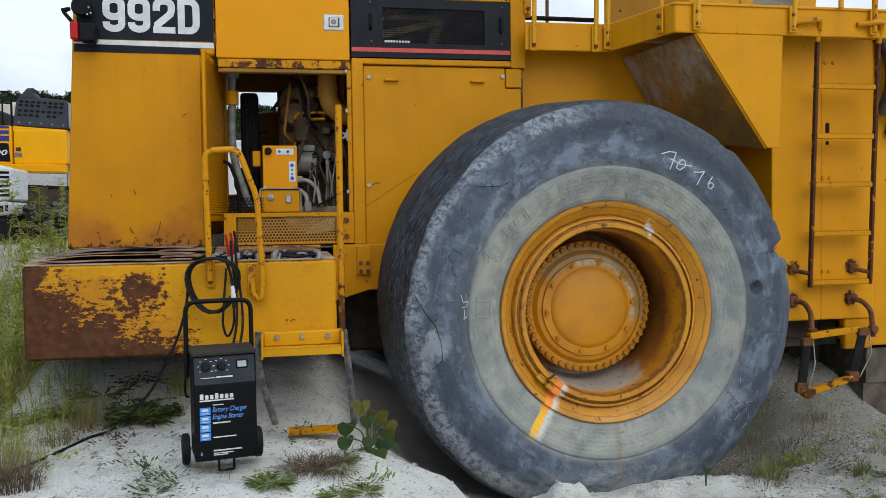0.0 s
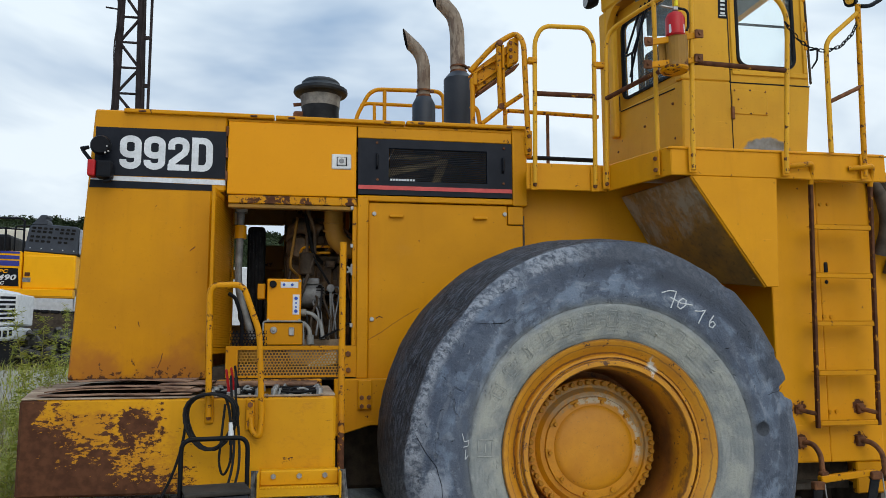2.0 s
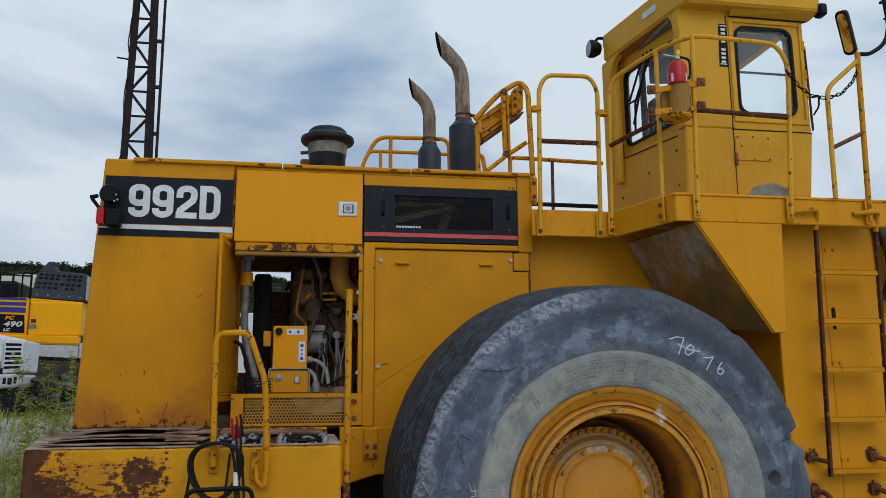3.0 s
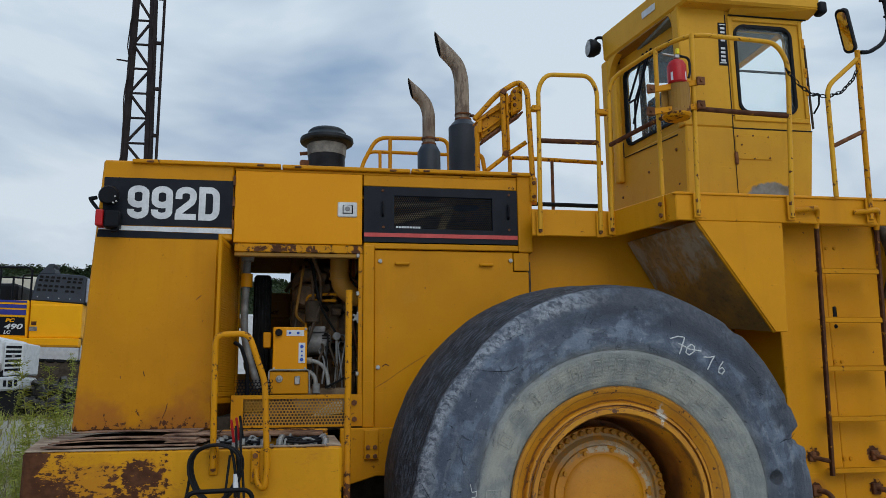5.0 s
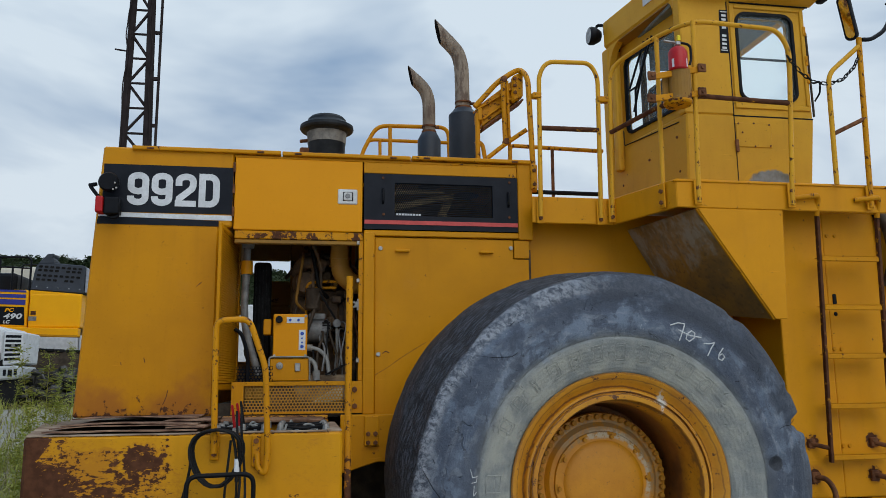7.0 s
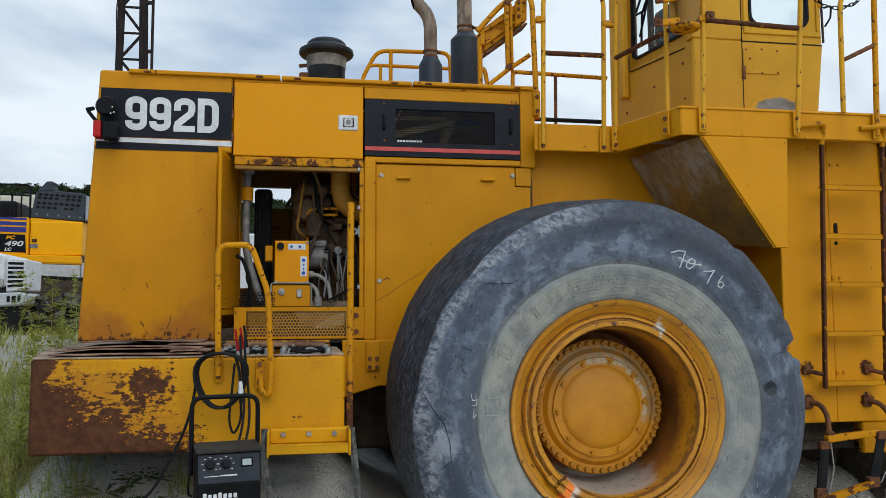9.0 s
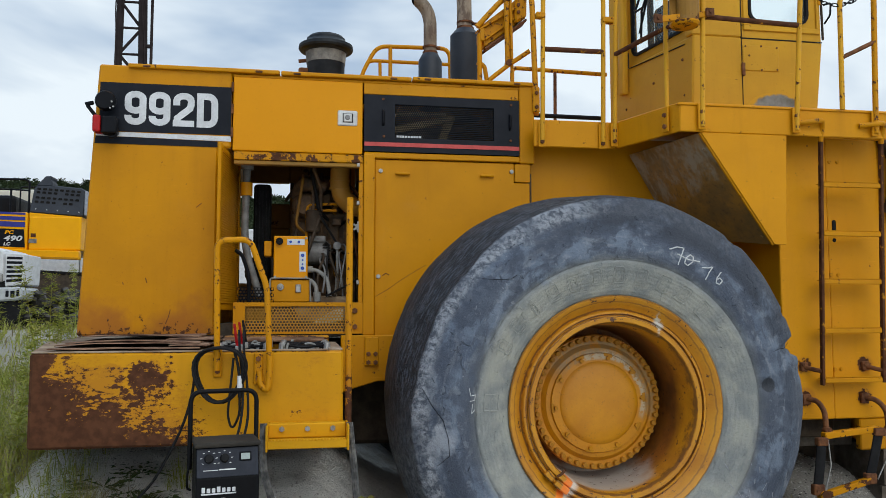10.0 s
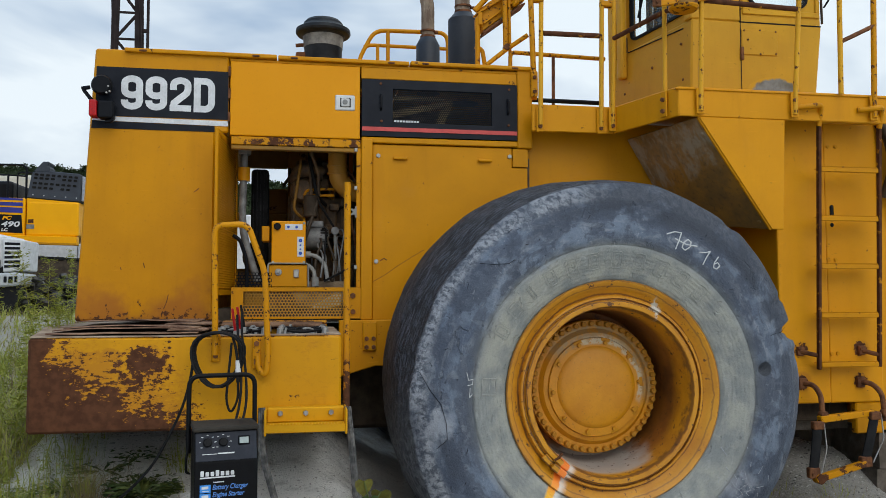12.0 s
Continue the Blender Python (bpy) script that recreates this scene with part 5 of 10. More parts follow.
for k in range(11):
    m4 = wall_frame(152 - k * 10.4, 0.800)
    wide = (0.034, 0.036, 0.014, 0.036, 0.037, 0.033, 0.032, 0.034, 0.038, 0.036, 0.032)[k]
    for sx in (1.0, 0.55):
        ring4 = [Vector((a, -0.0012, c)) for a, c in rounded_rect(-wide * sx, wide * sx, -0.050 * (0.35 + 0.65 * sx), 0.050 * (0.35 + 0.65 * sx), 0.012 * sx, 3)]
        tube(bm, [m4 @ p for p in ring4 + ring4[:1]], 0.0019, 5)
part("moulded_mark", bm, M_MOULD, wheel, "raised moulded blocks round the tyre wall")
bm = bmesh.new()
m4 = wall_frame(176, 0.79)
for xa, xb, za, zb in ((-0.05, 0.05, 0.044, 0.05), (-0.05, 0.05, -0.05, -0.044), (-0.05, -0.044, -0.05, 0.05), (0.044, 0.05, -0.05, 0.05), (-0.025, 0.025, -0.006, 0.0)):
    box(bm, xa, xb, -0.003, 0.006, za, zb, 0.001, 1, m4)
part("moulded_plate", bm, M_MOULD, wheel)
M_CHALK = plain("chalk", (0.60, 0.61, 0.61), 0.9, 0, 0.2, 40)


def chalk(strokes, name, wide=0.0040, mat=None, label="white chalk figures"):
    bm = bmesh.new()
    for st in strokes:
        pts = []
        for (x0, z0), (x1, z1) in zip(st, st[1:]):
            for i in range(5):
                x, z = x0 + (x1 - x0) * i / 5, z0 + (z1 - z0) * i / 5
                pts.append((x, wall_y(math.hypot(x, z - AZ)) - 0.002, z))
        pts.append((st[-1][0], wall_y(math.hypot(st[-1][0], st[-1][1] - AZ)) - 0.002, st[-1][1]))
        tube(bm, pts, wide, 5)
    return part(name, bm, mat or M_CHALK, wheel, label)


chalk([[(0.318, 2.158), (0.37, 2.172), (0.415, 2.166), (0.395, 2.12), (0.372, 2.065)],
       [(0.455, 2.125), (0.425, 2.105), (0.415, 2.075), (0.435, 2.06), (0.468, 2.08), (0.475, 2.11), (0.455, 2.125)],
       [(0.37, 2.13), (0.44, 2.095), (0.515, 2.083)]], "chalk_seventy")
chalk([[(0.528, 2.048), (0.565, 2.045), (0.60, 2.052), (0.575, 2.02), (0.548, 1.972)],
       [(0.655, 2.02), (0.625, 1.985), (0.618, 1.955), (0.64, 1.945), (0.66, 1.965), (0.645, 1.985), (0.625, 1.975)]], "chalk_seventy_six")
chalk([[(-0.925, 1.345), (-0.915, 1.30), (-0.885, 1.305), (-0.89, 1.275), (-0.92, 1.27)], [(-0.905, 1.255), (-0.91, 1.20), (-0.89, 1.22)]], "chalk_scrawl", 0.0022)
# a torn flap's outline, short cuts and a burst of scuffs in the rubber
M_CUT = plain("cut_rubber", (0.010, 0.011, 0.014), 0.8, 0, 0.3, 20)
chalk([[(-1.19, 1.345), (-1.135, 1.245), (-1.075, 1.165), (-1.045, 1.06), (-1.038, 0.965), (-1.10, 0.912), (-1.19, 0.895)]], "torn_flap_edge", 0.0016, M_CUT, "dark outline of a torn flap of rubber")
chalk([[(-0.84, 1.974), (-0.76, 1.968), (-0.67, 1.972), (-0.636, 1.995)]], "rubber_cut", 0.0015, M_CUT, "short dark cut in the rubber")
chalk([[(0.99, 1.535), (1.03, 1.55), (1.07, 1.553), (1.115, 1.585)]], "torn_lip", 0.0016, M_CUT, "dark torn lip beside the missing chunk")
cut_rnd = random.Random(17)
for k in range(16):
    a, q = radians(cut_rnd.uniform(18, 215)), cut_rnd.uniform(0.96, 1.19)
    t0, ln = a + cut_rnd.choice((0.5, 1.0, 1.57, 2.2)) + cut_rnd.uniform(-0.4, 0.4), cut_rnd.uniform(0.012, 0.045)
    x0, z0 = q * math.cos(a), AZ + q * math.sin(a)
    x1, z1 = x0 + ln * math.cos(t0), z0 + ln * math.sin(t0)
    chalk([[(x0, z0), ((x0 + x1) / 2 + cut_rnd.uniform(-0.004, 0.004), (z0 + z1) / 2), (x1, z1)]], "rubber_cut", cut_rnd.uniform(0.0009, 0.0017), M_CUT, "short dark cut in the rubber")
M_SCRATCH = plain("scratched_rubber", (0.36, 0.375, 0.40), 0.85, 0, 0.3, 20)
for k in range(34):
    x0, z0 = 0.775 + cut_rnd.gauss(0, 0.075), 0.64 + cut_rnd.gauss(0, 0.075)
    t0, ln = cut_rnd.choice((0.9, 1.5, 2.2, 0.4)) + cut_rnd.uniform(-0.3, 0.3), cut_rnd.uniform(0.015, 0.06)
    chalk([[(x0, z0), (x0 + ln * math.cos(t0), z0 + ln * math.sin(t0))]], "scuff_mark", cut_rnd.uniform(0.0010, 0.0022), M_SCRATCH, "pale scuff on the rubber")
# far rear wheel and axle
far = wheel.copy()
scene.collection.objects.link(far)
far.matrix_basis = pose(0, 4.5, 0) @ Matrix.Diagonal((1, -1, 1, 1))
for o in list(wheel.children):
    if o.name.split(".")[0] in ("tyre", "rim"):
        q = o.copy()
        scene.collection.objects.link(q)
        q.parent = far
bm = lathe(bmesh.new(), [(0.5, 0.0005), (0.5, 0.34), (0.9, 0.34), (1.3, 0.26), (1.9, 0.3), (2.6, 0.3), (3.2, 0.26), (3.6, 0.34), (4.0, 0.34), (4.0, 0.0005)], (AX, 0, AZ), "y", 32)
part("rear_axle", bm, M_DARK, loader, smooth=True)

# ---- platform, fender box and side tank ----
DY, DZ0, DZ1 = 0.40, 3.008, 3.212
bm = prism(bmesh.new(), [(0.655, DY + 0.02), (2.32, DY + 0.02), (2.32, 2.9), (-0.14, 2.9), (-0.14, 1.09), (0.44, 1.09)], 3.15, 3.19, "z", 0.004)
deck = part("platform", bm, M_FADE, loader, "yellow steel walkway platform under the cab")
for name, a, b4 in (("platform_edge", (0.655, DY), (2.32, DY)), ("platform_edge", (0.446, 1.05), (0.655, DY)), ("platform_edge", (-0.19, 1.05), (0.446, 1.05))):
    part(name, slab(bmesh.new(), [(*a, DZ0), (*b4, DZ0), (*b4, DZ1), (*a, DZ1)], 0.02, 0.006), M_FADE, deck)
bm = slab(bmesh.new(), [(0.63, DY - 0.01, DZ1 - 0.012), (2.33, DY - 0.01, DZ1 - 0.012), (2.33, DY + 0.10, DZ1 + 0.004), (0.66, DY + 0.10, DZ1 + 0.004)], 0.012)
part("platform_lip", bm, M_YEL_EDGE, deck)


def clip_plate(x, y, z0, z1, parent, rz=0.0):
    m4 = pose(x, y, 0, 0, 0, rz)
    c = part("rail_clip", box(bmesh.new(), -0.028, 0.028, -0.014, 0.0, z0, z1, 0.006, 2, m4), M_FADE, parent)
    t = bmesh.new()
    bolt(t, 0, -0.014, z0 + 0.04, 0.017, 0.014), bolt(t, 0, -0.014, z1 - 0.06, 0.017, 0.014)
    bmesh.ops.transform(t, matrix=m4, verts=t.verts[:])
    part("bolt", t, M_RUST, c)


# fender box: sloping dark underside, flat yellow face
fy, ry = 0.42, 1.25
tri_f = [(0.804, fy, 3.006), (1.448, fy, 3.006), (1.418, fy, 2.241), (1.328, fy, 2.241)]
tri_b = [(0.64, ry, 3.006), (1.448, ry, 3.006), (1.418, ry, 2.36), (1.02, ry, 2.36)]
fender = part("fender_box", slab(bmesh.new(), tri_f, 0.02, 0.004), M_FADE, loader, "yellow fender box with a dusty sloping underside")
part("fender_underside", slab(bmesh.new(), [tri_f[0], tri_f[3], tri_b[3], tri_b[0]], -0.015, 0.003), M_UNDER, fender)
part("fender_bottom", slab(bmesh.new(), [tri_f[3], tri_f[2], tri_b[2], tri_b[3]], -0.012, 0.003), M_UNDER, fender)
part("fender_flange", tube(bmesh.new(), [tri_f[0], tri_f[3]], 0.012, 6), M_YEL_EDGE, fender)
bm = bmesh.new()
for x, z in ((1.425, 2.90), (1.415, 2.45), (1.335, 2.30), (1.08, 2.64)):
    bolt(bm, x - 0.01, fy - 0.001, z, 0.013, 0.01)
part("bolt", bm, M_RUST, fender)
bm = bmesh.new()
sl = Vector(tri_f[3]) - Vector(tri_f[0])
for u, w in ((0.13, 0.06), (0.13, 0.45), (0.52, 0.2), (0.52, 0.6), (0.92, 0.06), (0.92, 0.4)):
    p = Vector(tri_f[0]) + sl * u + (Vector(tri_b[0]) - Vector(tri_f[0])) * w
    t = bmesh.new()
    bmesh.ops.create_uvsphere(t, u_segments=8, v_segments=5, radius=0.014)
    join(bm, t, Matrix.Translation(p))
part("rivet", bm, M_UNDER, fender)

# tank wall behind the ladder
def bracket_rust(n, l, v):
    x, z = axis_value(n, l, v, 0), axis_value(n, l, v, 2)
    best = None
    for px0, pz0 in ((1.655, 1.395), (2.145, 1.395), (1.668, 1.165), (2.13, 1.165)):
        d = calc(n, l, "SQRT", calc(n, l, "ADD", calc(n, l, "POWER", calc(n, l, "SUBTRACT", x, px0), 2.0), calc(n, l, "POWER", calc(n, l, "SUBTRACT", z, pz0), 2.0)))
        f = ramp(n, l, d, 0.105, 0.03, -0.25, 0.12)
        best = f if best is None else calc(n, l, "MAXIMUM", best, f)
    return best


M_TANK = painted("tank_paint", (0.655, 0.277, 0.004), (0.58, 0.240, 0.004), chips=0.1, chip_scale=30, rust_where=bracket_rust, streaks=0.15, dust=0.03)
bm = box(bmesh.new(), 1.50, 1.893, 0.612, 1.25, 1.012, 3.145, 0.012, 2)
tank = part("side_tank", bm, M_TANK, loader, "flat yellow tank wall behind the ladder")
part("tank_panel", box(bmesh.new(), 1.896, 2.325, 0.62, 1.25, 1.012, 3.145, 0.010, 2), M_TANK, tank)
bm = box(bmesh.new(), 2.332, 2.95, 0.65, 1.6, 0.80, 3.145, 0.012, 2)
part("front_frame_plate", bm, M_FADE, loader)
# added dark sheet closing off the bright view under the loader
part("dark_backing_plate", box(bmesh.new(), 1.30, 2.75, 1.62, 1.70, 0.25, 1.30, 0.01), M_DARK, loader)
bm = box(bmesh.new(), 2.10, 2.33, 0.63, 0.69, 0.785, 1.01, 0.01)
part("tank_foot", bm, M_YEL_EDGE, tank)
bm = box(bmesh.new(), 1.56, 2.085, 0.90, 1.2, 0.84, 1.008, 0.01)
part("tank_underside", bm, M_DARK, tank)
bm = bmesh.new()
tube(bm, [(2.34, 0.62, 3.10), (2.40, 0.56, 2.95), (2.42, 0.54, 2.72), (2.38, 0.60, 2.50)], 0.045, 10, 0.1)
tube(bm, [(2.44, 0.62, 3.10), (2.50, 0.57, 2.90), (2.50, 0.55, 2.6), (2.46, 0.62, 2.36)], 0.04, 10, 0.1)
part("hydraulic_hose", bm, M_DARK, loader, smooth=True)
bm = bmesh.new()
for x, z in ((1.926, 2.874), (1.991, 2.875), (1.906, 2.045), (1.963, 2.044), (1.878 + 0.03, 1.365), (1.938 + 0.02, 1.366)):
    bolt(bm, x, 0.62, z, 0.015, 0.010)
part("bolt", bm, M_YEL_CHIP, tank)
part("drain_hole", lathe(bmesh.new(), disc_prof(-0.006, 0.01, 0.015), (1.945, 0.62, 2.298), "y", 14), M_BLACK, tank)
bm = box(bmesh.new(), 1.930, 1.960, 0.612, 0.63, 2.325, 2.445, 0.014, 3)
part("sight_slot", bm, M_BLACK, tank)


# ---- ladder ----
def lad_y(z):
    return 0.42 + (3.03 - z) / 1.75 * 0.08


M_RAILRUST = painted("rail_paint_mostly_rusted", (0.50, 0.22, 0.012), chips=1.75, chip_scale=18)
ladder = new("ladder")
ladder.parent, ladder.matrix_parent_inverse = loader, world_of(loader).inverted()
ladder["label"] = "yellow access ladder with rusted side rails"
for x, zb in ((1.736, 1.262), (2.214, 1.275)):
    bm = slab(bmesh.new(), [(x - 0.011, lad_y(zb), zb), (x + 0.011, lad_y(zb), zb), (x + 0.011, lad_y(3.04), 3.04), (x - 0.011, lad_y(3.04), 3.04)], 0.034, 0.003)
    part("side_rail", bm, M_RAILRUST, ladder, "rusted flat side rail")
for z in (3.030, 2.685, 2.338, 1.998, 1.652, 1.304):
    y = lad_y(z)
    bm = box(bmesh.new(), 1.749, 2.201, y + 0.004, y + 0.03, z - 0.026, z + 0.006, 0.004)
    box(bm, 1.749, 2.201, y + 0.012, y + 0.09, z - 0.002, z + 0.006, 0.002)
    for k in range(28):
        box(bm, 1.760 + k * 0.0157, 1.769 + k * 0.0157, y + 0.006, y + 0.016, z + 0.005, z + 0.014, 0)
    part("rung", bm, M_YEL_EDGE, ladder, "yellow serrated rung")
for x, d in ((1.66, 0.06), (2.14, 0.06)):
    part("top_bracket", tube(bmesh.new(), [(x - 0.13, DY - 0.01, 3.095), (x - 0.03, DY - 0.05, 3.10), (x + 0.04, DY - 0.04, 3.115), (x + 0.066, DY + 0.0, 3.08), (x + 0.068, DY + 0.03, 2.98)], 0.019, 10, 0.04), M_YEL_CHIP, ladder, smooth=True)
for x, reach in ((1.655, 0.085), (2.145, 0.07)):
    bm = box(bmesh.new(), x - 0.03, x + 0.026, 0.592, 0.622, 1.355, 1.42, 0.008, 2)
    tube(bm, [(x, 0.6, 1.385), (x + reach * 0.5, 0.55, 1.37), (x + reach, 0.515, 1.36)], 0.016, 8, 0.03)
    bolt(bm, x - 0.016, 0.592, 1.40, 0.011, 0.010)
    part("lower_bracket", bm, M_RUST, ladder, smooth=30)
for x, reach in ((1.668, 0.03), (2.130, 0.05)):
    bm = box(bmesh.new(), x - 0.034, x + 0.026, 0.592, 0.622, 1.12, 1.195, 0.008, 2)
    tube(bm, [(x, 0.6, 1.16), (x + 0.035, 0.54, 1.155), (x + reach + 0.025, 0.49, 1.09), (x + reach + 0.01, 0.45, 0.90)], 0.0185, 10, 0.05)
    lathe(bm, disc_prof(-0.022, 0.022, 0.03), (x + reach + 0.012, 0.45, 0.955), "y", 14)
    part("step_hanger", bm, M_RUST, ladder, smooth=30)
for x, z0, z1, dx in ((1.590, 0.60, 0.875, -0.036), (2.031, 0.66, 0.93, -0.078)):
    t = bmesh.new()
    tube(t, [(x + dx + 0.037, 0.405, z0 - 0.02), (x + dx * 0.5 + 0.040, 0.398, (z0 + z1) / 2), (x + 0.045, 0.415, z1 + 0.02)], 0.036, 12, 0.05, radii=None)
    bmesh.ops.scale(t, vec=(1, 0.45, 1), space=Matrix.Translation((0, -0.405, 0)), verts=t.verts[:])
    st = part("rubber_strap", t, M_RUBBER, ladder, "worn black rubber step strap", smooth=True)
    part("strap_cable", tube(bmesh.new(), [(x + 0.088, 0.40, z1 + 0.03), (x + 0.094, 0.385, (z0 + z1) / 2), (x + dx + 0.085, 0.39, z0 - 0.03)], 0.005, 6, 0.03), M_STEEL, st)
    t = box(bmesh.new(), x + dx - 0.004, x + dx + 0.078, 0.382, 0.43, z0 - 0.062, z0 + 0.012, 0.010, 2)
    bolt(t, x + dx + 0.02, 0.382, z0 - 0.03, 0.012, 0.010)
    part("strap_clamp", t, M_RUST, st)
    part("strap_clamp", box(bmesh.new(), x + 0.004, x + 0.086, 0.385, 0.435, z1 - 0.01, z1 + 0.045, 0.010, 2), M_RUST, st)
bm = slab(bmesh.new(), [(1.665, 0.41, 0.905), (2.085, 0.41, 0.945), (2.085, 0.41, 0.985), (1.665, 0.41, 0.95)], 0.05, 0.004)
part("hanging_step", bm, M_YEL_CHIP, ladder)
bm = slab(bmesh.new(), [(1.63, 0.37, 0.515), (1.975, 0.37, 0.605), (1.975, 0.37, 0.645), (1.63, 0.37, 0.558)], 0.05, 0.004)
lathe(bm, disc_prof(-0.03, 0.03, 0.034), (1.625, 0.395, 0.535), "y", 16)
part("bottom_step", bm, M_HEAD, ladder, "rust-scabbed yellow bottom step")

# ---- cab ----
CY = 0.85
rear = [(0.99, CY), (0.80, 1.95)]
t = bmesh.new()
low = [t.verts.new((x, y, 3.19)) for x, y in ((0.978, CY), (2.005, CY), (2.005, 1.95), (0.79, 1.95))]
high = [t.verts.new((x, y, 3.862)) for x, y in ((1.0, CY), (2.078, CY), (2.078, 1.95), (0.81, 1.95))]
t.faces.new(low[::-1]), t.faces.new(high)
for i in range(4):
    t.faces.new((low[i], low[(i + 1) % 4], high[(i + 1) % 4], high[i]))
bmesh.ops.bevel(t, geom=t.edges[:], offset=0.012, segments=1, affect="EDGES")
cab = part("cab_body", t, M_CABY, loader, "yellow operator cab with framed windows")


def glass_material():
    m, n, l, b, v = shader("cab_glass")
    b.inputs["Base Color"].default_value = (0.80, 0.93, 0.93, 1)
    b.inputs["Roughness"].default_value = 0.03
    b.inputs["Transmission Weight"].default_value = 0.92
    b.inputs["IOR"].default_value = 1.3
    return m


M_GLASS = glass_material()


def window(corners, at, mat_frame, parent, r, rim, thick=0.03):
    """Rounded rubber-framed pane in a wall; at maps (u, w, d) to the world."""
    x0, x1, z0, z1 = corners
    inner, outer = rounded_rect(x0, x1, z0, z1, r), rounded_rect(x0 - rim, x1 + rim, z0 - rim, z1 + rim, r + rim)
    t = bmesh.new()
    k = len(inner)
    rings = [[t.verts.new(at(u, w, d)) for u, w in o] for o, d in ((outer, 0.0), (outer, -0.016), (inner, -0.016), (inner, thick))]
    for a, b4 in zip(rings, rings[1:]):
        for i in range(k):
            t.faces.new((a[i], a[(i + 1) % k], b4[(i + 1) % k], b4[i]))
    fr = part("window_seal", t, mat_frame, parent, "black rubber window seal")
    t = bmesh.new()
    t.faces.new([t.verts.new(at(u, w, 0.006)) for u, w in inner])
    p = part("pane", t, M_GLASS, fr)
    p.visible_shadow = False
    return fr


def wall_with_hole(bm, x0, x1, z0, z1, hole, r, at, thick):
    hx0, hx1, hz0, hz1 = hole
    inner = rounded_rect(hx0, hx1, hz0, hz1, r)
    k = len(inner)
    cx, cz = (hx0 + hx1) / 2, (hz0 + hz1) / 2
    outer = []
    q = k // 4
    for i, (u, w) in enumerate(inner):
        c = ((x1, z1), (x0, z1), (x0, z0), (x1, z0))[i // q]
        outer.append(c)
    for d in (0.0, thick):
        iv = [bm.verts.new(at(u, w, d)) for u, w in inner]
        cv = [bm.verts.new(at(*c, d)) for c in ((x1, z1), (x0, z1), (x0, z0), (x1, z0))]
        for s in range(4):
            seg = iv[s * q:(s + 1) * q]
            for a, b4 in zip(seg, seg[1:]):
                bm.faces.new((cv[s], a, b4))
            bm.faces.new((cv[s], seg[-1], iv[((s + 1) * q) % k], cv[(s + 1) % 4]))
    return bm


side_at = lambda u, w, d: (u, CY + d, w)
bm = bmesh.new()
WX0, WX1, WZ0, WZ1 = 1.475, 1.935, 4.00, 4.70
wall_with_hole(bm, 1.40, 2.062, 3.862, 4.87, (WX0, WX1, WZ0, WZ1), 0.07, side_at, 0.05)
box(bm, 0.99, 1.405, CY, CY + 0.06, 3.862, 4.87, 0.01)
part("cab_side", bm, M_CABY, cab)
window((WX0, WX1, WZ0, WZ1), side_at, M_BLACK, cab, 0.07, 0.022)
part("window_bar", box(bmesh.new(), WX0, WX1, CY + 0.008, CY + 0.02, 4.335, 4.347, 0), M_BLACK, cab)
# door seam, hinges, hatch
bm = bmesh.new()
for a in ((1.390, 1.396, 3.215, 4.80), (1.40, 2.06, 3.955, 3.960)):
    box(bm, a[0], a[1], CY - 0.003, CY + 0.02, a[2], a[3], 0)
box(bm, 1.395, 2.07, CY - 0.003, CY + 0.01, 3.852, 3.860, 0)
part("door_seam", bm, M_BLACK, cab)
bm = bmesh.new()
for a in ((1.41, 2.052, 3.918, 3.958), (1.41, 1.45, 3.958, 4.78), (2.022, 2.050, 3.958, 4.78), (1.45, 2.022, 4.75, 4.785)):
    box(bm, a[0], a[1], CY - 0.014, CY, a[2], a[3], 0.004)
part("door_frame", bm, M_CABY, cab)
bm = bmesh.new()
for z in (4.15, 4.30, 4.55):
    box(bm, 2.035, 2.062, CY - 0.02, CY + 0.005, z, z + 0.08, 0.004)
part("hinge", bm, M_YEL_EDGE, cab)
bm = box(bmesh.new(), 1.400, 1.697, CY - 0.008, CY + 0.002, 3.605, 3.800, 0.004)
part("hatch", bm, M_CABY, cab, "small yellow hatch cover")
bm = box(bmesh.new(), 1.385, 1.41, CY - 0.022, CY, 3.56, 3.66, 0.004)
part("hatch_catch", bm, M_RUST, cab)
bm = bmesh.new()
for x, z in ((1.42, 3.79), (1.55, 3.797), (1.68, 3.79), (1.68, 3.62), (1.55, 3.612), (1.45, 3.72)):
    bolt(bm, x, CY - 0.008, z, 0.008, 0.005)
part("bolt", bm, M_RUST, cab)


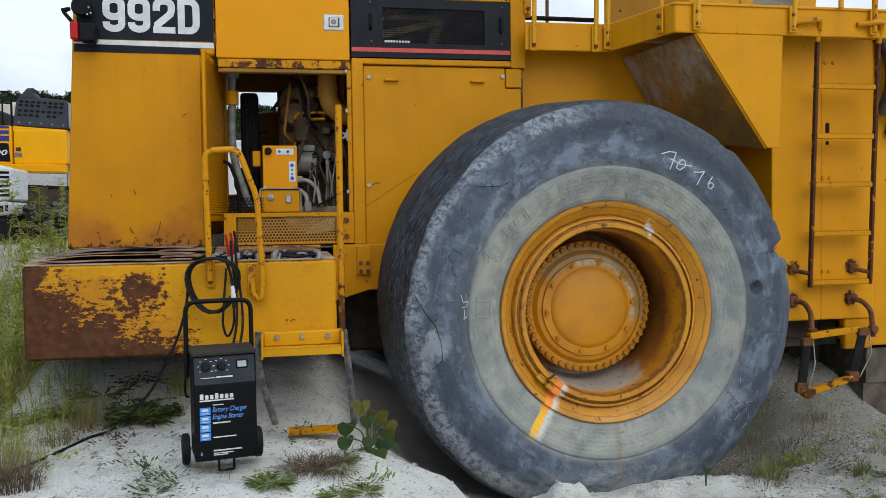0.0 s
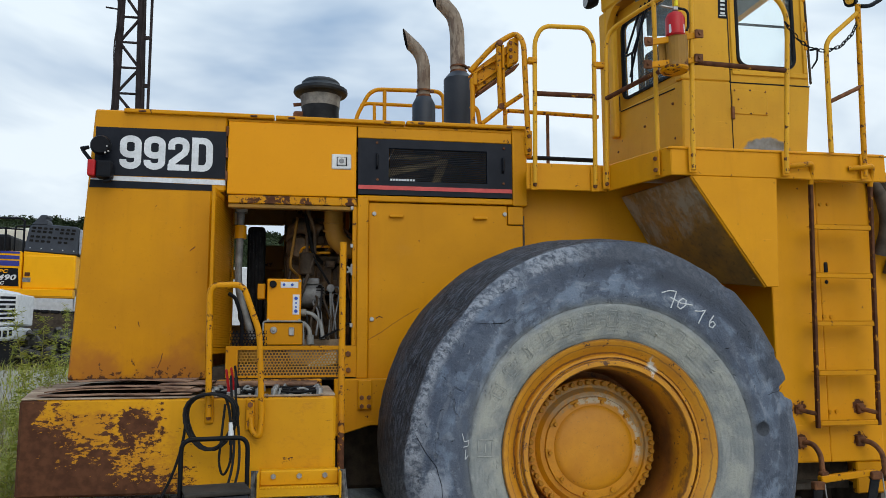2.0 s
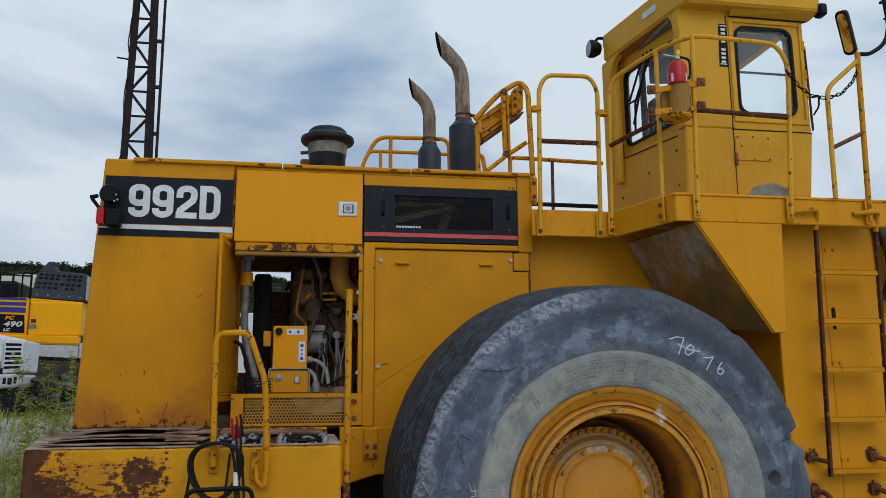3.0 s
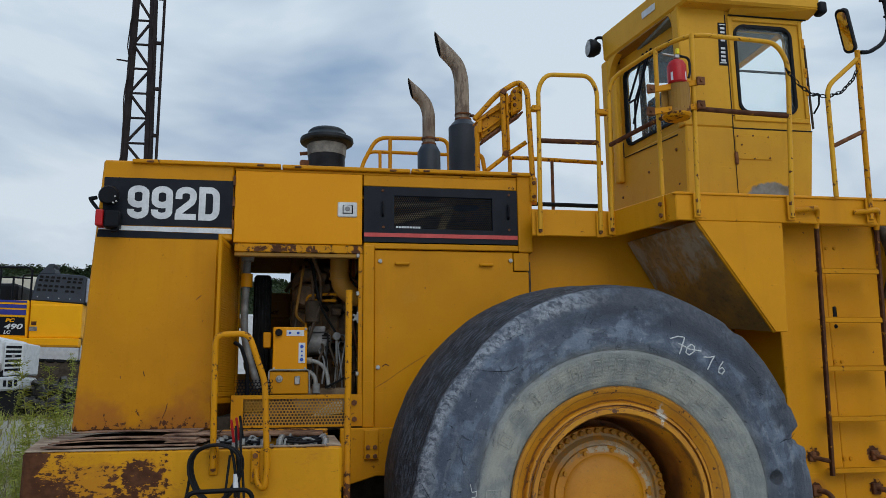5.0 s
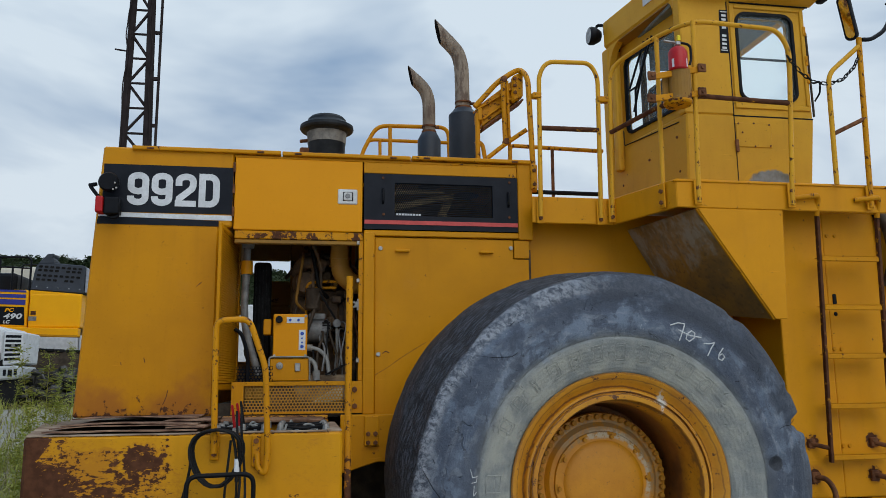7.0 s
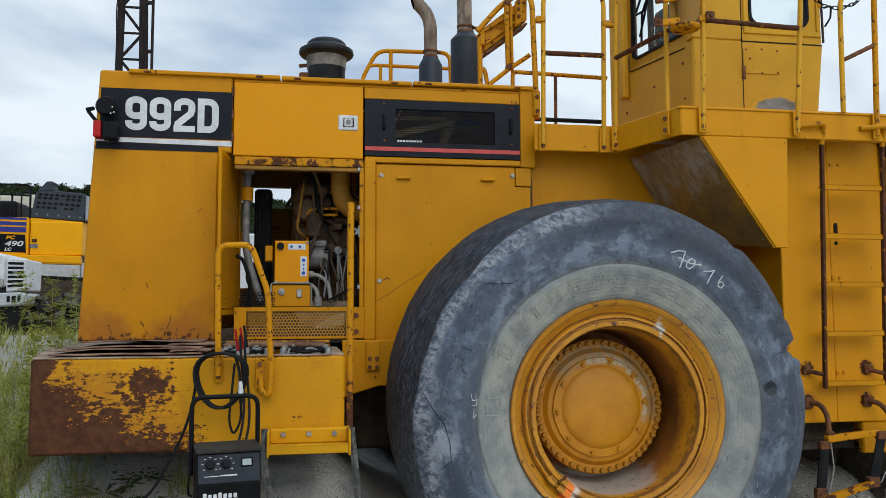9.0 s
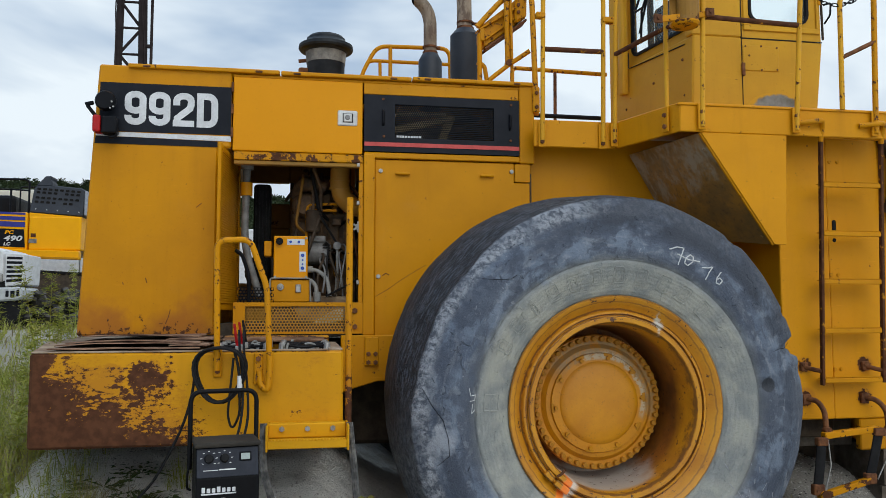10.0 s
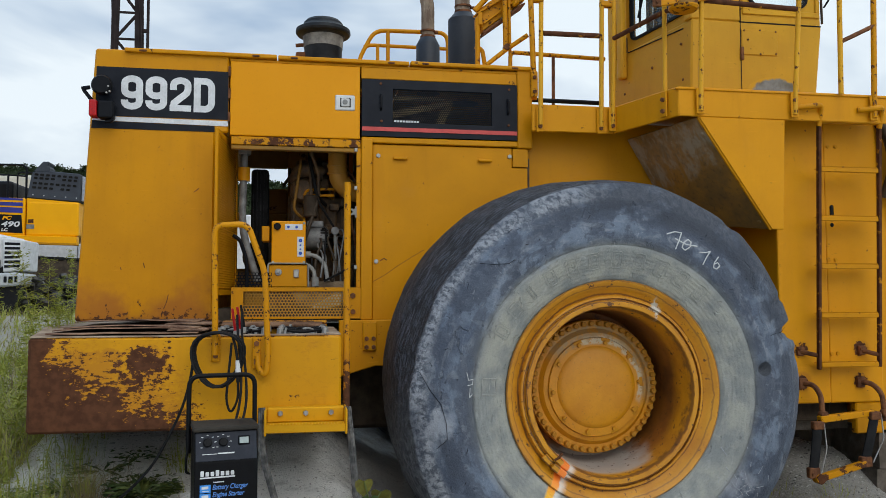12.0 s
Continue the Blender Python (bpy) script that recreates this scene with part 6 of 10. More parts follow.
def faded_material():
    """Paint worn through to grey metal in a ragged low oval."""
    m, n, l, b, v = shader("scuffed_bare_patch")
    f = noise_tex(n, l, v, 11, 6)
    x, z = axis_value(n, l, v, 0), axis_value(n, l, v, 2)
    ex4 = calc(n, l, "POWER", calc(n, l, "MULTIPLY", calc(n, l, "SUBTRACT", x, 1.672), 1 / 0.225), 2.0)
    ez4 = calc(n, l, "POWER", calc(n, l, "MULTIPLY", calc(n, l, "SUBTRACT", z, 3.29), 1 / 0.145), 2.0)
    d = calc(n, l, "ADD", calc(n, l, "ADD", ex4, ez4), calc(n, l, "MULTIPLY_ADD", noise_tex(n, l, v, 16, 6, 0.7), 0.9, -0.45))
    grey = mix_col(n, l, ramp(n, l, f, 0.35, 0.65), (0.25, 0.245, 0.23), (0.15, 0.135, 0.105))
    l.new(mix_col(n, l, ramp(n, l, d, 1.05, 0.75), (0.60, 0.305, 0.020), grey), b.inputs["Base Color"])
    b.inputs["Roughness"].default_value = 0.6
    b.inputs["Specular IOR Level"].default_value = 0.15
    return m


patch_out = [(1.672 + 0.25 * math.cos(radians(a)), 3.29 + 0.155 * math.sin(radians(a))) for a in range(-20, 201, 10)]
part("bare_patch", prism(bmesh.new(), patch_out, CY - 0.0025, CY + 0.004, bev=0), faded_material(), cab, "scuffed bare grey patch low on the cab")
bm = prism(bmesh.new(), [(1.329, 4.728), (1.400, 4.728), (1.388, 4.368), (1.317, 4.368)], CY - 0.004, CY + 0.002, bev=0)
sg = part("name_sticker", bm, M_BLACK, cab, "black sticker with unreadable white bars")
for k in range(9):
    if k != 4:
        part("sticker_bar", box(bmesh.new(), 1.346, 1.382, CY - 0.0055, CY - 0.003, 4.672 - k * 0.034, 4.690 - k * 0.034, 0, 1, pose(-0.0012 * k, 0, 0)), M_WHITE, sg)
for xa, xb, za in ((1.337, 1.392, 4.708), (1.325, 1.38, 4.385)):
    part("sticker_bar", box(bmesh.new(), xa, xb, CY - 0.0055, CY - 0.003, za, za + 0.008, 0), M_WHITE, sg)

# rear wall of the cab: frame with a tall window
rv = Vector((0.80 - 0.99, 1.95 - CY)).normalized()
rn = Vector((rv.y, -rv.x))
rear_at = lambda u, w, d: (0.99 + rv.x * u + rn.x * d, CY + rv.y * u + rn.y * d, w)
deep_at = lambda u, w, d: rear_at(u, w, d + 0.12)
bm = bmesh.new()
wall_with_hole(bm, 0.0, 1.115, 3.862, 4.87, (0.21, 0.955, 4.005, 4.67), 0.06, deep_at, 0.05)
part("cab_rear", bm, M_CABY, cab)
window((0.21, 0.955, 4.005, 4.67), deep_at, M_BLACK, cab, 0.06, 0.022)
rear_m = Matrix(((rv.x, rn.x, 0, 0.99), (rv.y, rn.y, 0, CY), (0, 0, 1, 0), (0, 0, 0, 1)))
bm = box(bmesh.new(), 0.0, 0.085, 0.0, 0.15, 3.862, 4.833, 0.012, 2, rear_m)
part("rear_corner_post", bm, M_CABY, cab)
bm = bmesh.new()
for u0, w0, u1, w1 in ((0.56, 4.72, 0.82, 4.15), (0.62, 4.72, 0.87, 4.38), (0.50, 4.72, 0.78, 4.34), (0.76, 4.36, 0.87, 4.36), (0.78, 4.36, 0.80, 4.06)):
    tube(bm, [deep_at(u0, w0, -0.03), deep_at(u1, w1, -0.03)], 0.010, 6)
part("wiper", bm, M_BLACK, cab, "black wiper arms on the rear window")
bm = box(bmesh.new(), 0.855, 0.935, -0.06, 0.0, 3.62, 4.60, 0.018, 2, Matrix.Translation((0, 0, 0)) @ Matrix(((rv.x, rn.x, 0, 0.99), (rv.y, rn.y, 0, CY), (0, 0, 1, 0), (0, 0, 0, 1))))
part("rear_conduit", bm, M_CABY, cab)
bm = box(bmesh.new(), 1.045, 1.165, -0.004, 0.30, 3.2, 4.832, 0.02, 2, Matrix(((rv.x, rn.x, 0, 0.99), (rv.y, rn.y, 0, CY), (0, 0, 1, 0), (0, 0, 0, 1))))
part("rear_pillar", bm, M_CABY, cab)
bm = bmesh.new()
tube(bm, [rear_at(0.10, 3.815, 0.006), rear_at(0.85, 3.845, 0.002)], 0.005, 6)
part("panel_seam", bm, M_BLACK, cab)
bm = bmesh.new()
for u, w in ((0.12, 3.7), (0.5, 3.62), (0.9, 3.5), (0.1, 3.42), (0.93, 3.3)):
    p = rear_at(u, w, 0)
    t = bmesh.new()
    bmesh.ops.create_uvsphere(t, u_segments=6, v_segments=4, radius=0.012)
    join(bm, t, Matrix.Translation(p))
part("bolt", bm, M_RUST, cab)
# far and front walls with openings, floor and seat inside
bm = bmesh.new()
box(bm, 2.01, 2.06, CY + 0.05, 1.95, 3.86, 4.02, 0.005), box(bm, 2.01, 2.06, 1.85, 1.95, 3.9, 4.87, 0.005), box(bm, 0.82, 2.01, 1.89, 1.95, 3.86, 4.05, 0.005)
box(bm, 0.82, 2.05, 1.89, 1.95, 4.80, 4.87, 0.005), box(bm, 1.28, 1.34, 1.89, 1.95, 4.05, 4.80, 0.005)
part("cab_far_wall", bm, M_DARK, cab)
bm = box(bmesh.new(), 1.15, 1.55, 1.2, 1.65, 3.9, 4.02, 0.04, 2)
box(bm, 1.1, 1.22, 1.2, 1.65, 4.0, 4.35, 0.04, 2)
part("operator_seat", bm, M_BLACK, cab)
M_LINER = plain("grey_cab_lining", (0.20, 0.235, 0.245), 0.8, 0, 0.3, 5)
part("headliner", box(bmesh.new(), 0.98, 2.03, 0.96, 1.86, 4.80, 4.838, 0.01), M_LINER, cab)
part("rear_lining", box(bmesh.new(), 0.06, 1.06, 0.176, 0.19, 4.69, 4.798, 0.004, 1, rear_m), M_LINER, cab)
part("sun_visor", box(bmesh.new(), 1.36, 2.0, 1.84, 1.86, 4.60, 4.798, 0.01), M_LINER, cab)
# roof with its deep rear visor
bm = prism(bmesh.new(), [(1.006, 0.721), (2.16, 0.72), (2.16, 1.96), (0.793, 1.953)], 4.835, 5.105, "z", 0.02)
croof = part("cab_roof", bm, M_CABY, cab, "overhanging yellow cab roof")
bm = slab(bmesh.new(), [(1.42, 0.845, 4.80), (2.12, 0.845, 4.80), (2.15, 0.72, 4.835), (1.42, 0.74, 4.868)], 0.012, 0.002)
part("door_visor", bm, M_CABY, croof)
# darker brown strip paints the shade under the roof edge
bm = prism(bmesh.new(), [rear_at(u, 0, d)[:2] for u, d in ((0.09, 0.004), (0.09, 0.118), (1.04, 0.118), (1.04, 0.004))], 4.822, 4.833, "z", 0)
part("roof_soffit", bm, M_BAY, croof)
# rounded upper corners of the recessed rear wall
for u0, du, dz in ((0.085, 0.075, 0.135), (1.045, -0.21, 0.26)):
    out = [(u0, 4.833), (u0, 4.833 - dz)] + [(u0 + du * (1 - math.cos(radians(a))), 4.833 - dz * (1 - math.sin(radians(a)))) for a in range(10, 91, 10)]
    t = bmesh.new()
    near, deep = ([t.verts.new(rear_at(u, z, d)) for u, z in out] for d in (0.002, 0.06))
    t.faces.new(near), t.faces.new(deep[::-1])
    for k in range(len(out)):
        q = (k + 1) % len(out)
        t.faces.new((near[k], near[q], deep[q], deep[k]))
    bmesh.ops.recalc_face_normals(t, faces=t.faces[:])
    part("corner_gusset", t, M_CABY, cab)
part("visor_seam", tube(bmesh.new(), [(1.42, 0.842, 4.797), (2.10, 0.842, 4.797)], 0.006, 6), M_BLACK, croof)
bm = slab(bmesh.new(), [rear_at(u, z, -0.009) for u, z in ((0.27, 4.945), (0.46, 4.945), (0.46, 5.005), (0.27, 5.005))], 0.004, 0)
part("roof_sticker", bm, M_WHITE, croof)
bm = bmesh.new()
lathe(bm, [(-0.06, 0.0005), (-0.06, 0.075), (-0.04, 0.085), (0.0, 0.08), (0.05, 0.05), (0.06, 0.0005)], (0.735, 2.0, 4.985), "x", 20)
lp = part("work_lamp", bm, M_BLACK, cab, "black round work lamp on the cab roof", smooth=True)
bm = lathe(bmesh.new(), [(-0.063, 0.0005), (-0.062, 0.07)], (0.735, 2.0, 4.985), "x", 20)
part("lamp_lens", bm, M_STEEL, lp)
part("lamp_arm", tube(bmesh.new(), [(0.745, 2.0, 5.06), (0.76, 1.98, 5.085), (0.81, 1.94, 5.07), (0.81, 1.94, 4.98)], 0.014, 8, 0.03), M_BLACK, lp)
bm = box(bmesh.new(), 2.13, 2.20, 0.69, 0.79, 4.80, 4.90, 0.02, 3)
part("front_lamp", bm, M_BLACK, croof, smooth=True)
part("door_edge_strip", slab(bmesh.new(), [(2.078, 0.845, 3.88), (2.092, 0.845, 3.88), (2.080, 0.845, 4.58), (2.066, 0.845, 4.60)], 0.02), M_DARK, cab)
part("grab_handle", tube(bmesh.new(), [(2.08, 0.83, 4.15), (2.125, 0.80, 4.16), (2.115, 0.80, 4.06), (2.085, 0.83, 4.0)], 0.008, 6, 0.02), M_BLACK, cab)


# ---- handrails ----
def rail(name, pts, r=0.0175, fillet=0.09, mat=M_RAIL, parent=loader, label=""):
    return part(name, tube(bmesh.new(), pts, r, 12, fillet), mat, parent, label, smooth=True)


RY = DY - 0.03
hr = rail("platform_handrail", [(0.80, RY, 3.04), (0.842, RY, 4.372)], label="bent yellow tube handrail round the platform")
rail("top_rail", [(0.43, 1.02, 3.05), (0.452, 1.00, 4.25), (0.676, 0.62, 4.355), (0.842, RY, 4.375), (1.50, RY, 4.352), (1.585, RY, 4.20), (1.505, RY, 3.04)], fillet=0.13, parent=hr)
rail("mid_rail", [(0.44, 1.00, 3.724), (0.664, 0.62, 3.807), (0.820, RY, 3.810), (1.543, RY, 3.790)], 0.018, 0.07, M_RAILRUST, hr)
rail("upright", [(0.652, 0.60, 3.04), (0.676, 0.62, 4.355)], parent=hr)
clip_plate(0.80, RY + 0.012, 3.02, 3.20, hr), clip_plate(1.507, RY + 0.012, 3.02, 3.20, hr)
clip_plate(0.606, 0.51, 3.02, 3.20, hr, -72), clip_plate(0.43, 1.03, 3.02, 3.20, hr)
gate = rail("gate_handrail", [(-0.133, 1.02, 3.05), (-0.116, 1.02, 4.17), (-0.05, 1.02, 4.28), (0.30, 1.02, 4.29), (0.360, 1.02, 4.18), (0.340, 1.02, 3.05)], fillet=0.11, label="looped yellow gate handrail")
rail("gate_bar", [(-0.105, 1.02, 3.742), (0.350, 1.02, 3.745)], 0.019, 0, M_RAILRUST, gate)
clip_plate(-0.133, 1.04, 3.0, 3.19, gate), clip_plate(0.340, 1.04, 3.0, 3.19, gate)
bm = box(bmesh.new(), -0.175, -0.105, 0.995, 1.05, 3.975, 4.02, 0.006)
box(bm, 0.345, 0.44, 0.995, 1.05, 3.97, 4.015, 0.006)
part("gate_latch", bm, M_YEL_CHIP, gate)
fr = rail("front_handrail", [(1.868, RY, 3.2), (1.880, RY, 4.03), (2.155, RY, 4.265)], fillet=0.08, label="yellow tube handrail at the ladder head")
rail("front_upright", [(2.125, RY, 3.04), (2.162, RY, 4.33)], 0.0195, 0, M_YEL_CHIP, fr)
rail("front_bar", [(1.878, RY, 3.575), (2.145, RY, 3.705)], 0.016, 0, M_RUST, fr)
clip_plate(2.125, RY + 0.012, 3.02, 3.20, fr)
# mirror on the front rail
M_MIRROR = bpy.data.materials.new("mirror_silver")
M_MIRROR.use_nodes = True
mb = M_MIRROR.node_tree.nodes["Principled BSDF"]
mb.inputs["Base Color"].default_value, mb.inputs["Metallic"].default_value, mb.inputs["Roughness"].default_value = (0.75, 0.76, 0.76, 1), 1.0, 0.04
mir_c, mir_n = Vector((2.112, 0.410, 4.502)), Vector((-0.84, -0.24, -0.47)).normalized()
mir_u = (Vector((2.20, 0.47, 4.37)) - Vector((2.07, 0.37, 4.66)))
mir_u = (mir_u - mir_n * mir_u.dot(mir_n)).normalized()
mir_w = mir_n.cross(mir_u)
mir_out = rounded_rect(-0.172, 0.172, -0.047, 0.047, 0.036)


def mirror_disc(scale_by, d):
    return [mir_c + mir_u * (a * scale_by[0]) + mir_w * (c * scale_by[1]) + mir_n * d for a, c in mir_out]


t = bmesh.new()
rings = [[t.verts.new(p) for p in mirror_disc(sc, d)] for sc, d in (((0.80, 0.62), -0.05), ((0.98, 0.96), -0.03), ((1.0, 1.0), 0.0), ((0.97, 0.94), 0.010), ((0.86, 0.72), 0.003))]
for a, b4 in zip(rings, rings[1:]):
    for i in range(len(a)):
        t.faces.new((a[i], a[(i + 1) % len(a)], b4[(i + 1) % len(a)], b4[i]))
t.faces.new(rings[0][::-1])
mm = part("mirror", t, M_BLACK, loader, "black-framed rear-view mirror on an arm", smooth=50)
t = bmesh.new()
t.faces.new([t.verts.new(p) for p in mirror_disc((0.87, 0.74), 0.0035)])
part("mirror_glass", t, M_MIRROR, mm)
bm = bmesh.new()
tube(bm, [(2.19, RY, 4.32), (2.26, RY, 4.325), (2.40, RY, 4.41), (2.455, RY, 4.56), (2.43, RY, 4.85), (2.30, RY, 4.90), (2.14, RY, 4.80)], 0.016, 8, 0.08)
tube(bm, [(2.40, RY, 4.75), (2.48, RY, 4.77)], 0.012, 6), tube(bm, [(2.42, RY, 4.62), (2.49, RY, 4.65)], 0.009, 6)
part("mirror_arm", bm, M_BLACK, loader, smooth=True)
# safety chain
ch = new("safety_chain")
ch.parent, ch.matrix_parent_inverse = loader, world_of(loader).inverted()
ch["label"] = "black safety chain across the ladder head"
t = bmesh.new()
ring = [(0.017 * math.cos(a) * (1.5 if abs(math.cos(a)) > 0.1 else 1), 0.011 * math.sin(a), 0) for a in [2 * math.pi * k / 10 for k in range(11)]]
tube(t, ring, 0.0042, 5)
link_ob = part("chain_link", t, M_BLACK, ch, local=True)
cp = [Vector((1.56, RY - 0.02, 4.13)), Vector((1.60, RY - 0.02, 4.08)), Vector((1.66, RY - 0.01, 4.02)), Vector((1.76, RY, 3.965)), Vector((1.88, RY, 3.955)), Vector((2.0, RY, 4.0)), Vector((2.10, RY, 4.10)), Vector((2.165, RY, 4.22))]
seg = []
for a, b4 in zip(cp, cp[1:]):
    c = max(1, round((b4 - a).length / 0.036))
    seg += [(a + (b4 - a) * i / c, b4 - a) for i in range(c)]
for k, (p, d) in enumerate(seg):
    o = link_ob if k == 0 else link_ob.copy()
    if k:
        scene.collection.objects.link(o)
    o.matrix_parent_inverse = world_of(ch).inverted()
    o.matrix_basis = Matrix.Translation(p) @ d.to_track_quat("X", "Z").to_matrix().to_4x4() @ pose(0, 0, 0, 90 * (k % 2) + 20)

# ---- engine bay ----
bm = bmesh.new()
for a in ((-2.0, -1.44, 1.7, 3.3), (-2.48, -2.0, 2.96, 3.3), (-2.30, -2.0, 2.54, 2.77), (-2.30, -2.0, 1.7, 2.54), (-2.48, -2.3, 1.7, 2.04)):
    box(bm, a[0], a[1], 2.80, 2.86, a[2], a[3], 0.01)
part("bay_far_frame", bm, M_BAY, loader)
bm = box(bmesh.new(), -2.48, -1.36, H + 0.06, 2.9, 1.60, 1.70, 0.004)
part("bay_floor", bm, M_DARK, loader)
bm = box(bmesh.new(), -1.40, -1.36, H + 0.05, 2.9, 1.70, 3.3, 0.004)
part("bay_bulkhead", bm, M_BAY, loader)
bm = box(bmesh.new(), -2.38, -1.36, H + 0.06, 2.9, 3.30, 3.33, 0.004)
part("bay_ceiling", bm, M_YEL_CHIP, loader)
# block, head, manifold
bm = box(bmesh.new(), -1.98, -1.44, 1.95, 2.6, 1.75, 2.62, 0.04, 2)
box(bm, -1.96, -1.46, 1.85, 2.0, 2.28, 2.58, 0.02, 2)
for k in range(4):
    box(bm, -1.93 + k * 0.125, -1.84 + k * 0.125, 1.80, 1.95, 2.30, 2.50, 0.015)
    t = bmesh.new()
    bmesh.ops.create_cone(t, cap_ends=True, segments=12, radius1=0.035, radius2=0.03, depth=0.16)
    join(bm, t, pose(-1.88 + k * 0.125, 1.86, 2.66))
engine = part("engine_block", bm, M_GRIME, loader, "oily brown engine block")
bm = bmesh.new()
box(bm, -1.92, -1.60, 1.95, 2.5, 2.66, 2.90, 0.03, 2)
tube(bm, [(-1.93, 1.85, 2.70), (-1.88, 1.75, 2.80), (-1.70, 1.75, 2.76)], 0.055, 12, 0.1)
tube(bm, [(-1.80, 1.7, 2.92), (-1.80, 1.7, 2.55)], 0.016, 8), tube(bm, [(-1.84, 1.66, 3.0), (-1.74, 1.66, 2.75), (-1.74, 1.7, 2.5)], 0.013, 8, 0.05)
part("manifold", bm, M_GRIME, engine, smooth=True)
bm = lathe(bmesh.new(), [(-0.10, 0.0005), (-0.10, 0.075), (-0.07, 0.10), (-0.02, 0.105), (0.02, 0.085), (0.10, 0.08), (0.10, 0.0005)], (-1.86, 1.80, 2.62), "y", 24)
part("water_pump", bm, M_GRIME, engine, smooth=True)
# fan shroud / drive belt seen edge on
bm = box(bmesh.new(), -2.262, -2.126, 1.78, 1.92, 2.02, 2.79, 0.03, 3)
for k in range(5):
    box(bm, -2.252 + k * 0.026, -2.240 + k * 0.026, 1.765, 1.79, 2.04, 2.77, 0.004)
part("fan_belt", bm, M_RUBBER, engine, "broad ribbed black fan belt")
bm = lathe(bmesh.new(), [(0.0, 0.0005), (0.0, 0.13), (0.05, 0.14), (0.12, 0.14), (0.12, 0.0005)], (-2.19, 1.84, 2.10), "y", 24)
part("belt_pulley", bm, M_DARK, engine, smooth=True)
# control box
bm = box(bmesh.new(), -2.087, -1.838, 1.40, 1.62, 2.025, 2.345, 0.008, 2)
cbox = part("control_box", bm, M_YEL_NEW, loader, "yellow electrical control box with white labels")
for xa, xb, za, zb in ((-1.990, -1.862, 2.278, 2.322), (-1.900, -1.852, 2.080, 2.228)):
    part("instruction_label", box(bmesh.new(), xa, xb, 1.396, 1.401, za, zb, 0), M_WHITE, cbox)
M_BLUE = plain("blue_print", (0.02, 0.08, 0.42), 0.5, 0, 0.2, 9)
bm = bmesh.new()
for x, z, r in ((-1.965, 2.300, 0.010), (-1.905, 2.300, 0.010), (-1.876, 2.200, 0.013), (-1.876, 2.165, 0.007), (-1.876, 2.135, 0.007), (-1.876, 2.105, 0.013)):
    lathe(bm, [(0.0, 0.0005), (0.0, r), (0.004, r)], (x, 1.392, z), "y", 12)
part("label_dot", bm, M_BLUE, cbox)
bm = lathe(bmesh.new(), disc_prof(-0.03, 0.0, 0.026), (-2.045, 1.40, 2.303), "y", 20)
part("knob", bm, M_BLACK, cbox, smooth=True)
part("side_box", box(bmesh.new(), -2.160, -2.104, 1.45, 1.58, 2.195, 2.310, 0.006), M_YEL, cbox)
bm = box(bmesh.new(), -2.105, -1.823, 1.40, 1.65, 1.855, 2.018, 0.006)
lb = part("lower_box", bm, M_YEL, cbox)
bm = lathe(bmesh.new(), disc_prof(-0.012, 0.0, 0.026), (-2.035, 1.40, 1.965), "y", 20)
lathe(bm, disc_prof(-0.02, 0.0, 0.012), (-2.035, 1.39, 1.965), "y", 12)
part("key_switch", bm, M_STEEL, cbox)
bm = box(bmesh.new(), -1.925, -1.885, 1.385, 1.401, 1.925, 1.985, 0.004)
part("toggle_plate", bm, M_STEEL, cbox)
part("box_guard_rod", tube(bmesh.new(), [(-2.11, 1.39, 1.86), (-2.11, 1.39, 2.03), (-1.82, 1.39, 2.03), (-1.815, 1.39, 1.86)], 0.006, 6, 0.02), M_PIPE, cbox)
bm = bmesh.new()
for x, z in ((-1.85, 2.04), (-2.075, 2.04), (-1.85, 2.33)):
    bolt(bm, x, 1.40, z, 0.010, 0.008)
part("bolt", bm, M_STEEL, cbox)
# hoses, alternator, gauges
bm = bmesh.new()
lathe(bm, [(-0.12, 0.0005), (-0.12, 0.07), (-0.10, 0.09), (0.06, 0.095), (0.09, 0.07), (0.09, 0.0005)], (-1.75, 1.72, 2.24), "x", 24)
box(bm, -1.83, -1.70, 1.66, 1.78, 2.325, 2.375, 0.012, 2)
alt = part("alternator", bm, M_GREY, engine, "grey ribbed alternator", smooth=True)
for k in range(6):
    part("cooling_slot", box(bmesh.new(), -1.725, -1.665, 1.628, 1.650, 2.185 + k * 0.022, 2.194 + k * 0.022, 0.001), M_SOOT, alt)
bm = tube(bmesh.new(), [(-1.84, 1.50, 2.10), (-1.76, 1.48, 2.095), (-1.69, 1.48, 2.03), (-1.672, 1.48, 1.90)], 0.0155, 12, 0.07)
tube(bm, [(-1.845, 1.50, 2.10), (-1.80, 1.49, 2.10)], 0.026, 12)
part("grey_hose", bm, M_PIPE, engine, smooth=True)
bm = tube(bmesh.new(), [(-1.82, 1.48, 2.02), (-1.775, 1.46, 1.98), (-1.765, 1.46, 1.86)], 0.0165, 12, 0.05)
tube(bm, [(-1.768, 1.46, 1.93), (-1.765, 1.46, 1.86)], 0.028, 12)
part("grey_hose", bm, M_PIPE, engine, smooth=True)
rnd = random.Random(3)
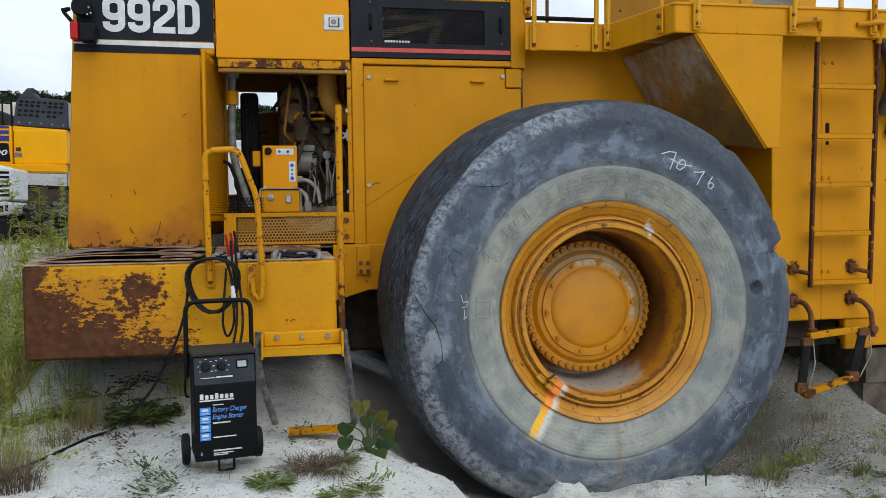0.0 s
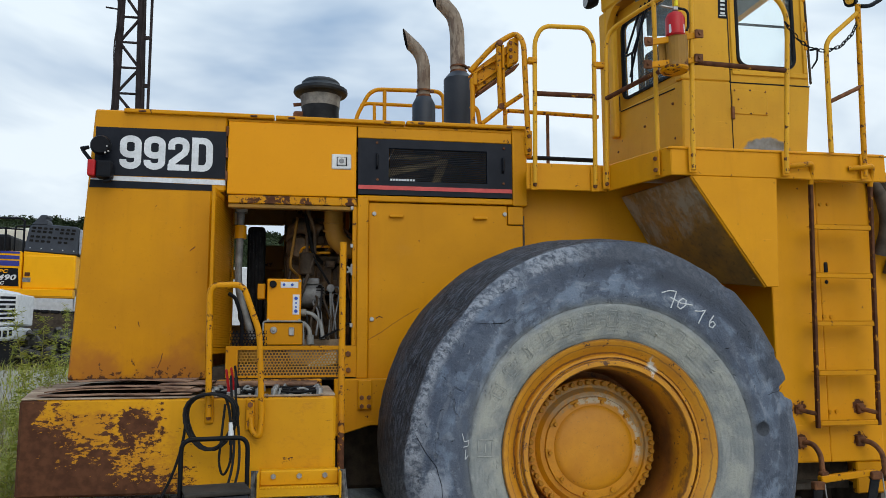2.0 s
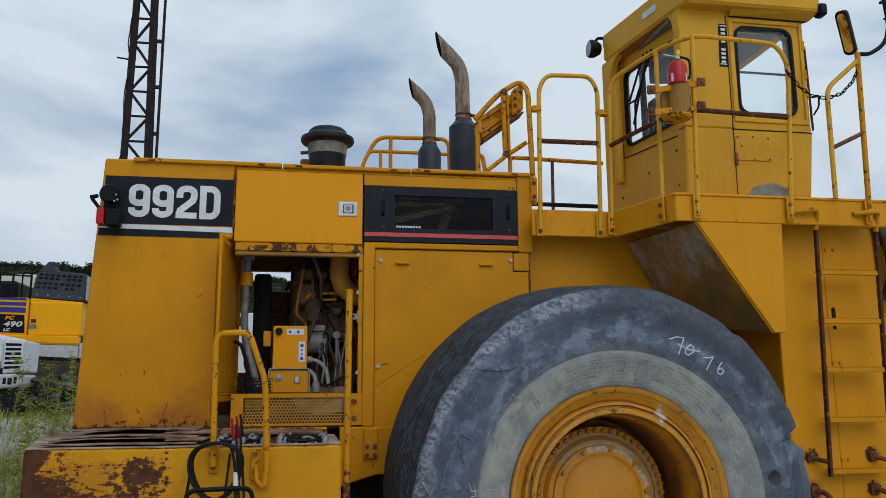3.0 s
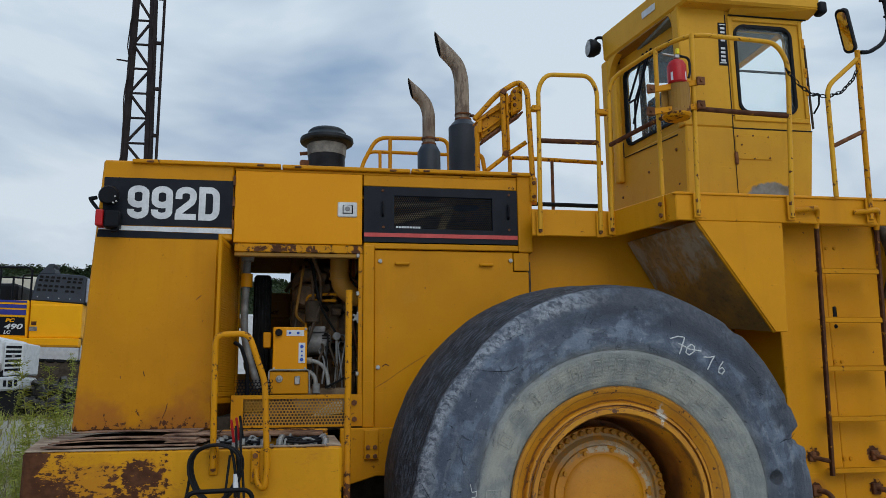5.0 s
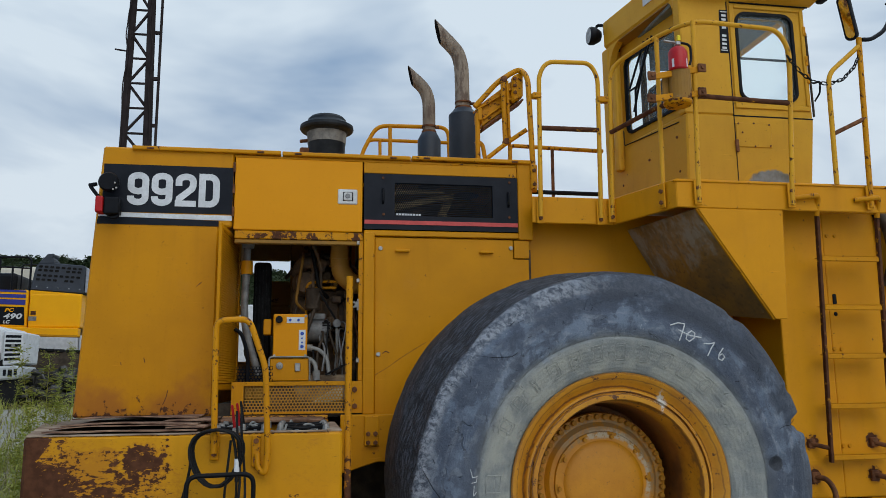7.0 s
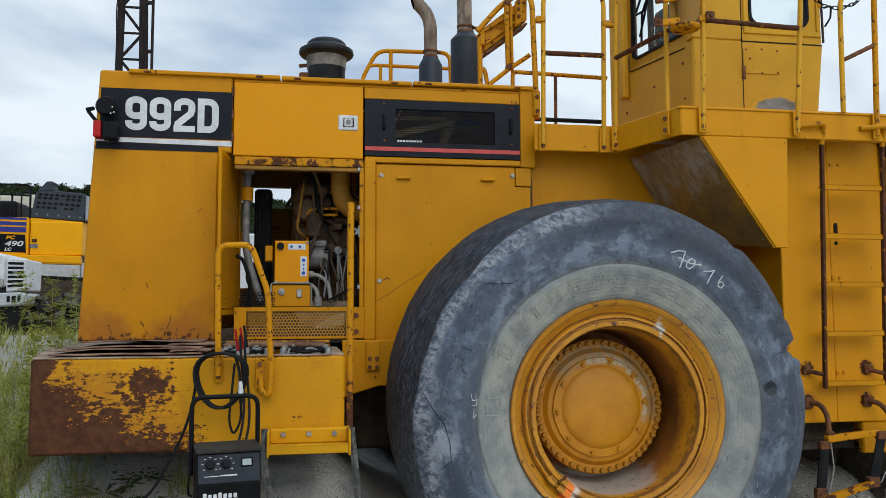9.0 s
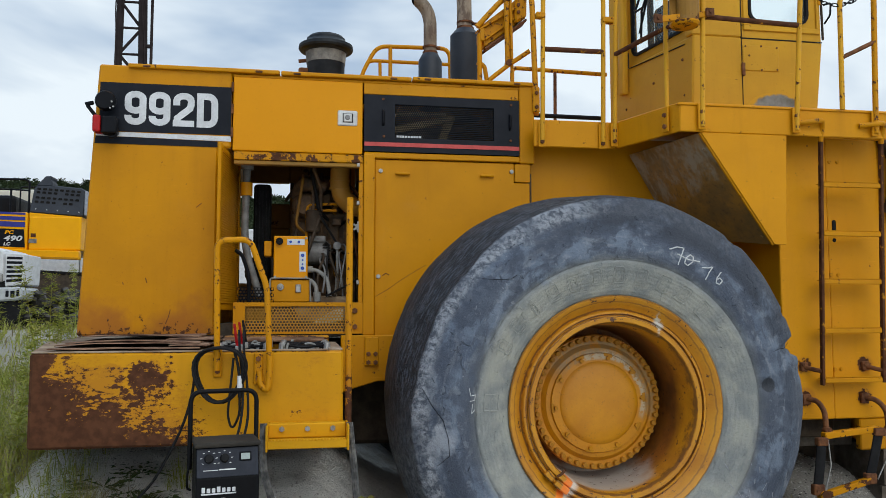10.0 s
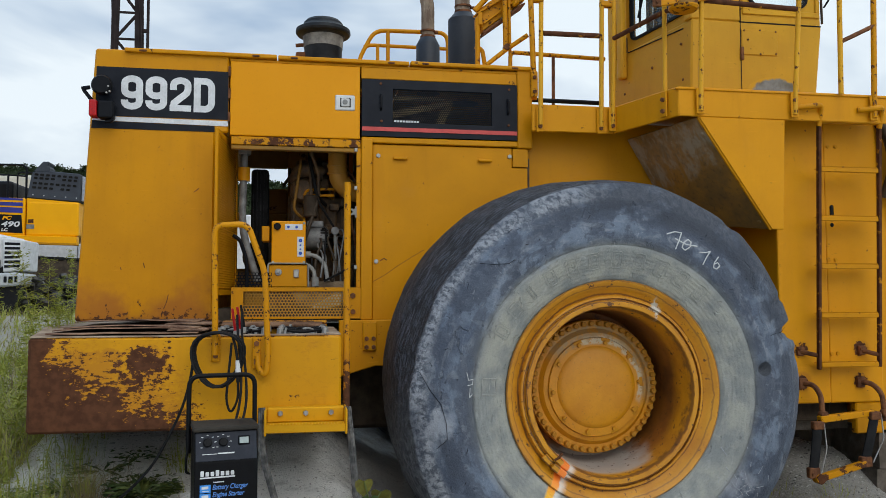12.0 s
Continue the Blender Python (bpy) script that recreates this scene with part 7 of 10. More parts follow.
for k in range(9):
    x0, z0 = -1.80 + 0.03 * k + 0.02 * rnd.random(), 1.86 + 0.1 * rnd.random()
    pts = [(x0, 1.45 + 0.1 * rnd.random(), z0), (x0 + 0.05 * rnd.uniform(-1, 1), 1.47, z0 + 0.12 + 0.1 * rnd.random()), (x0 + 0.10 * rnd.uniform(-1, 1), 1.6, z0 + 0.25 + 0.2 * rnd.random()), (x0 + 0.12 * rnd.uniform(-1, 1), 1.8, z0 + 0.35)]
    part("wiring_loop", tube(bmesh.new(), pts, 0.006 + 0.004 * rnd.random(), 6, 0.1), rnd.choice((M_CABLE, M_DARK, M_GREY)), engine, smooth=True)
bm = tube(bmesh.new(), [(-1.851, 1.7, 2.30), (-1.848, 1.7, 2.62), (-1.618, 1.7, 2.63)], 0.011, 8, 0.05)
tube(bm, [(-1.825, 1.7, 2.40), (-1.822, 1.7, 2.575), (-1.618, 1.7, 2.58)], 0.011, 8, 0.05)
part("fuel_line", bm, M_YEL_CHIP, engine, smooth=True)
bm = lathe(bmesh.new(), disc_prof(-0.02, 0.01, 0.032), (-1.615, 1.60, 2.291), "y", 20)
part("gauge", bm, M_GREY, engine, smooth=True)
part("gauge_stem", tube(bmesh.new(), [(-1.615, 1.60, 2.26), (-1.610, 1.60, 2.10), (-1.63, 1.60, 1.85)], 0.011, 8, 0.05), M_PIPE, engine)
bm = tube(bmesh.new(), [(-1.593, 1.62, 3.10), (-1.598, 1.62, 2.76), (-1.58, 1.62, 2.68), (-1.50, 1.66, 2.61), (-1.42, 1.7, 2.60)], 0.074, 20, 0.06)
for z in (2.80, 2.74):
    lathe(bm, [(-0.008, 0.075), (-0.008, 0.081), (0.008, 0.081), (0.008, 0.075)], (-1.597, 1.62, z), "z", 20)
part("air_duct", bm, painted("dusty_duct_paint", (0.42, 0.21, 0.035), chips=0.2, dust=0.4), engine, "yellow elbowed air duct", smooth=True)
bm = tube(bmesh.new(), [(-2.295, 1.50, 2.90), (-2.307, 1.50, 2.36), (-2.285, 1.50, 2.20), (-2.19, 1.50, 1.90)], 0.028, 16, 0.1)
part("coolant_pipe", bm, M_GREY, engine, "grey coolant pipe with a yellow collar", smooth=True)
bm = lathe(bmesh.new(), [(-0.05, 0.036), (-0.05, 0.044), (0.05, 0.044), (0.05, 0.036)], (-2.297, 1.50, 2.70), "z", 20)
part("pipe_collar", bm, M_YEL, engine, smooth=True)
bm = lathe(bmesh.new(), [(-0.03, 0.0005), (-0.03, 0.046), (0.02, 0.050), (0.03, 0.03), (0.03, 0.0005)], (-2.293, 1.50, 2.88), "z", 16)
part("pipe_cap", bm, M_PIPE, engine, smooth=True)
bm = tube(bmesh.new(), [(-2.36, 1.36, 2.23), (-2.31, 1.36, 2.20), (-2.26, 1.36, 2.05), (-2.259, 1.36, 1.84)], 0.014, 8, 0.05)
part("bay_grab_rail", bm, M_BLACK, loader, smooth=True)
bm = perforated(bmesh.new(), -2.34, -2.08, 1.85, 1.96, 1.36, 0.024, 0.009)
part("inner_guard", bm, M_BLACK, loader)
bm = lathe(bmesh.new(), disc_prof(-0.018, 0.01, 0.026), (-1.478, H + 0.02, 2.40), "y", 12)
for k in range(6):
    a = k * math.pi / 3
    box(bm, -0.008, 0.008, -0.008, 0.008, 0.02, 0.042, 0.003, 1, pose(-1.478, H + 0.01, 2.40, 0, math.degrees(a), 0))
part("hand_knob", bm, M_PIPE, loader, smooth=True)
tube_pts = [(-1.70, 1.45, 1.90), (-1.6, 1.42, 1.95), (-1.46, 1.40, 2.03)]
part("bay_cable", tube(bmesh.new(), tube_pts, 0.008, 6, 0.05), M_CABLE, engine)

M_TAN = plain("dusty_tan_guard", (0.50, 0.44, 0.33), 0.8, 0, 0.4, 7)
part("belt_guard", slab(bmesh.new(), [(-1.86, H + 0.10, 1.66), (-1.58, H + 0.10, 1.72), (-1.58, H + 0.10, 1.81), (-1.66, H + 0.10, 1.79)], 0.02), M_TAN, engine, "dusty tan sheet guard")
part("belt_guard", slab(bmesh.new(), [(-1.92, H + 0.16, 1.64), (-1.60, H + 0.16, 1.64), (-1.60, H + 0.16, 1.70), (-1.80, H + 0.16, 1.68)], 0.02), M_TAN, engine, "dusty tan sheet guard")
part("front_cover", box(bmesh.new(), -2.05, -1.50, H + 0.26, H + 0.45, 1.70, 1.90, 0.02, 2), plain("dusty_brown_casting", (0.27, 0.19, 0.115), 0.8, 0, 0.5, 9, 50, 0.4, (0.11, 0.075, 0.045)), engine)
bm = lathe(bmesh.new(), [(0.0, 0.0005), (0.0, 0.03), (0.02, 0.04), (0.02, 0.08), (0.0, 0.09), (0.0, 0.105), (0.06, 0.105), (0.06, 0.0005)], (-2.01, H + 0.12, 1.735), "y", 28)
part("crank_pulley", bm, M_GRIME, engine, smooth=30)

rnd = random.Random(9)
for k in range(16):
    x0, z0 = rnd.uniform(-1.98, -1.48), rnd.uniform(2.35, 2.95)
    x1, z1 = x0 + rnd.uniform(-0.15, 0.15), z0 - rnd.uniform(0.15, 0.5)
    y0 = rnd.uniform(1.62, 1.92)
    part("engine_line", tube(bmesh.new(), [(x0, y0 + 0.1, z0), (x0, y0, z0 - 0.05), (x1, y0, z1 + 0.06), (x1 + rnd.uniform(-0.08, 0.08), y0 + 0.08, z1)], 0.007 + 0.008 * rnd.random(), 7, 0.04), rnd.choice((M_DARK, M_GRIME, M_RUST, M_CABLE, M_BAY)), engine, smooth=True)
for k in range(12):
    x0, z0, y0 = rnd.uniform(-1.96, -1.50), rnd.uniform(2.30, 2.95), rnd.uniform(1.70, 1.92)
    w, h = rnd.uniform(0.02, 0.06), rnd.uniform(0.02, 0.07)
    t = box(bmesh.new(), x0 - w, x0 + w, y0, y0 + 0.12, z0 - h, z0 + h, 0.01, 2)
    bolt(t, x0 - w * 0.6, y0, z0, 0.01, 0.01), bolt(t, x0 + w * 0.6, y0, z0, 0.01, 0.01)
    part("engine_casting", t, rnd.choice((M_GRIME, M_DARK, M_RUST, M_GRIME)), engine)
bm = lathe(bmesh.new(), [(-0.06, 0.0005), (-0.06, 0.05), (-0.05, 0.058), (0.10, 0.058), (0.11, 0.05), (0.11, 0.0005)], (-1.80, 1.66, 2.46), "z", 20)
part("filter_can", bm, M_DARK, engine, smooth=30)

# ---- on the hood: air intake, exhaust stacks, rails ----
bm = lathe(bmesh.new(), [(3.50, 0.0005), (3.50, 0.14), (3.72, 0.145), (3.75, 0.155), (3.83, 0.155), (3.84, 0.158), (3.87, 0.158), (3.935, 0.165), (3.95, 0.18), (3.955, 0.218), (3.97, 0.227), (3.995, 0.224), (4.012, 0.19), (4.035, 0.165), (4.055, 0.16), (4.075, 0.14), (4.082, 0.08), (4.084, 0.0005)], (-1.705, 2.0, 0), "z", 40)
pc = part("air_precleaner", bm, M_SCUFF, loader, "black mushroom-shaped air intake cap", smooth=30)
part("intake_band", lathe(bmesh.new(), [(3.842, 0.158), (3.842, 0.1605), (3.872, 0.162), (3.933, 0.1675), (3.94, 0.160)], (-1.705, 2.0, 0), "z", 40), plain("bare_intake_metal", (0.26, 0.25, 0.225), 0.6, 0.1, 0.5, 9, second=(0.10, 0.10, 0.095)), pc, smooth=True)
bm = box(bmesh.new(), -1.93, -1.83, 1.95, 2.1, 3.70, 3.80, 0.02, 2)
tube(bm, [(-1.93, 2.0, 3.86), (-1.86, 2.0, 3.87)], 0.015, 6)
part("intake_clamp", bm, M_RUST, pc)


M_MUFF = plain("blue_black_heat_paint", (0.022, 0.028, 0.038), 0.5, 0, 0.4, 4, 60, 0.2, (0.035, 0.04, 0.05), spec=0.25)


def stack(x, y, r_can, z0, z1, r, pts, cut, label):
    bm = lathe(bmesh.new(), [(z0, 0.0005), (z0, r_can * 0.97), (z0 + 0.03, r_can), (z1 - 0.07, r_can), (z1 - 0.01, r * 1.25), (z1, r * 1.05), (z1 + 0.01, 0.0005)], (x, y, 0), "z", 32)
    s = part("muffler", bm, M_MUFF, loader, label, smooth=30)
    # slash-cut mouth: the bent pipe runs on and is sliced by a steep plane
    d = (Vector(pts[-1]) - Vector(pts[-2])).normalized()
    p = rounded(pts[:-1] + [Vector(pts[-1]) + d * 0.22], 0.09, 5)
    for nm, rr, mt, lb in (("stack_pipe", r, M_STACK, "weathered curved exhaust pipe"), ("sooty_bore", r * 0.94, M_SOOT, "soot-blackened pipe mouth")):
        t = tube(bmesh.new(), p, rr, 24, 0, False)
        bmesh.ops.bisect_plane(t, geom=t.verts[:] + t.edges[:] + t.faces[:], plane_co=cut, plane_no=(-0.976, 0, -0.22), clear_outer=True)
        part(nm, t, mt, s, lb, smooth=True)
    t = bmesh.new()
    t2 = lathe(t, [(z1 - 0.012, r), (z1 - 0.012, r * 1.17), (z1 + 0.012, r * 1.17), (z1 + 0.012, r)], (x, y, 0), "z", 20)
    lathe(t2, [(z1 + 0.045, r), (z1 + 0.045, r * 1.17), (z1 + 0.06, r * 1.17), (z1 + 0.06, r)], (x, y, 0), "z", 20)
    box(t2, x + r, x + r * 1.6, y - 0.01, y + 0.01, z1 + 0.04, z1 + 0.065, 0.003)
    part("stack_clamp", t2, M_RUST, s, smooth=30)
    return s


stack(-0.455, 2.3, 0.136, 3.5, 4.33, 0.067, [(-0.461, 2.3, 4.30), (-0.466, 2.3, 4.74), (-0.500, 2.3, 4.87), (-0.560, 2.3, 4.94), (-0.700, 2.3, 5.08)], (-0.680, 2.3, 5.03), "tall black muffler with a curved exhaust stack")
stack(-0.823, 2.0, 0.100, 3.5, 3.985, 0.056, [(-0.823, 2.0, 3.95), (-0.823, 2.0, 4.27), (-0.848, 2.0, 4.36), (-0.895, 2.0, 4.42), (-1.020, 2.0, 4.53)], (-0.978, 2.0, 4.467), "short black muffler with a curved exhaust stack")
bk = rail("hood_handrail", [(-1.353, 2.9, 3.54), (-1.353, 2.9, 4.03), (-1.20, 2.9, 4.33), (-0.49, 2.9, 4.345), (-0.47, 2.9, 3.54)], 0.02, 0.10, M_YEL_EDGE, loader, "yellow tube handrail on the far side of the hood")
rail("hood_bar", [(-1.30, 2.9, 4.16), (-1.24, 2.9, 4.185), (-0.48, 2.9, 4.185)], 0.017, 0.04, M_YEL_EDGE, bk)
rail("hood_upright", [(-1.07, 2.9, 3.54), (-1.07, 2.9, 4.335)], 0.019, 0, M_YEL_EDGE, bk)
rail("hood_upright", [(-1.16, 2.9, 3.54), (-1.17, 2.9, 4.18)], 0.016, 0, M_YEL_EDGE, bk)
rail("far_platform_rail", [(0.05, 2.6, 3.2), (0.06, 2.6, 4.09), (1.0, 2.6, 4.07)], 0.02, 0.05, M_YEL_CHIP, loader)
rail("far_platform_upright", [(0.475, 2.6, 3.2), (0.482, 2.6, 4.08)], 0.016, 0, M_RUST, loader)
part("far_rail_bar", tube(bmesh.new(), [(-0.1, 1.95, 3.475), (0.68, 1.95, 3.47)], 0.02, 8), M_BLACK, loader)
# folded boarding ladder beside the stacks
FY = 1.5
fold = new("folded_ladder")
fold.parent, fold.matrix_parent_inverse = loader, world_of(loader).inverted()
fold["label"] = "folded yellow boarding ladder and arm"
beam = part("box_beam", prism(bmesh.new(), [(-0.490, 4.075), (-0.455, 3.905), (-0.120, 4.165), (-0.135, 4.360)], FY + 0.02, FY + 0.13, bev=0.006), M_YEL_CHIP, fold)
part("beam_flange", slab(bmesh.new(), [(-0.460, FY - 0.01, 3.890), (-0.115, FY - 0.01, 4.152), (-0.115, FY + 0.14, 4.152), (-0.460, FY + 0.14, 3.890)], 0.016, 0.003), M_RUST, beam, "rusted lower flange")
part("beam_flange", slab(bmesh.new(), [(-0.51, FY - 0.02, 4.04), (-0.155, FY - 0.02, 4.27), (-0.155, FY + 0.14, 4.29), (-0.51, FY + 0.14, 4.06)], 0.014, 0.003), M_YEL_CHIP, beam)
part("beam_flange", slab(bmesh.new(), [(-0.455, FY - 0.01, 3.965), (-0.20, FY - 0.01, 4.165), (-0.20, FY + 0.03, 4.168), (-0.455, FY + 0.03, 3.968)], 0.014, 0.003), M_YEL_EDGE, beam)
bm = slab(bmesh.new(), [(-0.215, FY - 0.03, 4.10), (-0.115, FY - 0.03, 4.155), (-0.110, FY - 0.03, 4.385), (-0.205, FY - 0.03, 4.335)], 0.06, 0.016)
ep = part("beam_plate", bm, M_YEL_CHIP, beam)
t = bmesh.new()
for z in (4.19, 4.25, 4.31):
    bolt(t, -0.185, FY - 0.03, z, 0.016, 0.014)
part("bolt", t, M_RUST, ep)
part("beam_plate", slab(bmesh.new(), [(-0.50, FY - 0.03, 3.94), (-0.465, FY - 0.03, 3.94), (-0.465, FY - 0.03, 4.05), (-0.50, FY - 0.03, 4.03)], 0.15, 0.006), M_YEL_EDGE, beam)
rail("ladder_loop", [(-0.106, H + 0.05, 3.30), (-0.108, 1.35, 4.28), (-0.135, FY, 4.415), (-0.32, FY, 4.29), (-0.52, FY, 4.06)], 0.022, 0.08, M_YEL_CHIP, fold)
rail("ladder_stile", [(-0.295, FY - 0.06, 4.27), (-0.285, FY - 0.06, 3.74)], 0.020, 0, M_YEL_CHIP, fold)
rail("ladder_stile", [(-0.255, FY - 0.04, 4.28), (-0.245, FY - 0.04, 3.70)], 0.013, 0, M_YEL_CHIP, fold)
rail("ladder_brace", [(-0.44, FY - 0.05, 3.61), (-0.28, FY - 0.06, 3.74), (-0.12, 1.38, 3.845)], 0.018, 0.05, M_YEL_CHIP, fold)
rail("ladder_foot", [(-0.50, FY, 4.0), (-0.50, FY, 3.54)], 0.02, 0, M_YEL_EDGE, fold)
rail("ladder_foot", [(-0.50, FY + 0.1, 3.80), (-0.44, FY + 0.1, 3.78), (-0.40, FY + 0.1, 3.54)], 0.018, 0.05, M_YEL_EDGE, fold)
bm = bmesh.new()
for x, z in ((-0.287, 4.285), (-0.278, 3.755)):
    lathe(bm, disc_prof(-0.026, 0.026, 0.027), (x, FY - 0.06, z), "y", 16)
part("pivot_boss", bm, M_RUST, fold, smooth=True)
bm = box(bmesh.new(), -0.155, -0.10, H - 0.03, H + 0.06, 3.30, 3.50, 0.008)
pl = part("rail_bracket", bm, M_YEL_CHIP, loader)
t = bmesh.new()
bolt(t, -0.128, H - 0.03, 3.34, 0.016, 0.014), bolt(t, -0.128, H - 0.03, 3.45, 0.016, 0.014)
part("bolt", t, M_RUST, pl)

# ---- rear corner lamps ----
LY = 1.12
bm = lathe(bmesh.new(), [(-0.05, 0.0005), (-0.05, 0.058), (-0.03, 0.070), (0.0, 0.068), (0.05, 0.048), (0.07, 0.0005)], (-3.222, LY, 3.232), "y", 24)
tl = part("rear_work_lamp", bm, M_BLACK, loader, "black round work lamp above a red tail lamp", smooth=True)
part("lamp_bracket", tube(bmesh.new(), [(-3.36, LY + 0.02, 3.215), (-3.30, LY, 3.222), (-3.355, LY + 0.02, 3.21), (-3.29, LY, 3.13), (-3.16, LY, 3.05), (-3.155, LY, 2.99), (-3.20, LY, 2.985)], 0.013, 8, 0.02), M_BLACK, tl, smooth=True)
part("tail_lamp_case", box(bmesh.new(), -3.246, -3.145, LY - 0.04, LY + 0.06, 3.005, 3.125, 0.012, 2), M_BLACK, tl)
part("red_lens", box(bmesh.new(), -3.300, -3.248, LY - 0.05, LY + 0.05, 3.012, 3.128, 0.012, 2), M_REDPL, tl, "red tail lamp lens")
bm = bmesh.new()
for x, z in ((-3.175, 3.22), (-3.165, 3.185), (-3.185, 3.175)):
    bolt(bm, x, LY - 0.045, z, 0.007, 0.012)
part("bolt", bm, M_STEEL, tl)

# ---- bumper handrails and step ----
g1 = rail("bumper_handrail", [(-2.332, -0.015, 1.46), (-2.344, -0.02, 2.18), (-2.165, -0.02, 2.19), (-2.068, -0.02, 1.92), (-2.045, -0.02, 1.46), (-2.055, -0.03, 1.345), (-2.095, -0.01, 1.37), (-2.105, 0.01, 1.45)], 0.0175, 0.05, M_YEL_CHIP, loader, "chipped yellow looped handrail on the counterweight")
for x, za, zb in ((-2.332, 1.42, 1.575), (-2.110, 1.38, 1.555)):
    t = part("rail_tab", box(bmesh.new(), x - 0.024, x + 0.024, 0.004, 0.026, za, zb, 0.008, 2), M_YEL_CHIP, g1)
    bm = bmesh.new()
    bolt(bm, x, 0.004, za + 0.035, 0.016, 0.012), bolt(bm, x, 0.004, zb - 0.035, 0.016, 0.012)
    part("bolt", bm, M_RUST, t)
rail("rusty_upright", [(-1.605, 0.06, 1.06), (-1.603, 0.06, 2.45)], 0.0195, 0, painted("rusting_pole_paint", YEL, chips=0.72, rust_where=low_rust(2.08, 0.38), chip_scale=24), loader, "rusting upright handrail pole")
M_STRAP = plain("frayed_grey_strap", (0.17, 0.165, 0.155), 0.85, 0, 0.6, 25, 60, 0.5, (0.05, 0.05, 0.05))
step = part("boarding_step", box(bmesh.new(), -2.048, -1.622, -0.045, 0.03, 1.085, 1.165, 0.006), M_STEP, loader, "bright yellow hanging boarding step")
bm = box(bmesh.new(), -2.048, -1.622, -0.16, -0.04, 1.072, 1.084, 0.003)
box(bm, -2.048, -1.622, -0.165, -0.155, 1.045, 1.090, 0.003)
for k in range(24):
    box(bm, -2.038 + k * 0.0172, -2.027 + k * 0.0172, -0.168, -0.150, 1.088, 1.097, 0.001)
part("step_tread", bm, M_STEP, step)
for x in (-2.058, -1.622):
    part("step_cheek", box(bmesh.new(), x, x + 0.012, -0.17, 0.03, 1.03, 1.168, 0.004), M_STEP, step)
for k, x in enumerate((-1.975, -1.835, -1.695)):
    bm = bmesh.new()
    bolt(bm, x, -0.045, 1.135, 0.016, 0.014)
    part("bolt", bm, M_STEEL, step)
for pts in ([(-2.072, -0.10, 1.175), (-2.075, -0.11, 0.95), (-1.99, -0.12, 0.66)], [(-1.605, -0.10, 1.17), (-1.575, -0.11, 0.9), (-1.555, -0.12, 0.64)]):
    for d in (-0.011, 0.0, 0.011):
        part("strap_strand", tube(bmesh.new(), [(x + d, y + abs(d) * 0.6, z) for x, y, z in pts], 0.0085, 7, 0.1), M_STRAP, step, smooth=True)
bm = box(bmesh.new(), -1.92, -1.62, -0.19, -0.09, 0.612, 0.636, 0.004)
for k in range(17):
    box(bm, -1.915 + k * 0.0172, -1.904 + k * 0.0172, -0.195, -0.18, 0.633, 0.644, 0.001)
part("buried_tread", bm, M_YEL_CHIP, step, "lower step tread half buried in sand")

# ---- batteries in the box ----
M_CRUST = plain("crusted_battery_case", (0.34, 0.34, 0.33), 0.8, 0, 0.6, 30, 60, 0.6, (0.018, 0.018, 0.02))


def battery(x0, x1, y0, y1):
    b4 = thing("battery", ((x0 + x1) / 2, (y0 + y1) / 2, 1.25), "dusty grey storage battery in the counterweight box", "battery", "batteries in the box")
    part("case", box(bmesh.new(), x0, x1, y0, y1, 1.25, 1.535, 0.01, 2), M_CRUST, b4)
    for k in range(3):
        x = x0 + (x1 - x0) * (k + 0.5) / 3
        part("cap", lathe(bmesh.new(), [(1.56, 0.026), (1.583, 0.026), (1.588, 0.02), (1.588, 0.0005)], (x, (y0 + y1) / 2, 0), "z", 12), M_RUBBER, b4, smooth=30)
    for x in (x0 + 0.035, x1 - 0.035):
        part("terminal", lathe(bmesh.new(), [(1.56, 0.022), (1.60, 0.018), (1.605, 0.0005)], (x, y0 + 0.05, 0), "z", 10), M_STEEL, b4, smooth=30)
    part("battery_lead", tube(bmesh.new(), [(x0 + 0.035, y0 + 0.05, 1.59), ((x0 + x1) / 2, y0 + 0.09, 1.572), (x1 - 0.035, y0 + 0.05, 1.59)], 0.008, 8, 0.06), M_CABLE, b4, smooth=True)
    rb = random.Random(int(x0 * 1000 + y0 * 77))
    for k in range(6):
        t = bmesh.new()
        bmesh.ops.create_icosphere(t, subdivisions=2, radius=0.016 + 0.014 * rb.random())
        for q in t.verts:
            q.co += q.co * 0.5 * noise.noise(q.co * 60 + Vector((k, x0 * 9, y0 * 9)))
            q.co.z *= 0.6
        bmesh.ops.transform(t, matrix=Matrix.Translation((rb.uniform(x0 + 0.03, x1 - 0.03), rb.uniform(y0 + 0.01, y1 - 0.03), 1.552)), verts=t.verts[:])
        part("crust", t, rb.choice((M_PIPE, M_CRUST, M_PIPE)), b4, smooth=True)
    for k in range(2):
        xa, xb, yb = rb.uniform(x0, x1), rb.uniform(x0, x1), rb.uniform(y0, y1)
        part("battery_lead", tube(bmesh.new(), [(xa, yb, 1.55), ((xa + xb) / 2, yb - 0.03, 1.60 + 0.012 * rb.random()), (xb, yb - 0.05, 1.555)], 0.007, 7, 0.05), rb.choice((M_PIPE, M_CABLE)), b4, smooth=True)


for k in range(2):
    for y0 in (0.12, 0.37, 0.62):
        battery(-2.37 + k * 0.35, -2.04 + k * 0.35, y0, y0 + 0.24)

# ---- fire extinguisher and its bracket ----
bk = part("extinguisher_bracket", slab(bmesh.new(), [(0.475, 0.345, 3.895), (0.885, 0.345, 3.985), (0.885, 0.345, 4.030), (0.475, 0.345, 3.940)], 0.02), M_YEL, loader, "yellow bracket for the fire extinguisher")
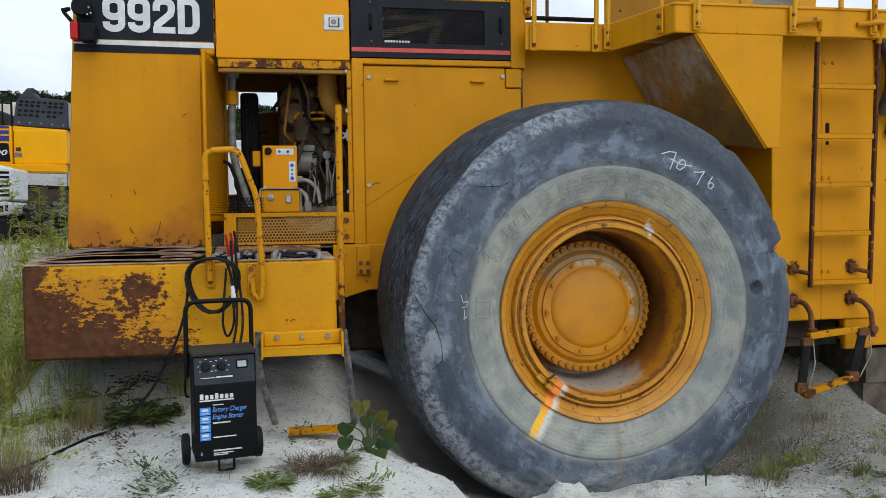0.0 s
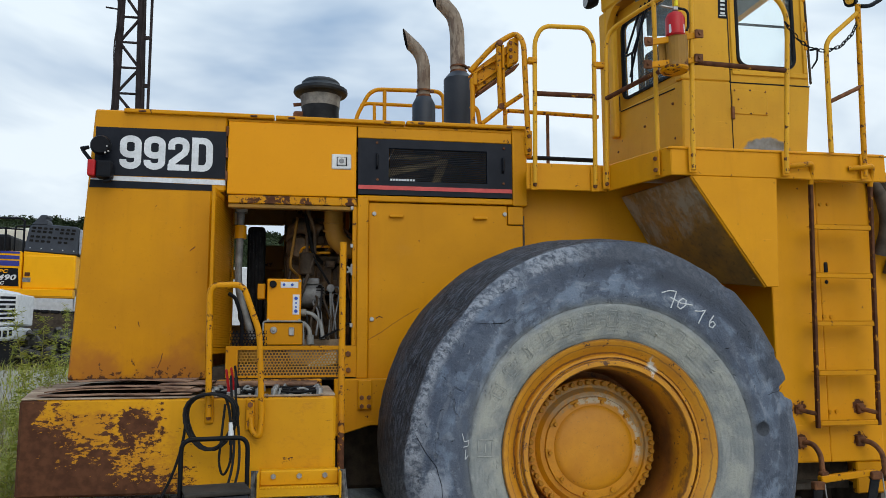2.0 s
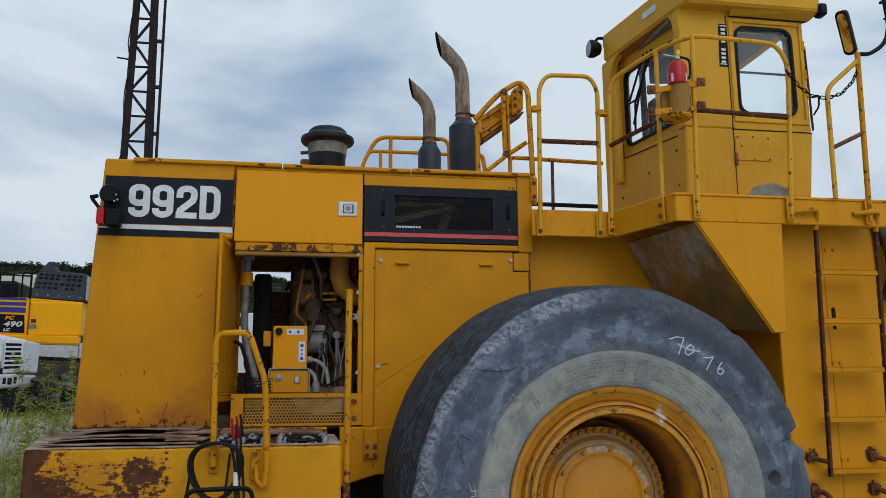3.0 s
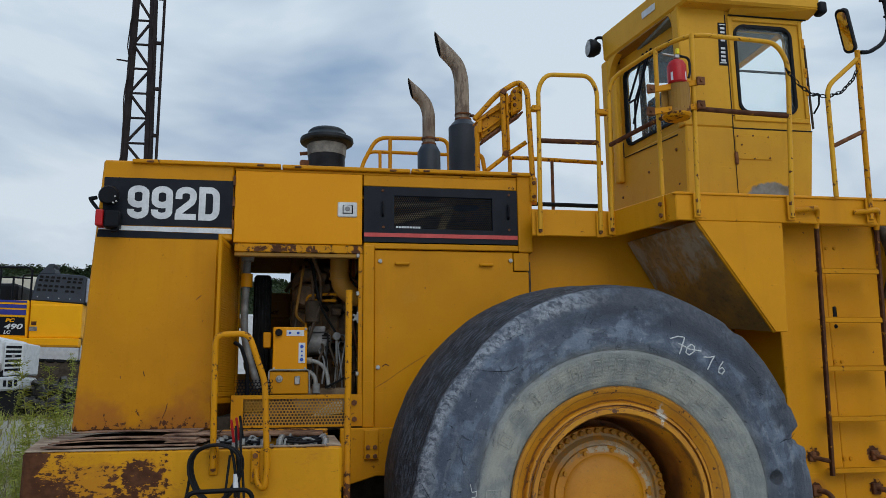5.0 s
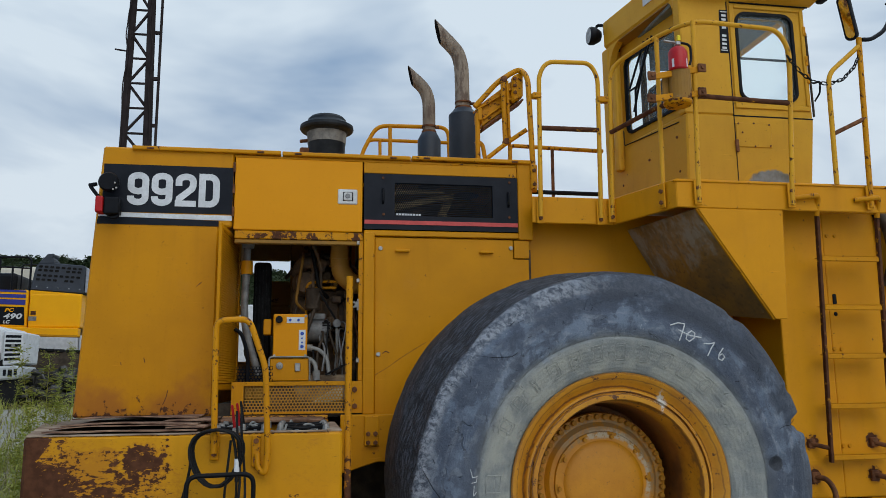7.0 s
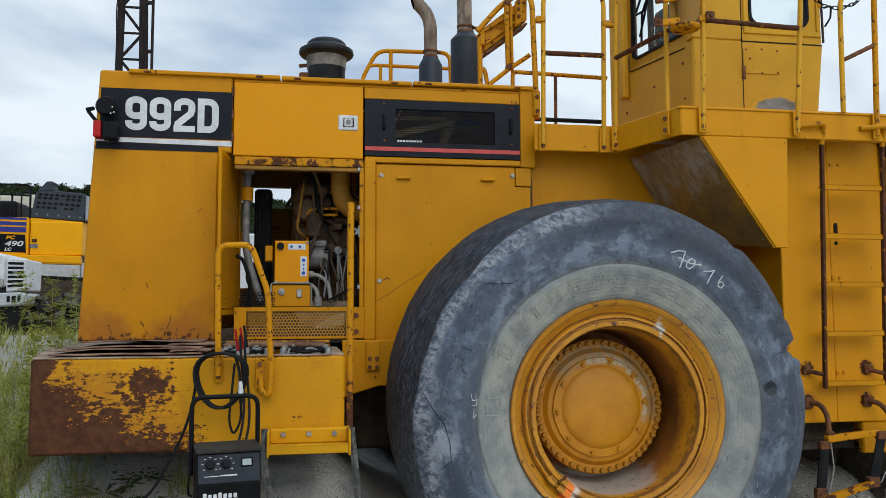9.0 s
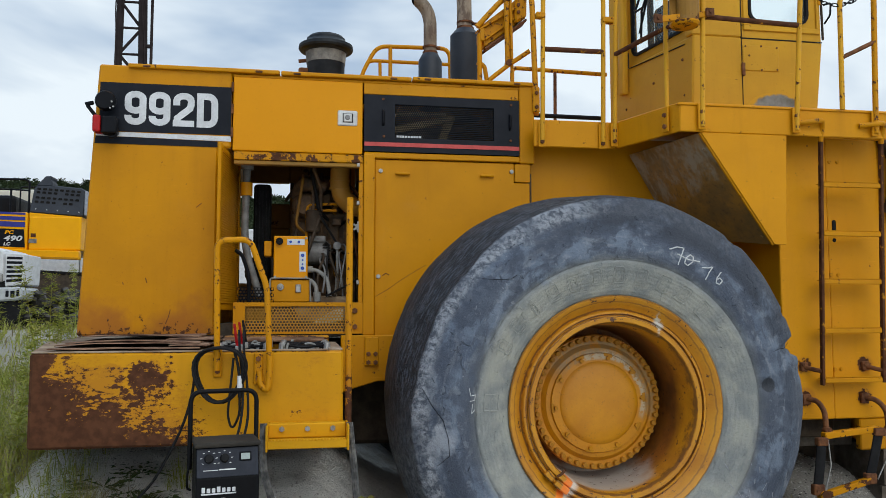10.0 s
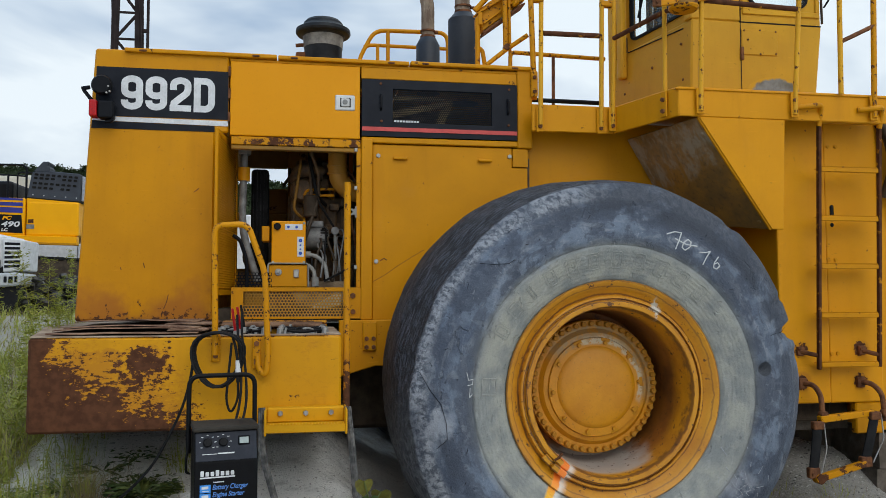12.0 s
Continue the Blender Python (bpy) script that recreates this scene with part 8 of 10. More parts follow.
part("lower_bar", slab(bmesh.new(), [(0.465, 0.345, 3.735), (0.872, 0.345, 3.805), (0.872, 0.345, 3.850), (0.465, 0.345, 3.780)], 0.02), M_YEL_CHIP, bk)
bm = prism(bmesh.new(), [(0.60, 3.735), (0.82, 3.76), (0.82, 4.01), (0.60, 3.975)], 0.40, 0.42, bev=0.004)
lathe(bm, [(3.75, 0.075), (3.98, 0.075)], (0.715, 0.37, 0), "z", 20)
part("holder_can", bm, M_BAY, bk)
part("holder_base", lathe(bmesh.new(), [(3.72, 0.0005), (3.725, 0.09), (3.74, 0.10), (3.75, 0.10), (3.752, 0.0005)], (0.685, 0.36, 0), "z", 24), M_HEAD, bk, smooth=30)
bm = bmesh.new()
for x, z in ((0.49, 3.925), (0.87, 4.005), (0.48, 3.76), (0.86, 3.828)):
    box(bm, x - 0.03, x + 0.03, 0.325, 0.345, z - 0.03, z + 0.03, 0.004)
    bolt(bm, x, 0.325, z, 0.014, 0.012)
part("clamp", bm, M_RUST, bk)
ex = thing("fire_extinguisher", (0.72, 0.37, 3.99), "red fire extinguisher held in a bracket on the handrail", "fire extinguisher")
part("cylinder", lathe(bmesh.new(), [(3.975, 0.0005), (3.975, 0.06), (3.985, 0.067), (4.110, 0.067), (4.140, 0.052), (4.158, 0.022), (4.170, 0.0005)], (0.70, 0.35, 0), "z", 28), M_REDPL, ex, smooth=30)
for k in range(5):
    a0, a1 = (radians(q + (205, 210, 215, 300, 305)[k]) for q in (0, 5))
    c4 = [(0.70 + 0.0678 * math.cos(a), 0.35 + 0.0678 * math.sin(a)) for a in (a0, a1)]
    part("printed_label", slab(bmesh.new(), [(*c4[0], 3.99), (*c4[1], 3.99), (*c4[1], 4.05), (*c4[0], 4.05)], 0.002, 0), M_WHITE, ex, "white printed label")
bm = box(bmesh.new(), 0.685, 0.72, 0.33, 0.37, 4.165, 4.195, 0.004)
slab(bm, [(0.60, 0.345, 4.193), (0.71, 0.345, 4.180), (0.71, 0.345, 4.193), (0.60, 0.345, 4.205)], 0.02, 0.002)
part("valve_lever", bm, M_STEEL, ex)
part("safety_tag", box(bmesh.new(), 0.695, 0.718, 0.325, 0.345, 4.196, 4.236, 0.003), painted("yellow_plastic", (0.75, 0.6, 0.02)), ex)
part("hose", tube(bmesh.new(), [(0.72, 0.34, 4.185), (0.79, 0.33, 4.17), (0.79, 0.33, 4.06), (0.775, 0.33, 4.02)], 0.009, 8, 0.04), M_RUBBER, ex, smooth=True)

# ---- battery charger on the bank ----
CHX, CHY = -2.222, -0.63
CHZ = 0.612
charger = thing("battery_charger", (CHX, CHY, CHZ), "black wheeled battery charger with a tube handle standing on sand", "battery charger", rz=11)
M_CASE = plain("black_powder_coat", (0.005, 0.005, 0.006), 0.42, 0, 0.3, 18, 240, 0.2)
M_PANEL = plain("dark_grey_panel", (0.030, 0.034, 0.045), 0.45, 0, 0.25, 10)
M_TOP = plain("dusty_black_lid", (0.022, 0.020, 0.018), 0.7, 0, 0.5, 8, 60, 0.2, (0.05, 0.043, 0.034))
M_SKY = plain("bright_blue_print", (0.05, 0.27, 0.72), 0.45, 0, 0.1, 20)
M_BLUETXT = plain("blue_lettering", (0.10, 0.25, 0.62), 0.45, 0, 0.1, 20)
CW, CD = 0.142, 0.125
part("case", prism(bmesh.new(), [(-CD, 0.055), (CD, 0.055), (CD, 0.545), (-CD + 0.035, 0.545), (-CD, 0.41)], -CW, CW, "x", 0.005), M_CASE, charger, local=True)
part("lid", box(bmesh.new(), -CW - 0.008, CW + 0.008, -CD + 0.015, CD + 0.01, 0.545, 0.566, 0.007, 2), M_TOP, charger, "dusty black lid", local=True)
face = Matrix.Translation((0, -CD + 0.0175, 0.4775)) @ pose(0, 0, 0, -14.5)
panel = part("control_panel", box(bmesh.new(), -CW + 0.004, CW - 0.004, -0.004, 0.004, -0.066, 0.064, 0.002, 1, face), M_PANEL, charger, "dark grey control panel", local=True)
for x in (-0.085, -0.015):
    kb = lathe(bmesh.new(), [(-0.024, 0.0005), (-0.024, 0.017), (-0.004, 0.021), (0.0, 0.021)], (x, -0.004, 0.018), "y", 20)
    bmesh.ops.transform(kb, matrix=face, verts=kb.verts[:])
    part("knob", kb, M_RUBBER, panel, smooth=30, local=True)
    bm = bmesh.new()
    for k in range(7):
        a = radians(-40 + k * 43)
        box(bm, -0.0045, 0.0045, -0.0055, -0.003, -0.0015, 0.0015, 0, 1, face @ pose(x + 0.034 * math.cos(a), 0, 0.018 + 0.034 * math.sin(a)))
    part("dial_tick", bm, M_WHITE, panel, local=True)
part("meter_bezel", box(bmesh.new(), 0.052, 0.107, -0.010, 0.0, 0.0, 0.042, 0.004, 1, face), M_BLACK, panel, local=True)
part("meter", box(bmesh.new(), 0.059, 0.100, -0.0115, -0.009, 0.007, 0.035, 0, 1, face), plain("meter_face", (0.36, 0.42, 0.40), 0.4), panel, "white meter face", local=True)
bm = bmesh.new()
box(bm, -0.11, -0.045, -0.0055, -0.003, -0.036, -0.033, 0, 1, face), box(bm, -0.04, 0.035, -0.0055, -0.003, -0.036, -0.030, 0, 1, face)
part("small_print", bm, M_WHITE, panel, local=True)
FY0 = -CD - 0.0015
bm = box(bmesh.new(), -0.118, 0.038, FY0 - 0.001, FY0 + 0.003, 0.337, 0.343, 0)
for k in range(7):
    box(bm, -0.116 + k * 0.0225, -0.100 + k * 0.0225, FY0 - 0.001, FY0 + 0.003, 0.346, 0.372 if k in (0, 3) else 0.366, 0.002)
part("maker_mark", bm, M_WHITE, charger, "white maker's mark in plain blocks", local=True)
for k in range(4):
    bx = part("rating_square", box(bmesh.new(), -0.118, -0.070, FY0 - 0.001, FY0 + 0.003, 0.273 - k * 0.0395, 0.308 - k * 0.0395, 0), M_SKY, charger, "bright blue rating square", local=True)
    bm = bmesh.new()
    box(bm, -0.110, -0.080, FY0 - 0.002, FY0 + 0.002, 0.290 - k * 0.0395, 0.302 - k * 0.0395, 0), box(bm, -0.108, -0.079, FY0 - 0.002, FY0 + 0.002, 0.279 - k * 0.0395, 0.282 - k * 0.0395, 0)
    part("rating_print", bm, M_WHITE, bx, local=True)
letters("Battery Charger", 0.03, M_BLUETXT, "lettering", charger, pose(-0.062, FY0 - 0.0005, 0.277, 90), deep=0.0004, shear=0.3, local=True, fit=(0.160, 0.031), bold=0.0004, label="blue italic lettering")
letters("Engine Starter", 0.03, M_BLUETXT, "lettering", charger, pose(-0.062, FY0 - 0.0005, 0.244, 90), deep=0.0004, shear=0.3, local=True, fit=(0.144, 0.030), bold=0.0004, label="blue italic lettering")
bm = bmesh.new()
for a in ((-0.060, 0.020, 0.230, 0.236), (-0.058, -0.010, 0.316, 0.320), (-0.060, 0.045, 0.163, 0.168), (-0.060, 0.070, 0.100, 0.106), (-0.060, 0.030, 0.088, 0.092), (-0.060, 0.005, 0.080, 0.084)):
    box(bm, a[0], a[1], FY0 - 0.001, FY0 + 0.003, a[2], a[3], 0)
part("small_print", bm, M_WHITE, charger, local=True)
part("corner_mark", box(bmesh.new(), -0.118, -0.110, FY0 - 0.001, FY0 + 0.003, 0.085, 0.100, 0), M_SKY, charger, local=True)
part("handle", tube(bmesh.new(), [(-CW - 0.016, 0.085, 0.42), (-CW - 0.016, 0.095, 0.785), (CW + 0.012, 0.095, 0.785), (CW + 0.012, 0.085, 0.42)], 0.0115, 10, 0.055), M_CASE, charger, "black tube handle", smooth=True, local=True)
for x, s in ((-CW - 0.030, -1), (CW + 0.030, 1)):
    w4 = part("wheel", lathe(bmesh.new(), [(-0.018, 0.03), (-0.018, 0.066), (-0.012, 0.075), (0.012, 0.075), (0.018, 0.066), (0.018, 0.03)], (x, 0.075, 0.072), "x", 28), M_RUBBER, charger, "black rubber wheel", smooth=30, local=True)
    part("wheel_hub", lathe(bmesh.new(), [(-0.014, 0.0005), (-0.014, 0.03), (0.014, 0.03), (0.014, 0.0005)], (x, 0.075, 0.072), "x", 16), M_CASE, w4, smooth=30, local=True)
part("axle", tube(bmesh.new(), [(-CW - 0.04, 0.075, 0.072), (CW + 0.04, 0.075, 0.072)], 0.007, 8), M_STEEL, charger, local=True)
part("front_leg", tube(bmesh.new(), [(-0.035, -0.10, 0.06), (-0.035, -0.105, 0.0), (0.035, -0.105, 0.0), (0.035, -0.10, 0.06)], 0.006, 8, 0.012), M_CASE, charger, "bent rod front leg", smooth=True, local=True)
part("cord_hook", tube(bmesh.new(), [(-CW - 0.02, 0.05, 0.44), (-CW - 0.03, 0.03, 0.40), (-CW - 0.028, 0.03, 0.34), (-CW - 0.012, 0.05, 0.33)], 0.006, 6, 0.03), M_CASE, charger, local=True)

# ---- cables hung on the bumper rail ----
coil = thing("extension_cord", (-2.34, 0.0, 1.45), "coiled black extension cord hung on the bumper handrail", "cable")
rnd = random.Random(11)
for k in range(4):
    dx, dz, dy = 0.012 * rnd.uniform(-1, 1), 0.02 * rnd.uniform(-1, 1), -0.05 - 0.014 * k
    loop = []
    for i in range(26):
        a = 2 * math.pi * i / 25 + 1.57
        loop.append((-2.312 + dx + 0.132 * math.cos(a) * (1 + 0.1 * math.sin(a)), dy + 0.01 * math.sin(a * 2 + k), 1.468 + dz + 0.148 * math.sin(a) - 0.03 * math.sin(a) ** 2))
    part("cord_loop", tube(bmesh.new(), loop, 0.0072, 8), M_CABLE, coil, smooth=True)
lead = [(-2.44, -0.06, 1.48), (-2.455, -0.05, 1.33), (-2.50, -0.04, 1.17), (-2.57, -0.03, 1.02), (-2.65, -0.02, 0.87), (-2.75, -0.01, 0.76)]
for x, y in ((-2.90, 0.10), (-2.99, 0.05), (-3.09, -0.18), (-3.17, -0.44), (-3.25, -0.56), (-3.7, -0.9)):
    lead.append((x, y, ground_z(x, y) + 0.010))
part("cord_lead", tube(bmesh.new(), lead, 0.0078, 8, 0.08), M_CABLE, coil, "black cord running off across the ground", smooth=True)
bm = tube(bmesh.new(), [(-2.205, -0.085, 1.435), (-2.204, -0.085, 1.39)], 0.012, 10)
tube(bm, [(-2.204, -0.085, 1.39), (-2.203, -0.085, 1.355)], 0.015, 10)
part("white_plug", bm, M_WHITE, coil, "white plug connector", smooth=30)
bm = tube(bmesh.new(), [(-2.203, -0.085, 1.355), (-2.202, -0.085, 1.315)], 0.010, 10)
part("black_socket", bm, M_CABLE, coil, smooth=30)
part("cord_tail", tube(bmesh.new(), [(-2.235, -0.06, 1.56), (-2.215, -0.08, 1.50), (-2.206, -0.085, 1.43)], 0.008, 8, 0.05), M_CABLE, coil, smooth=True)
part("cord_tail", tube(bmesh.new(), [(-2.202, -0.085, 1.32), (-2.20, -0.09, 1.22), (-2.24, -0.09, 1.14), (-2.265, -0.085, 1.22), (-2.25, -0.08, 1.40), (-2.24, -0.06, 1.53)], 0.007, 8, 0.06), M_CABLE, coil, smooth=True)
leads = thing("charger_clamps", (-2.2, 0.0, 1.57), "red and black charger clamps clipped into the battery box", "battery clamp")
for x, mt, nm, dz in ((-2.232, M_REDPL, "red_clamp", 0.0), (-2.205, M_REDPL, "red_clamp", 0.01), (-2.185, M_CABLE, "black_clamp", 0.02)):
    c = part(nm, slab(bmesh.new(), [(x - 0.009, 0.075, 1.585 + dz), (x + 0.008, 0.075, 1.58 + dz), (x - 0.012, 0.055, 1.715 + dz), (x - 0.025, 0.055, 1.715 + dz)], 0.016, 0.004), mt, leads)
    part("jaw", box(bmesh.new(), x - 0.012, x + 0.012, 0.06, 0.11, 1.555 + dz, 1.59 + dz, 0.004), M_STEEL, c)
part("clamp_lead", tube(bmesh.new(), [(-2.195, 0.03, 1.70), (-2.19, -0.02, 1.58), (-2.165, -0.04, 1.38), (-2.15, -0.12, 1.22), (-2.17, -0.35, 1.08), (-2.19, -0.55, 1.02)], 0.007, 8, 0.12), M_CABLE, leads, smooth=True)
part("clamp_lead", tube(bmesh.new(), [(-2.22, 0.03, 1.68), (-2.21, -0.03, 1.56), (-2.185, -0.05, 1.36), (-2.185, -0.15, 1.2), (-2.21, -0.35, 1.08), (-2.22, -0.55, 1.02)], 0.007, 8, 0.12), M_CABLE, leads, smooth=True)

# ---- timber blocking ----
for k, a in enumerate(((2.325, 2.95, 0.69, 1.25, 0.513, 0.775), (2.31, 2.95, 0.70, 1.30, 0.05, 0.508), (1.72, 2.30, 1.0, 1.22, 0.76, 0.985))):
    b4 = bmesh.new()
    bmesh.ops.create_cube(b4, size=1.0)
    bmesh.ops.subdivide_edges(b4, edges=b4.edges[:], cuts=6, use_grid_fill=True)
    bmesh.ops.transform(b4, matrix=Matrix.Translation(((a[0] + a[1]) / 2, (a[2] + a[3]) / 2, (a[4] + a[5]) / 2)) @ Matrix.Diagonal((a[1] - a[0], a[3] - a[2], a[5] - a[4], 1)), verts=b4.verts[:])
    for q in b4.verts:
        q.co += Vector((noise.noise(q.co * 7), noise.noise(q.co * 8 + Vector((3, 0, 0))), noise.noise(q.co * 9 + Vector((0, 5, 0))))) * 0.009
    ob = part("timber_block", b4, M_WOOD, None)
    tagged(ob, "weathered grey timber block stacked under the loader frame", "timber block", "timber blocks")

# ---- weeds and grass ----
def leaf_material(name, a, b4, c4):
    m, n, l, b, v = shader(name)
    g = n.new("ShaderNodeNewGeometry")
    f = noise_tex(n, l, v, 2.0, 3)
    oi = n.new("ShaderNodeObjectInfo")
    rv4 = calc(n, l, "FRACT", calc(n, l, "ADD", g.outputs["Random Per Island"], oi.outputs["Random"]))
    c = mix_col(n, l, rv4, a, b4)
    c = mix_col(n, l, ramp(n, l, f, 0.45, 0.7, 0, 0.6), c, c4)
    l.new(c, b.inputs["Base Color"])
    b.inputs["Roughness"].default_value = 0.6
    b.inputs["Subsurface Weight"].default_value = 0.0
    tr = n.new("ShaderNodeBsdfTranslucent")
    l.new(c, tr.inputs["Color"])
    mx = n.new("ShaderNodeMixShader")
    mx.inputs[0].default_value = 0.3
    l.new(b.outputs[0], mx.inputs[1]), l.new(tr.outputs[0], mx.inputs[2])
    l.new(mx.outputs[0], n["Material Output"].inputs["Surface"])
    return m


M_WEED = leaf_material("weed_green", (0.22, 0.27, 0.035), (0.36, 0.36, 0.055), (0.38, 0.33, 0.09))
M_STRAW = leaf_material("dry_straw", (0.30, 0.25, 0.12), (0.20, 0.16, 0.08), (0.14, 0.13, 0.05))
M_LEAF = leaf_material("broad_leaf_green", (0.028, 0.072, 0.022), (0.10, 0.125, 0.025), (0.11, 0.095, 0.025))
M_SPRIG = leaf_material("sprig_green", (0.105, 0.155, 0.028), (0.17, 0.205, 0.042), (0.12, 0.12, 0.03))
M_DEAD = leaf_material("dead_stalk_brown", (0.10, 0.06, 0.04), (0.17, 0.115, 0.075), (0.06, 0.04, 0.03))


class Blades:
    """Collects curved grass blades and small leaves for one mesh."""
    def __init__(self, seed):
        self.v, self.f, self.r = [], [], random.Random(seed)

    def blade(self, base, h, lean, az, w, segs=3):
        x, y, z = base
        dx, dy = math.cos(az), math.sin(az)
        sx, sy = -dy * w / 2, dx * w / 2
        s = len(self.v)
        for i in range(segs + 1):
            u = i / segs
            o = lean * h * u * u
            zz = z + h * (u - 0.35 * lean * u * u)
            k = (1 - u) ** 0.7
            if i == segs:
                self.v.append((x + dx * o, y + dy * o, zz))
            else:
                self.v += [(x + dx * o - sx * k, y + dy * o - sy * k, zz), (x + dx * o + sx * k, y + dy * o + sy * k, zz)]
        for i in range(segs - 1):
            a = s + 2 * i
            self.f.append((a, a + 1, a + 3, a + 2))
        a = s + 2 * (segs - 1)
        self.f.append((a, a + 1, a + 2))

    def leaf(self, p, d, length, w, droop=0.3):
        d = Vector(d).normalized()
        side = d.cross(Vector((0, 0, 1)))
        side = side.normalized() if side.length > 1e-3 else Vector((1, 0, 0))
        side = (side + Vector((0, 0, self.r.uniform(-0.6, 0.6)))).normalized()
        p = Vector(p)
        s = len(self.v)
        dr = Vector((0, 0, -droop * length))
        for q in (p, p + d * length * 0.45 + side * w / 2 + dr * 0.2, p + d * length + dr, p + d * length * 0.45 - side * w / 2 + dr * 0.2):
            self.v.append(tuple(q))
        self.f.append((s, s + 1, s + 2, s + 3))

    def make(self, name, mat, parent=None, label=""):
        me = bpy.data.meshes.new(name)
        me.from_pydata(self.v, [], self.f)
        return link(name, me, mat, parent, label)


def in_weeds(x, y, r):
    """Chance of growth at a place."""
    if x > -3.55 and -0.9 < y < 2.4 and x < -1.9:
        return 0.02 * smooth_step(-2.7, -3.5, x)
    n0 = noise.noise((x * 0.7, y * 0.7, 9)) * 0.5 + 0.5
    if x < -3.35:
        return (0.30 + 0.70 * n0) * smooth_step(-1.6, 0.5, y + 0.8 * n0)
    if y > 3.6:
        return 0.5 * n0
    if x < -2.65 and y < 1.0:
        return 0.05 * n0 * smooth_step(-2.7, -3.6, x)
    return 0.012 * n0 if (x > 1.2 or y < -1.2) else 0.004


rnd = random.Random(21)
green, straw = Blades(1), Blades(2)
for k in range(64000):
    if k < 26000:
        x, y = rnd.uniform(-6.5, -2.6), rnd.uniform(-2.2, 4.0)
    elif k < 44000:
        x, y = rnd.uniform(-13, -2.0), rnd.uniform(2.5, 14)
    elif k < 52000:
        x, y = rnd.uniform(-3.3, 3.2), rnd.uniform(-2.5, 6)
    else:
        x, y = rnd.uniform(-5.0, -3.36), rnd.uniform(-0.4, 3.6)
    if rnd.random() > in_weeds(x, y, rnd):
        continue
    tall = 0.10 + 0.26 * rnd.random() ** 1.5 * (1.0 if x < -3.2 or y > 3 else 0.4)
    (green if rnd.random() < 0.68 else straw).blade((x, y, ground_z(x, y) - 0.01), tall, rnd.uniform(0.3, 1.5), rnd.uniform(0, 6.3), rnd.uniform(0.006, 0.014) * (1.7 if y > 4 else 1))
# thicker growth beside and behind the bumper
thick = random.Random(22)
for k in range(15000):
    x, y = thick.uniform(-6.2, -3.56), thick.uniform(0.7, 6.5)
    if thick.random() < 0.45 + 0.4 * noise.noise((x * 1.6, y * 1.6, 2)):
        (green if thick.random() < 0.78 else straw).blade((x, y, ground_z(x, y) - 0.01), thick.uniform(0.14, 0.44), thick.uniform(0.3, 1.4), thick.uniform(0, 6.3), thick.uniform(0.007, 0.014))
# tufts on the open sand
for cx, cy, rad, cnt, hh in ((1.45, 0.75, 0.2, 90, 0.13), (1.9, 0.55, 0.15, 70, 0.12), (-3.5, -0.75, 0.15, 90, 0.20)):
    for k in range(cnt):
        a, q = rnd.uniform(0, 6.3), rad * math.sqrt(rnd.random())
        x, y = cx + q * math.cos(a), cy + q * math.sin(a)
        (green if rnd.random() < 0.75 else straw).blade((x, y, ground_z(x, y) - 0.01), hh * rnd.uniform(0.5, 1.2), rnd.uniform(0.2, 1.0), a + rnd.uniform(-0.6, 0.6), 0.006)
tagged(green.make("grass", M_WEED), "yellow-green rough grass and weeds", "grass", kind="stuff")
tagged(straw.make("dry_grass", M_STRAW), "dry straw-coloured grass among the weeds", "dry grass", kind="stuff")


# small leafy weeds among the grass
herb, herb_dry = Blades(31), Blades(32)
for k in range(900):
    x, y = (rnd.uniform(-5.2, -3.15), rnd.uniform(-1.8, 3.2)) if k < 650 else (rnd.uniform(-3.3, -2.5), rnd.uniform(-0.6, 1.0))
    if k >= 650 and rnd.random() > 0.05:
        continue
    z = ground_z(x, y)
    h = rnd.uniform(0.08, 0.34) * (1 if k < 650 else 0.6)
    b0 = herb if rnd.random() < 0.7 else herb_dry
    a0 = rnd.uniform(0, 6.3)
    tip = (0.25 * h * math.cos(a0), 0.25 * h * math.sin(a0))
    b0.blade((x, y, z), h, 0.25, a0, 0.006)
    for j in range(int(10 + 40 * h)):
        u = rnd.random()
        a = rnd.uniform(0, 6.3)
        ln = rnd.uniform(0.014, 0.034)
        b0.leaf((x + tip[0] * u, y + tip[1] * u, z + h * u), (math.cos(a), math.sin(a), rnd.uniform(-0.1, 0.9)), ln, ln * 0.4, 0.3)
tagged(herb.make("leafy_weeds", M_WEED), "small leafy green weeds among the grass", "weeds", kind="stuff")
tagged(herb_dry.make("dry_weeds", M_STRAW), "small dried weeds among the grass", "dry weeds", kind="stuff")


